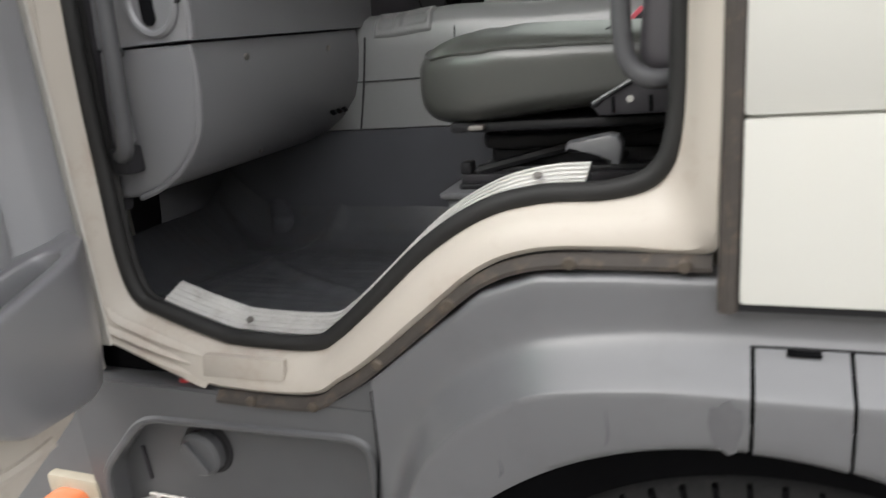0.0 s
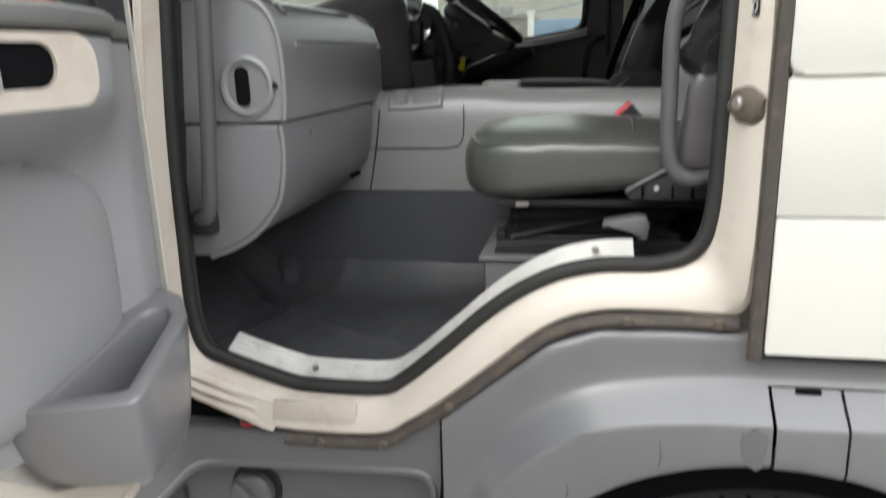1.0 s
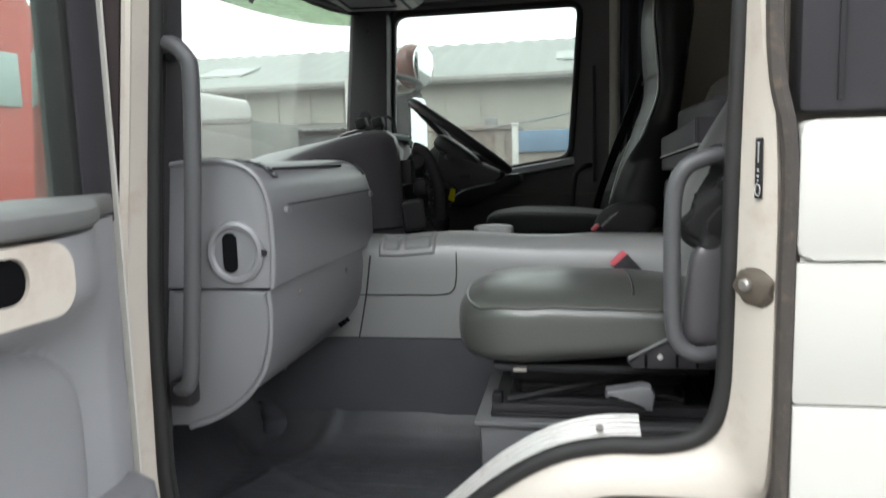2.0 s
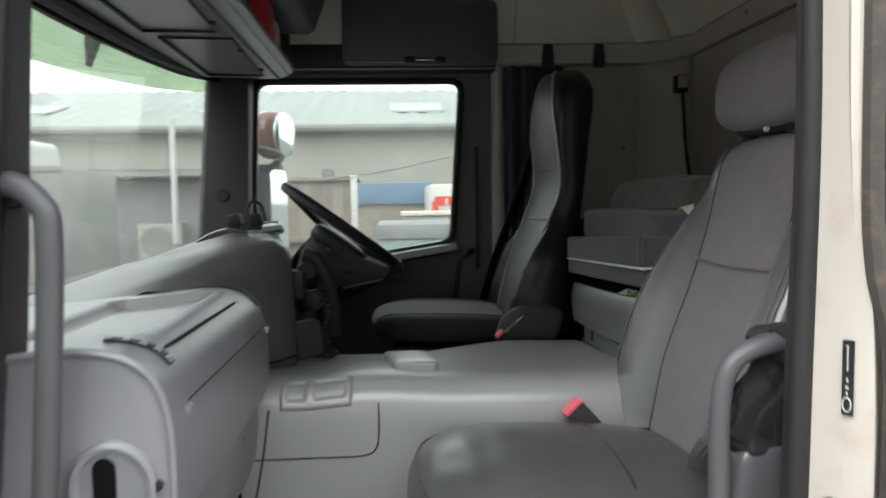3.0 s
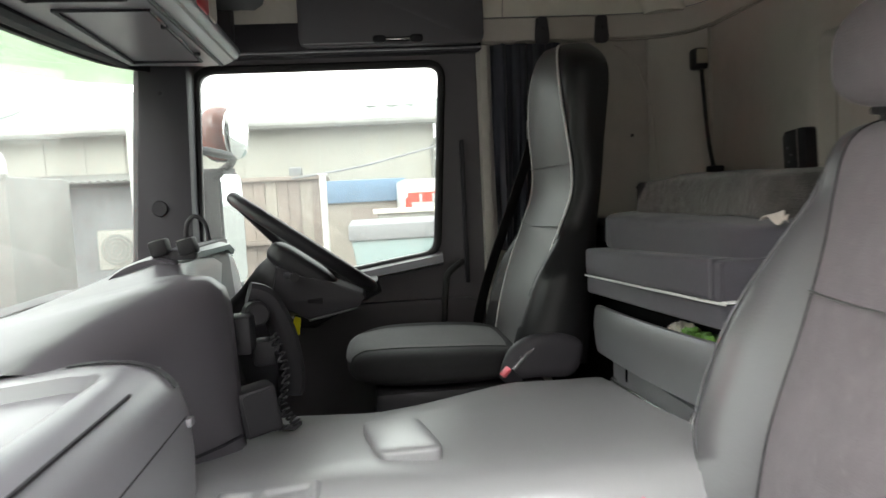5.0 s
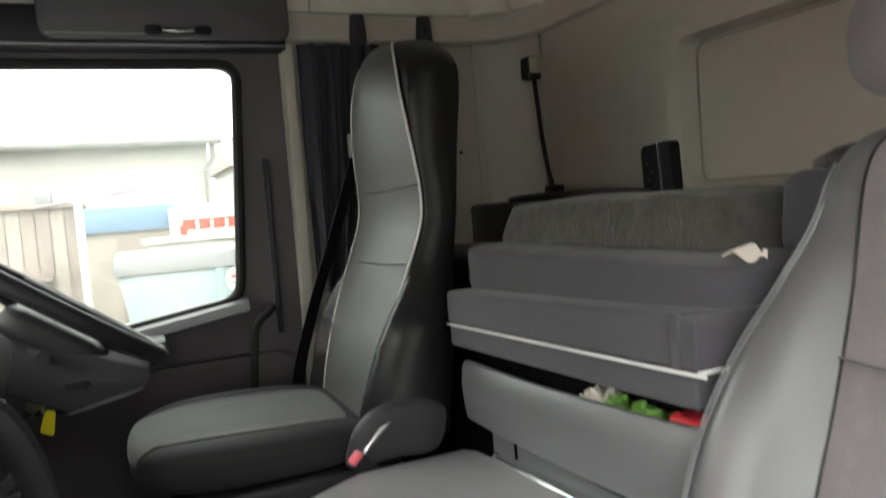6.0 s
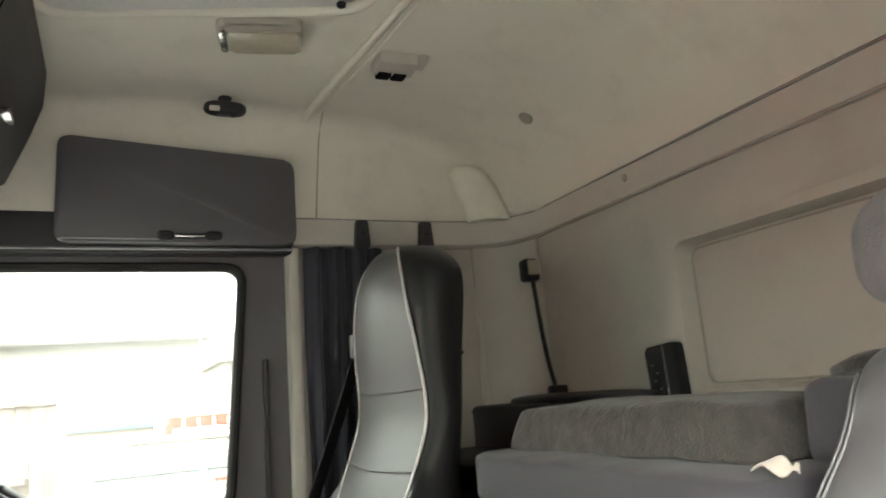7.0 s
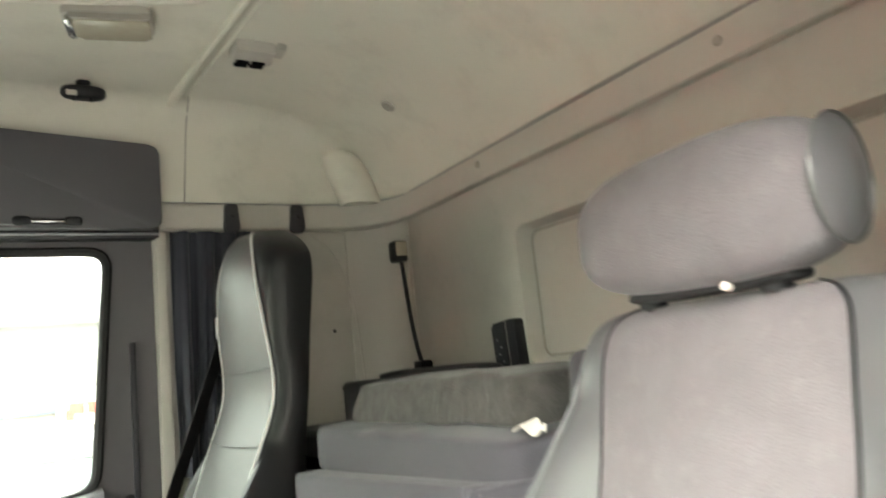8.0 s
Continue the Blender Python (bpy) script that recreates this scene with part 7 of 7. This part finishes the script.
def sheds():
    t = thing("terracotta_shed", (-1.2, 13.6, 0), "rusty brown timber shed with stacked boards", "shed")
    for i in range(8):
        part("board", box(BM(), -2.05 + 0.215 * i, -1.85 + 0.215 * i, 13.5, 13.54, 0, 2.42), TERRA if i % 3 else TAN, t)
    part("shed_body", box(BM(), -2.05, -0.34, 13.54, 15.4, 0, 2.40), TERRA, t)
    part("shed_roof", box(BM(), -2.15, -0.3, 13.4, 15.5, 2.42, 2.5, 0.01), TERRA, t, "rusty brown roof")
    part("roof_vent", box(BM(), -0.95, -0.72, 13.5, 13.8, 2.5, 2.66, 0.02), SHED_DARK, t)
    part("shelf", box(BM(), -1.9, -0.8, 13.3, 13.5, 1.25, 1.32), TERRA, t)
    b = thing("blue_shed", (0.4, 13.2, 0), "tan shed with a faded blue fascia", "shed")
    part("shed_body", box(BM(), -0.32, 1.15, 13.1, 15, 0, 1.95), TAN, b)
    part("fascia", box(BM(), -0.36, 1.18, 13.0, 15, 1.95, 2.36, 0.02), BLUE, b, "faded blue fascia")
    part("side_extension", box(BM(), 1.18, 2.6, 13.3, 15, 0, 2.2), CLAD, b)
    part("shed_door", box(BM(), 0.2, 0.7, 13.07, 13.1, 0, 1.85), TERRA, b)
    p = thing("white_post", (-0.28, 12.5, 0), "white timber post in the yard", "post")
    part("post_shaft", box(BM(), -0.33, -0.22, 12.45, 12.56, 0, 2.45, 0.01), VAN_WHITE, p)
    part("post_cap", box(BM(), -0.35, -0.20, 12.43, 12.58, 2.45, 2.49, 0.01), VAN_WHITE, p)
    w = thing("overhead_wire", (0.8, 13.5, 2.4), "sagging dark cable over the sheds", "cable")
    part("cable", tube(BM(), spline([(-0.9, 13.4, 2.45), (0.4, 13.4, 2.62), (1.9, 13.4, 2.95)], 8), 0.02, 6), SHED_DARK, w)
    h = thing("far_house", (8, 30, 0), "pale house beyond the yard", "building")
    part("wall", box(BM(), 4.5, 14, 30, 38, 0, 4.0), CLAD, h)
    part("roof", prism(BM(), [(29.5, 4.0), (38.5, 4.0), (34, 5.6)], "x", 4.2, 14.3), TERRA, h)


sheds()


def vehicles():
    s = thing("skip_container", (1.8, 8.6, 0), "pale teal steel skip with a dark rim", "skip")
    part("skip_body", prism(BM(), [(0.50, 0.0), (3.6, 0.0), (3.9, 1.56), (0.27, 1.56)], "y", 8.0, 9.8, 0.02), TEAL, s)
    part("skip_rim", box(BM(), 0.24, 3.95, 7.96, 9.85, 1.56, 1.74, 0.02), SHED_DARK, s, "dark steel rim")
    for x in (1.2, 2.1, 3.0):
        part("skip_rib", box(BM(), x, x + 0.08, 7.95, 8.0, 0.1, 1.56), TEAL, s)
    part("round_sticker", disc(BM(), (1.42, 7.995, 1.42), (0, -1, 0), 0.13, 0.006, 24), VAN_WHITE, s, "round white sticker")
    part("sticker_bar", box(BM(), 1.35, 1.49, 7.983, 7.988, 1.43, 1.47), TRUCK_RED, s)
    part("sticker_bar", box(BM(), 1.34, 1.50, 7.983, 7.988, 1.37, 1.40), GUTTER, s)
    v = thing("white_truck", (3.0, 11, 0), "white box truck with red lettering on its side", "truck")
    part("box_body", box(BM(), 1.02, 6.2, 10.9, 13.0, 0.75, 2.28, 0.04), VAN_WHITE, v)
    part("red_band", box(BM(), 1.10, 2.6, 10.885, 10.898, 1.93, 2.08), TRUCK_RED, v, "red painted lettering as bars")
    for i in range(6):
        part("white_bar", box(BM(), 1.28 + 0.2 * i, 1.32 + 0.2 * i, 10.875, 10.884, 1.93, 2.05), VAN_WHITE, v)
    part("red_badge", box(BM(), 1.06, 1.16, 10.882, 10.898, 1.82, 2.0), TRUCK_RED, v)
    for x in (2.0, 5.2):
        part("wheel", disc(BM(), (x, 10.95, 0.45), (0, 1, 0), 0.45, 0.3, 28, 0.04), TYRE, v)
    part("chassis", box(BM(), 1.1, 6.1, 11.0, 12.9, 0.5, 0.75), GUTTER, v)
    l = thing("cream_ledge", (1.2, 9.9, 0), "stack of pale boards behind the skip", "boards")
    part("board_stack", box(BM(), 0.62, 3.0, 9.95, 10.4, 0.0, 1.80, 0.01), CLAD, l)
    part("top_board", box(BM(), 0.55, 3.1, 9.9, 10.45, 1.80, 1.86, 0.005), PALE, l)
    c = thing("white_van", (-8.0, 14, 0), "small white van parked by the workshop", "van")
    part("van_body", prism(BM(), round_poly([(-10.2, 0.35), (-7.05, 0.35), (-7.0, 0.95), (-7.35, 1.15), (-7.75, 1.9), (-10.2, 1.95)], 0.12), "y", 13.2, 14.9, 0.08), VAN_WHITE, c)
    part("van_window", prism(BM(), round_poly([(-8.3, 1.15), (-7.5, 1.15), (-7.85, 1.75), (-8.3, 1.75)], 0.06), "y", 13.185, 13.2), BLACK_PLASTIC, c)
    for x in (-9.5, -7.7):
        part("wheel", disc(BM(), (x, 13.18, 0.33), (0, 1, 0), 0.33, 0.22, 24, 0.04), TYRE, c)
    t = thing("red_truck", (-4.8, 3.1, 0), "red truck cab parked ahead with a pale stripe", "truck")
    part("cab_body", prism(BM(), round_poly([(-6.2, 0.6), (-3.42, 0.6), (-3.4, 1.6), (-3.45, 3.3), (-6.2, 3.5)], 0.15), "y", 1.9, 4.22, 0.08), TRUCK_RED, t)
    part("pale_stripe", box(BM(), -3.42, -3.395, 2.2, 3.95, 2.35, 2.75, 0.01), VAN_WHITE, t)
    part("side_window", prism(BM(), round_poly([(-4.7, 1.9), (-3.75, 1.9), (-3.75, 2.8), (-4.7, 2.8)], 0.08), "y", 4.215, 4.23), BLACK_PLASTIC, t)
    for x in (-5.5, -3.95):
        part("wheel", disc(BM(), (x, 4.15, 0.5), (0, 1, 0), 0.5, 0.3, 28, 0.05), TYRE, t)
    f = thing("delivery_truck", (-5.0, 9.8, 0), "white delivery truck with a grey box body", "truck")
    part("box_body", box(BM(), -4.68, -3.87, 9.0, 10.9, 0.9, 2.52, 0.03), GUTTER, f, "grey box body")
    part("box_edge", box(BM(), -4.70, -3.85, 8.98, 9.02, 2.47, 2.55, 0.01), GUTTER, f)
    part("cab", prism(BM(), round_poly([(-6.3, 0.5), (-4.72, 0.5), (-4.72, 2.98), (-5.7, 2.98), (-6.2, 1.9)], 0.12), "y", 9.0, 10.9, 0.06), VAN_WHITE, f, "white cab")
    part("cab_window", prism(BM(), round_poly([(-5.6, 1.85), (-4.85, 1.85), (-4.85, 2.6), (-5.45, 2.6)], 0.08), "y", 8.985, 9.0), TEAL, f)
    part("chassis", box(BM(), -4.72, -3.87, 9.1, 10.8, 0.6, 0.9), GUTTER, f)
    for x in (-5.5, -4.25):
        part("wheel", disc(BM(), (x, 9.05, 0.42), (0, 1, 0), 0.42, 0.25, 24, 0.04), TYRE, f)


vehicles()
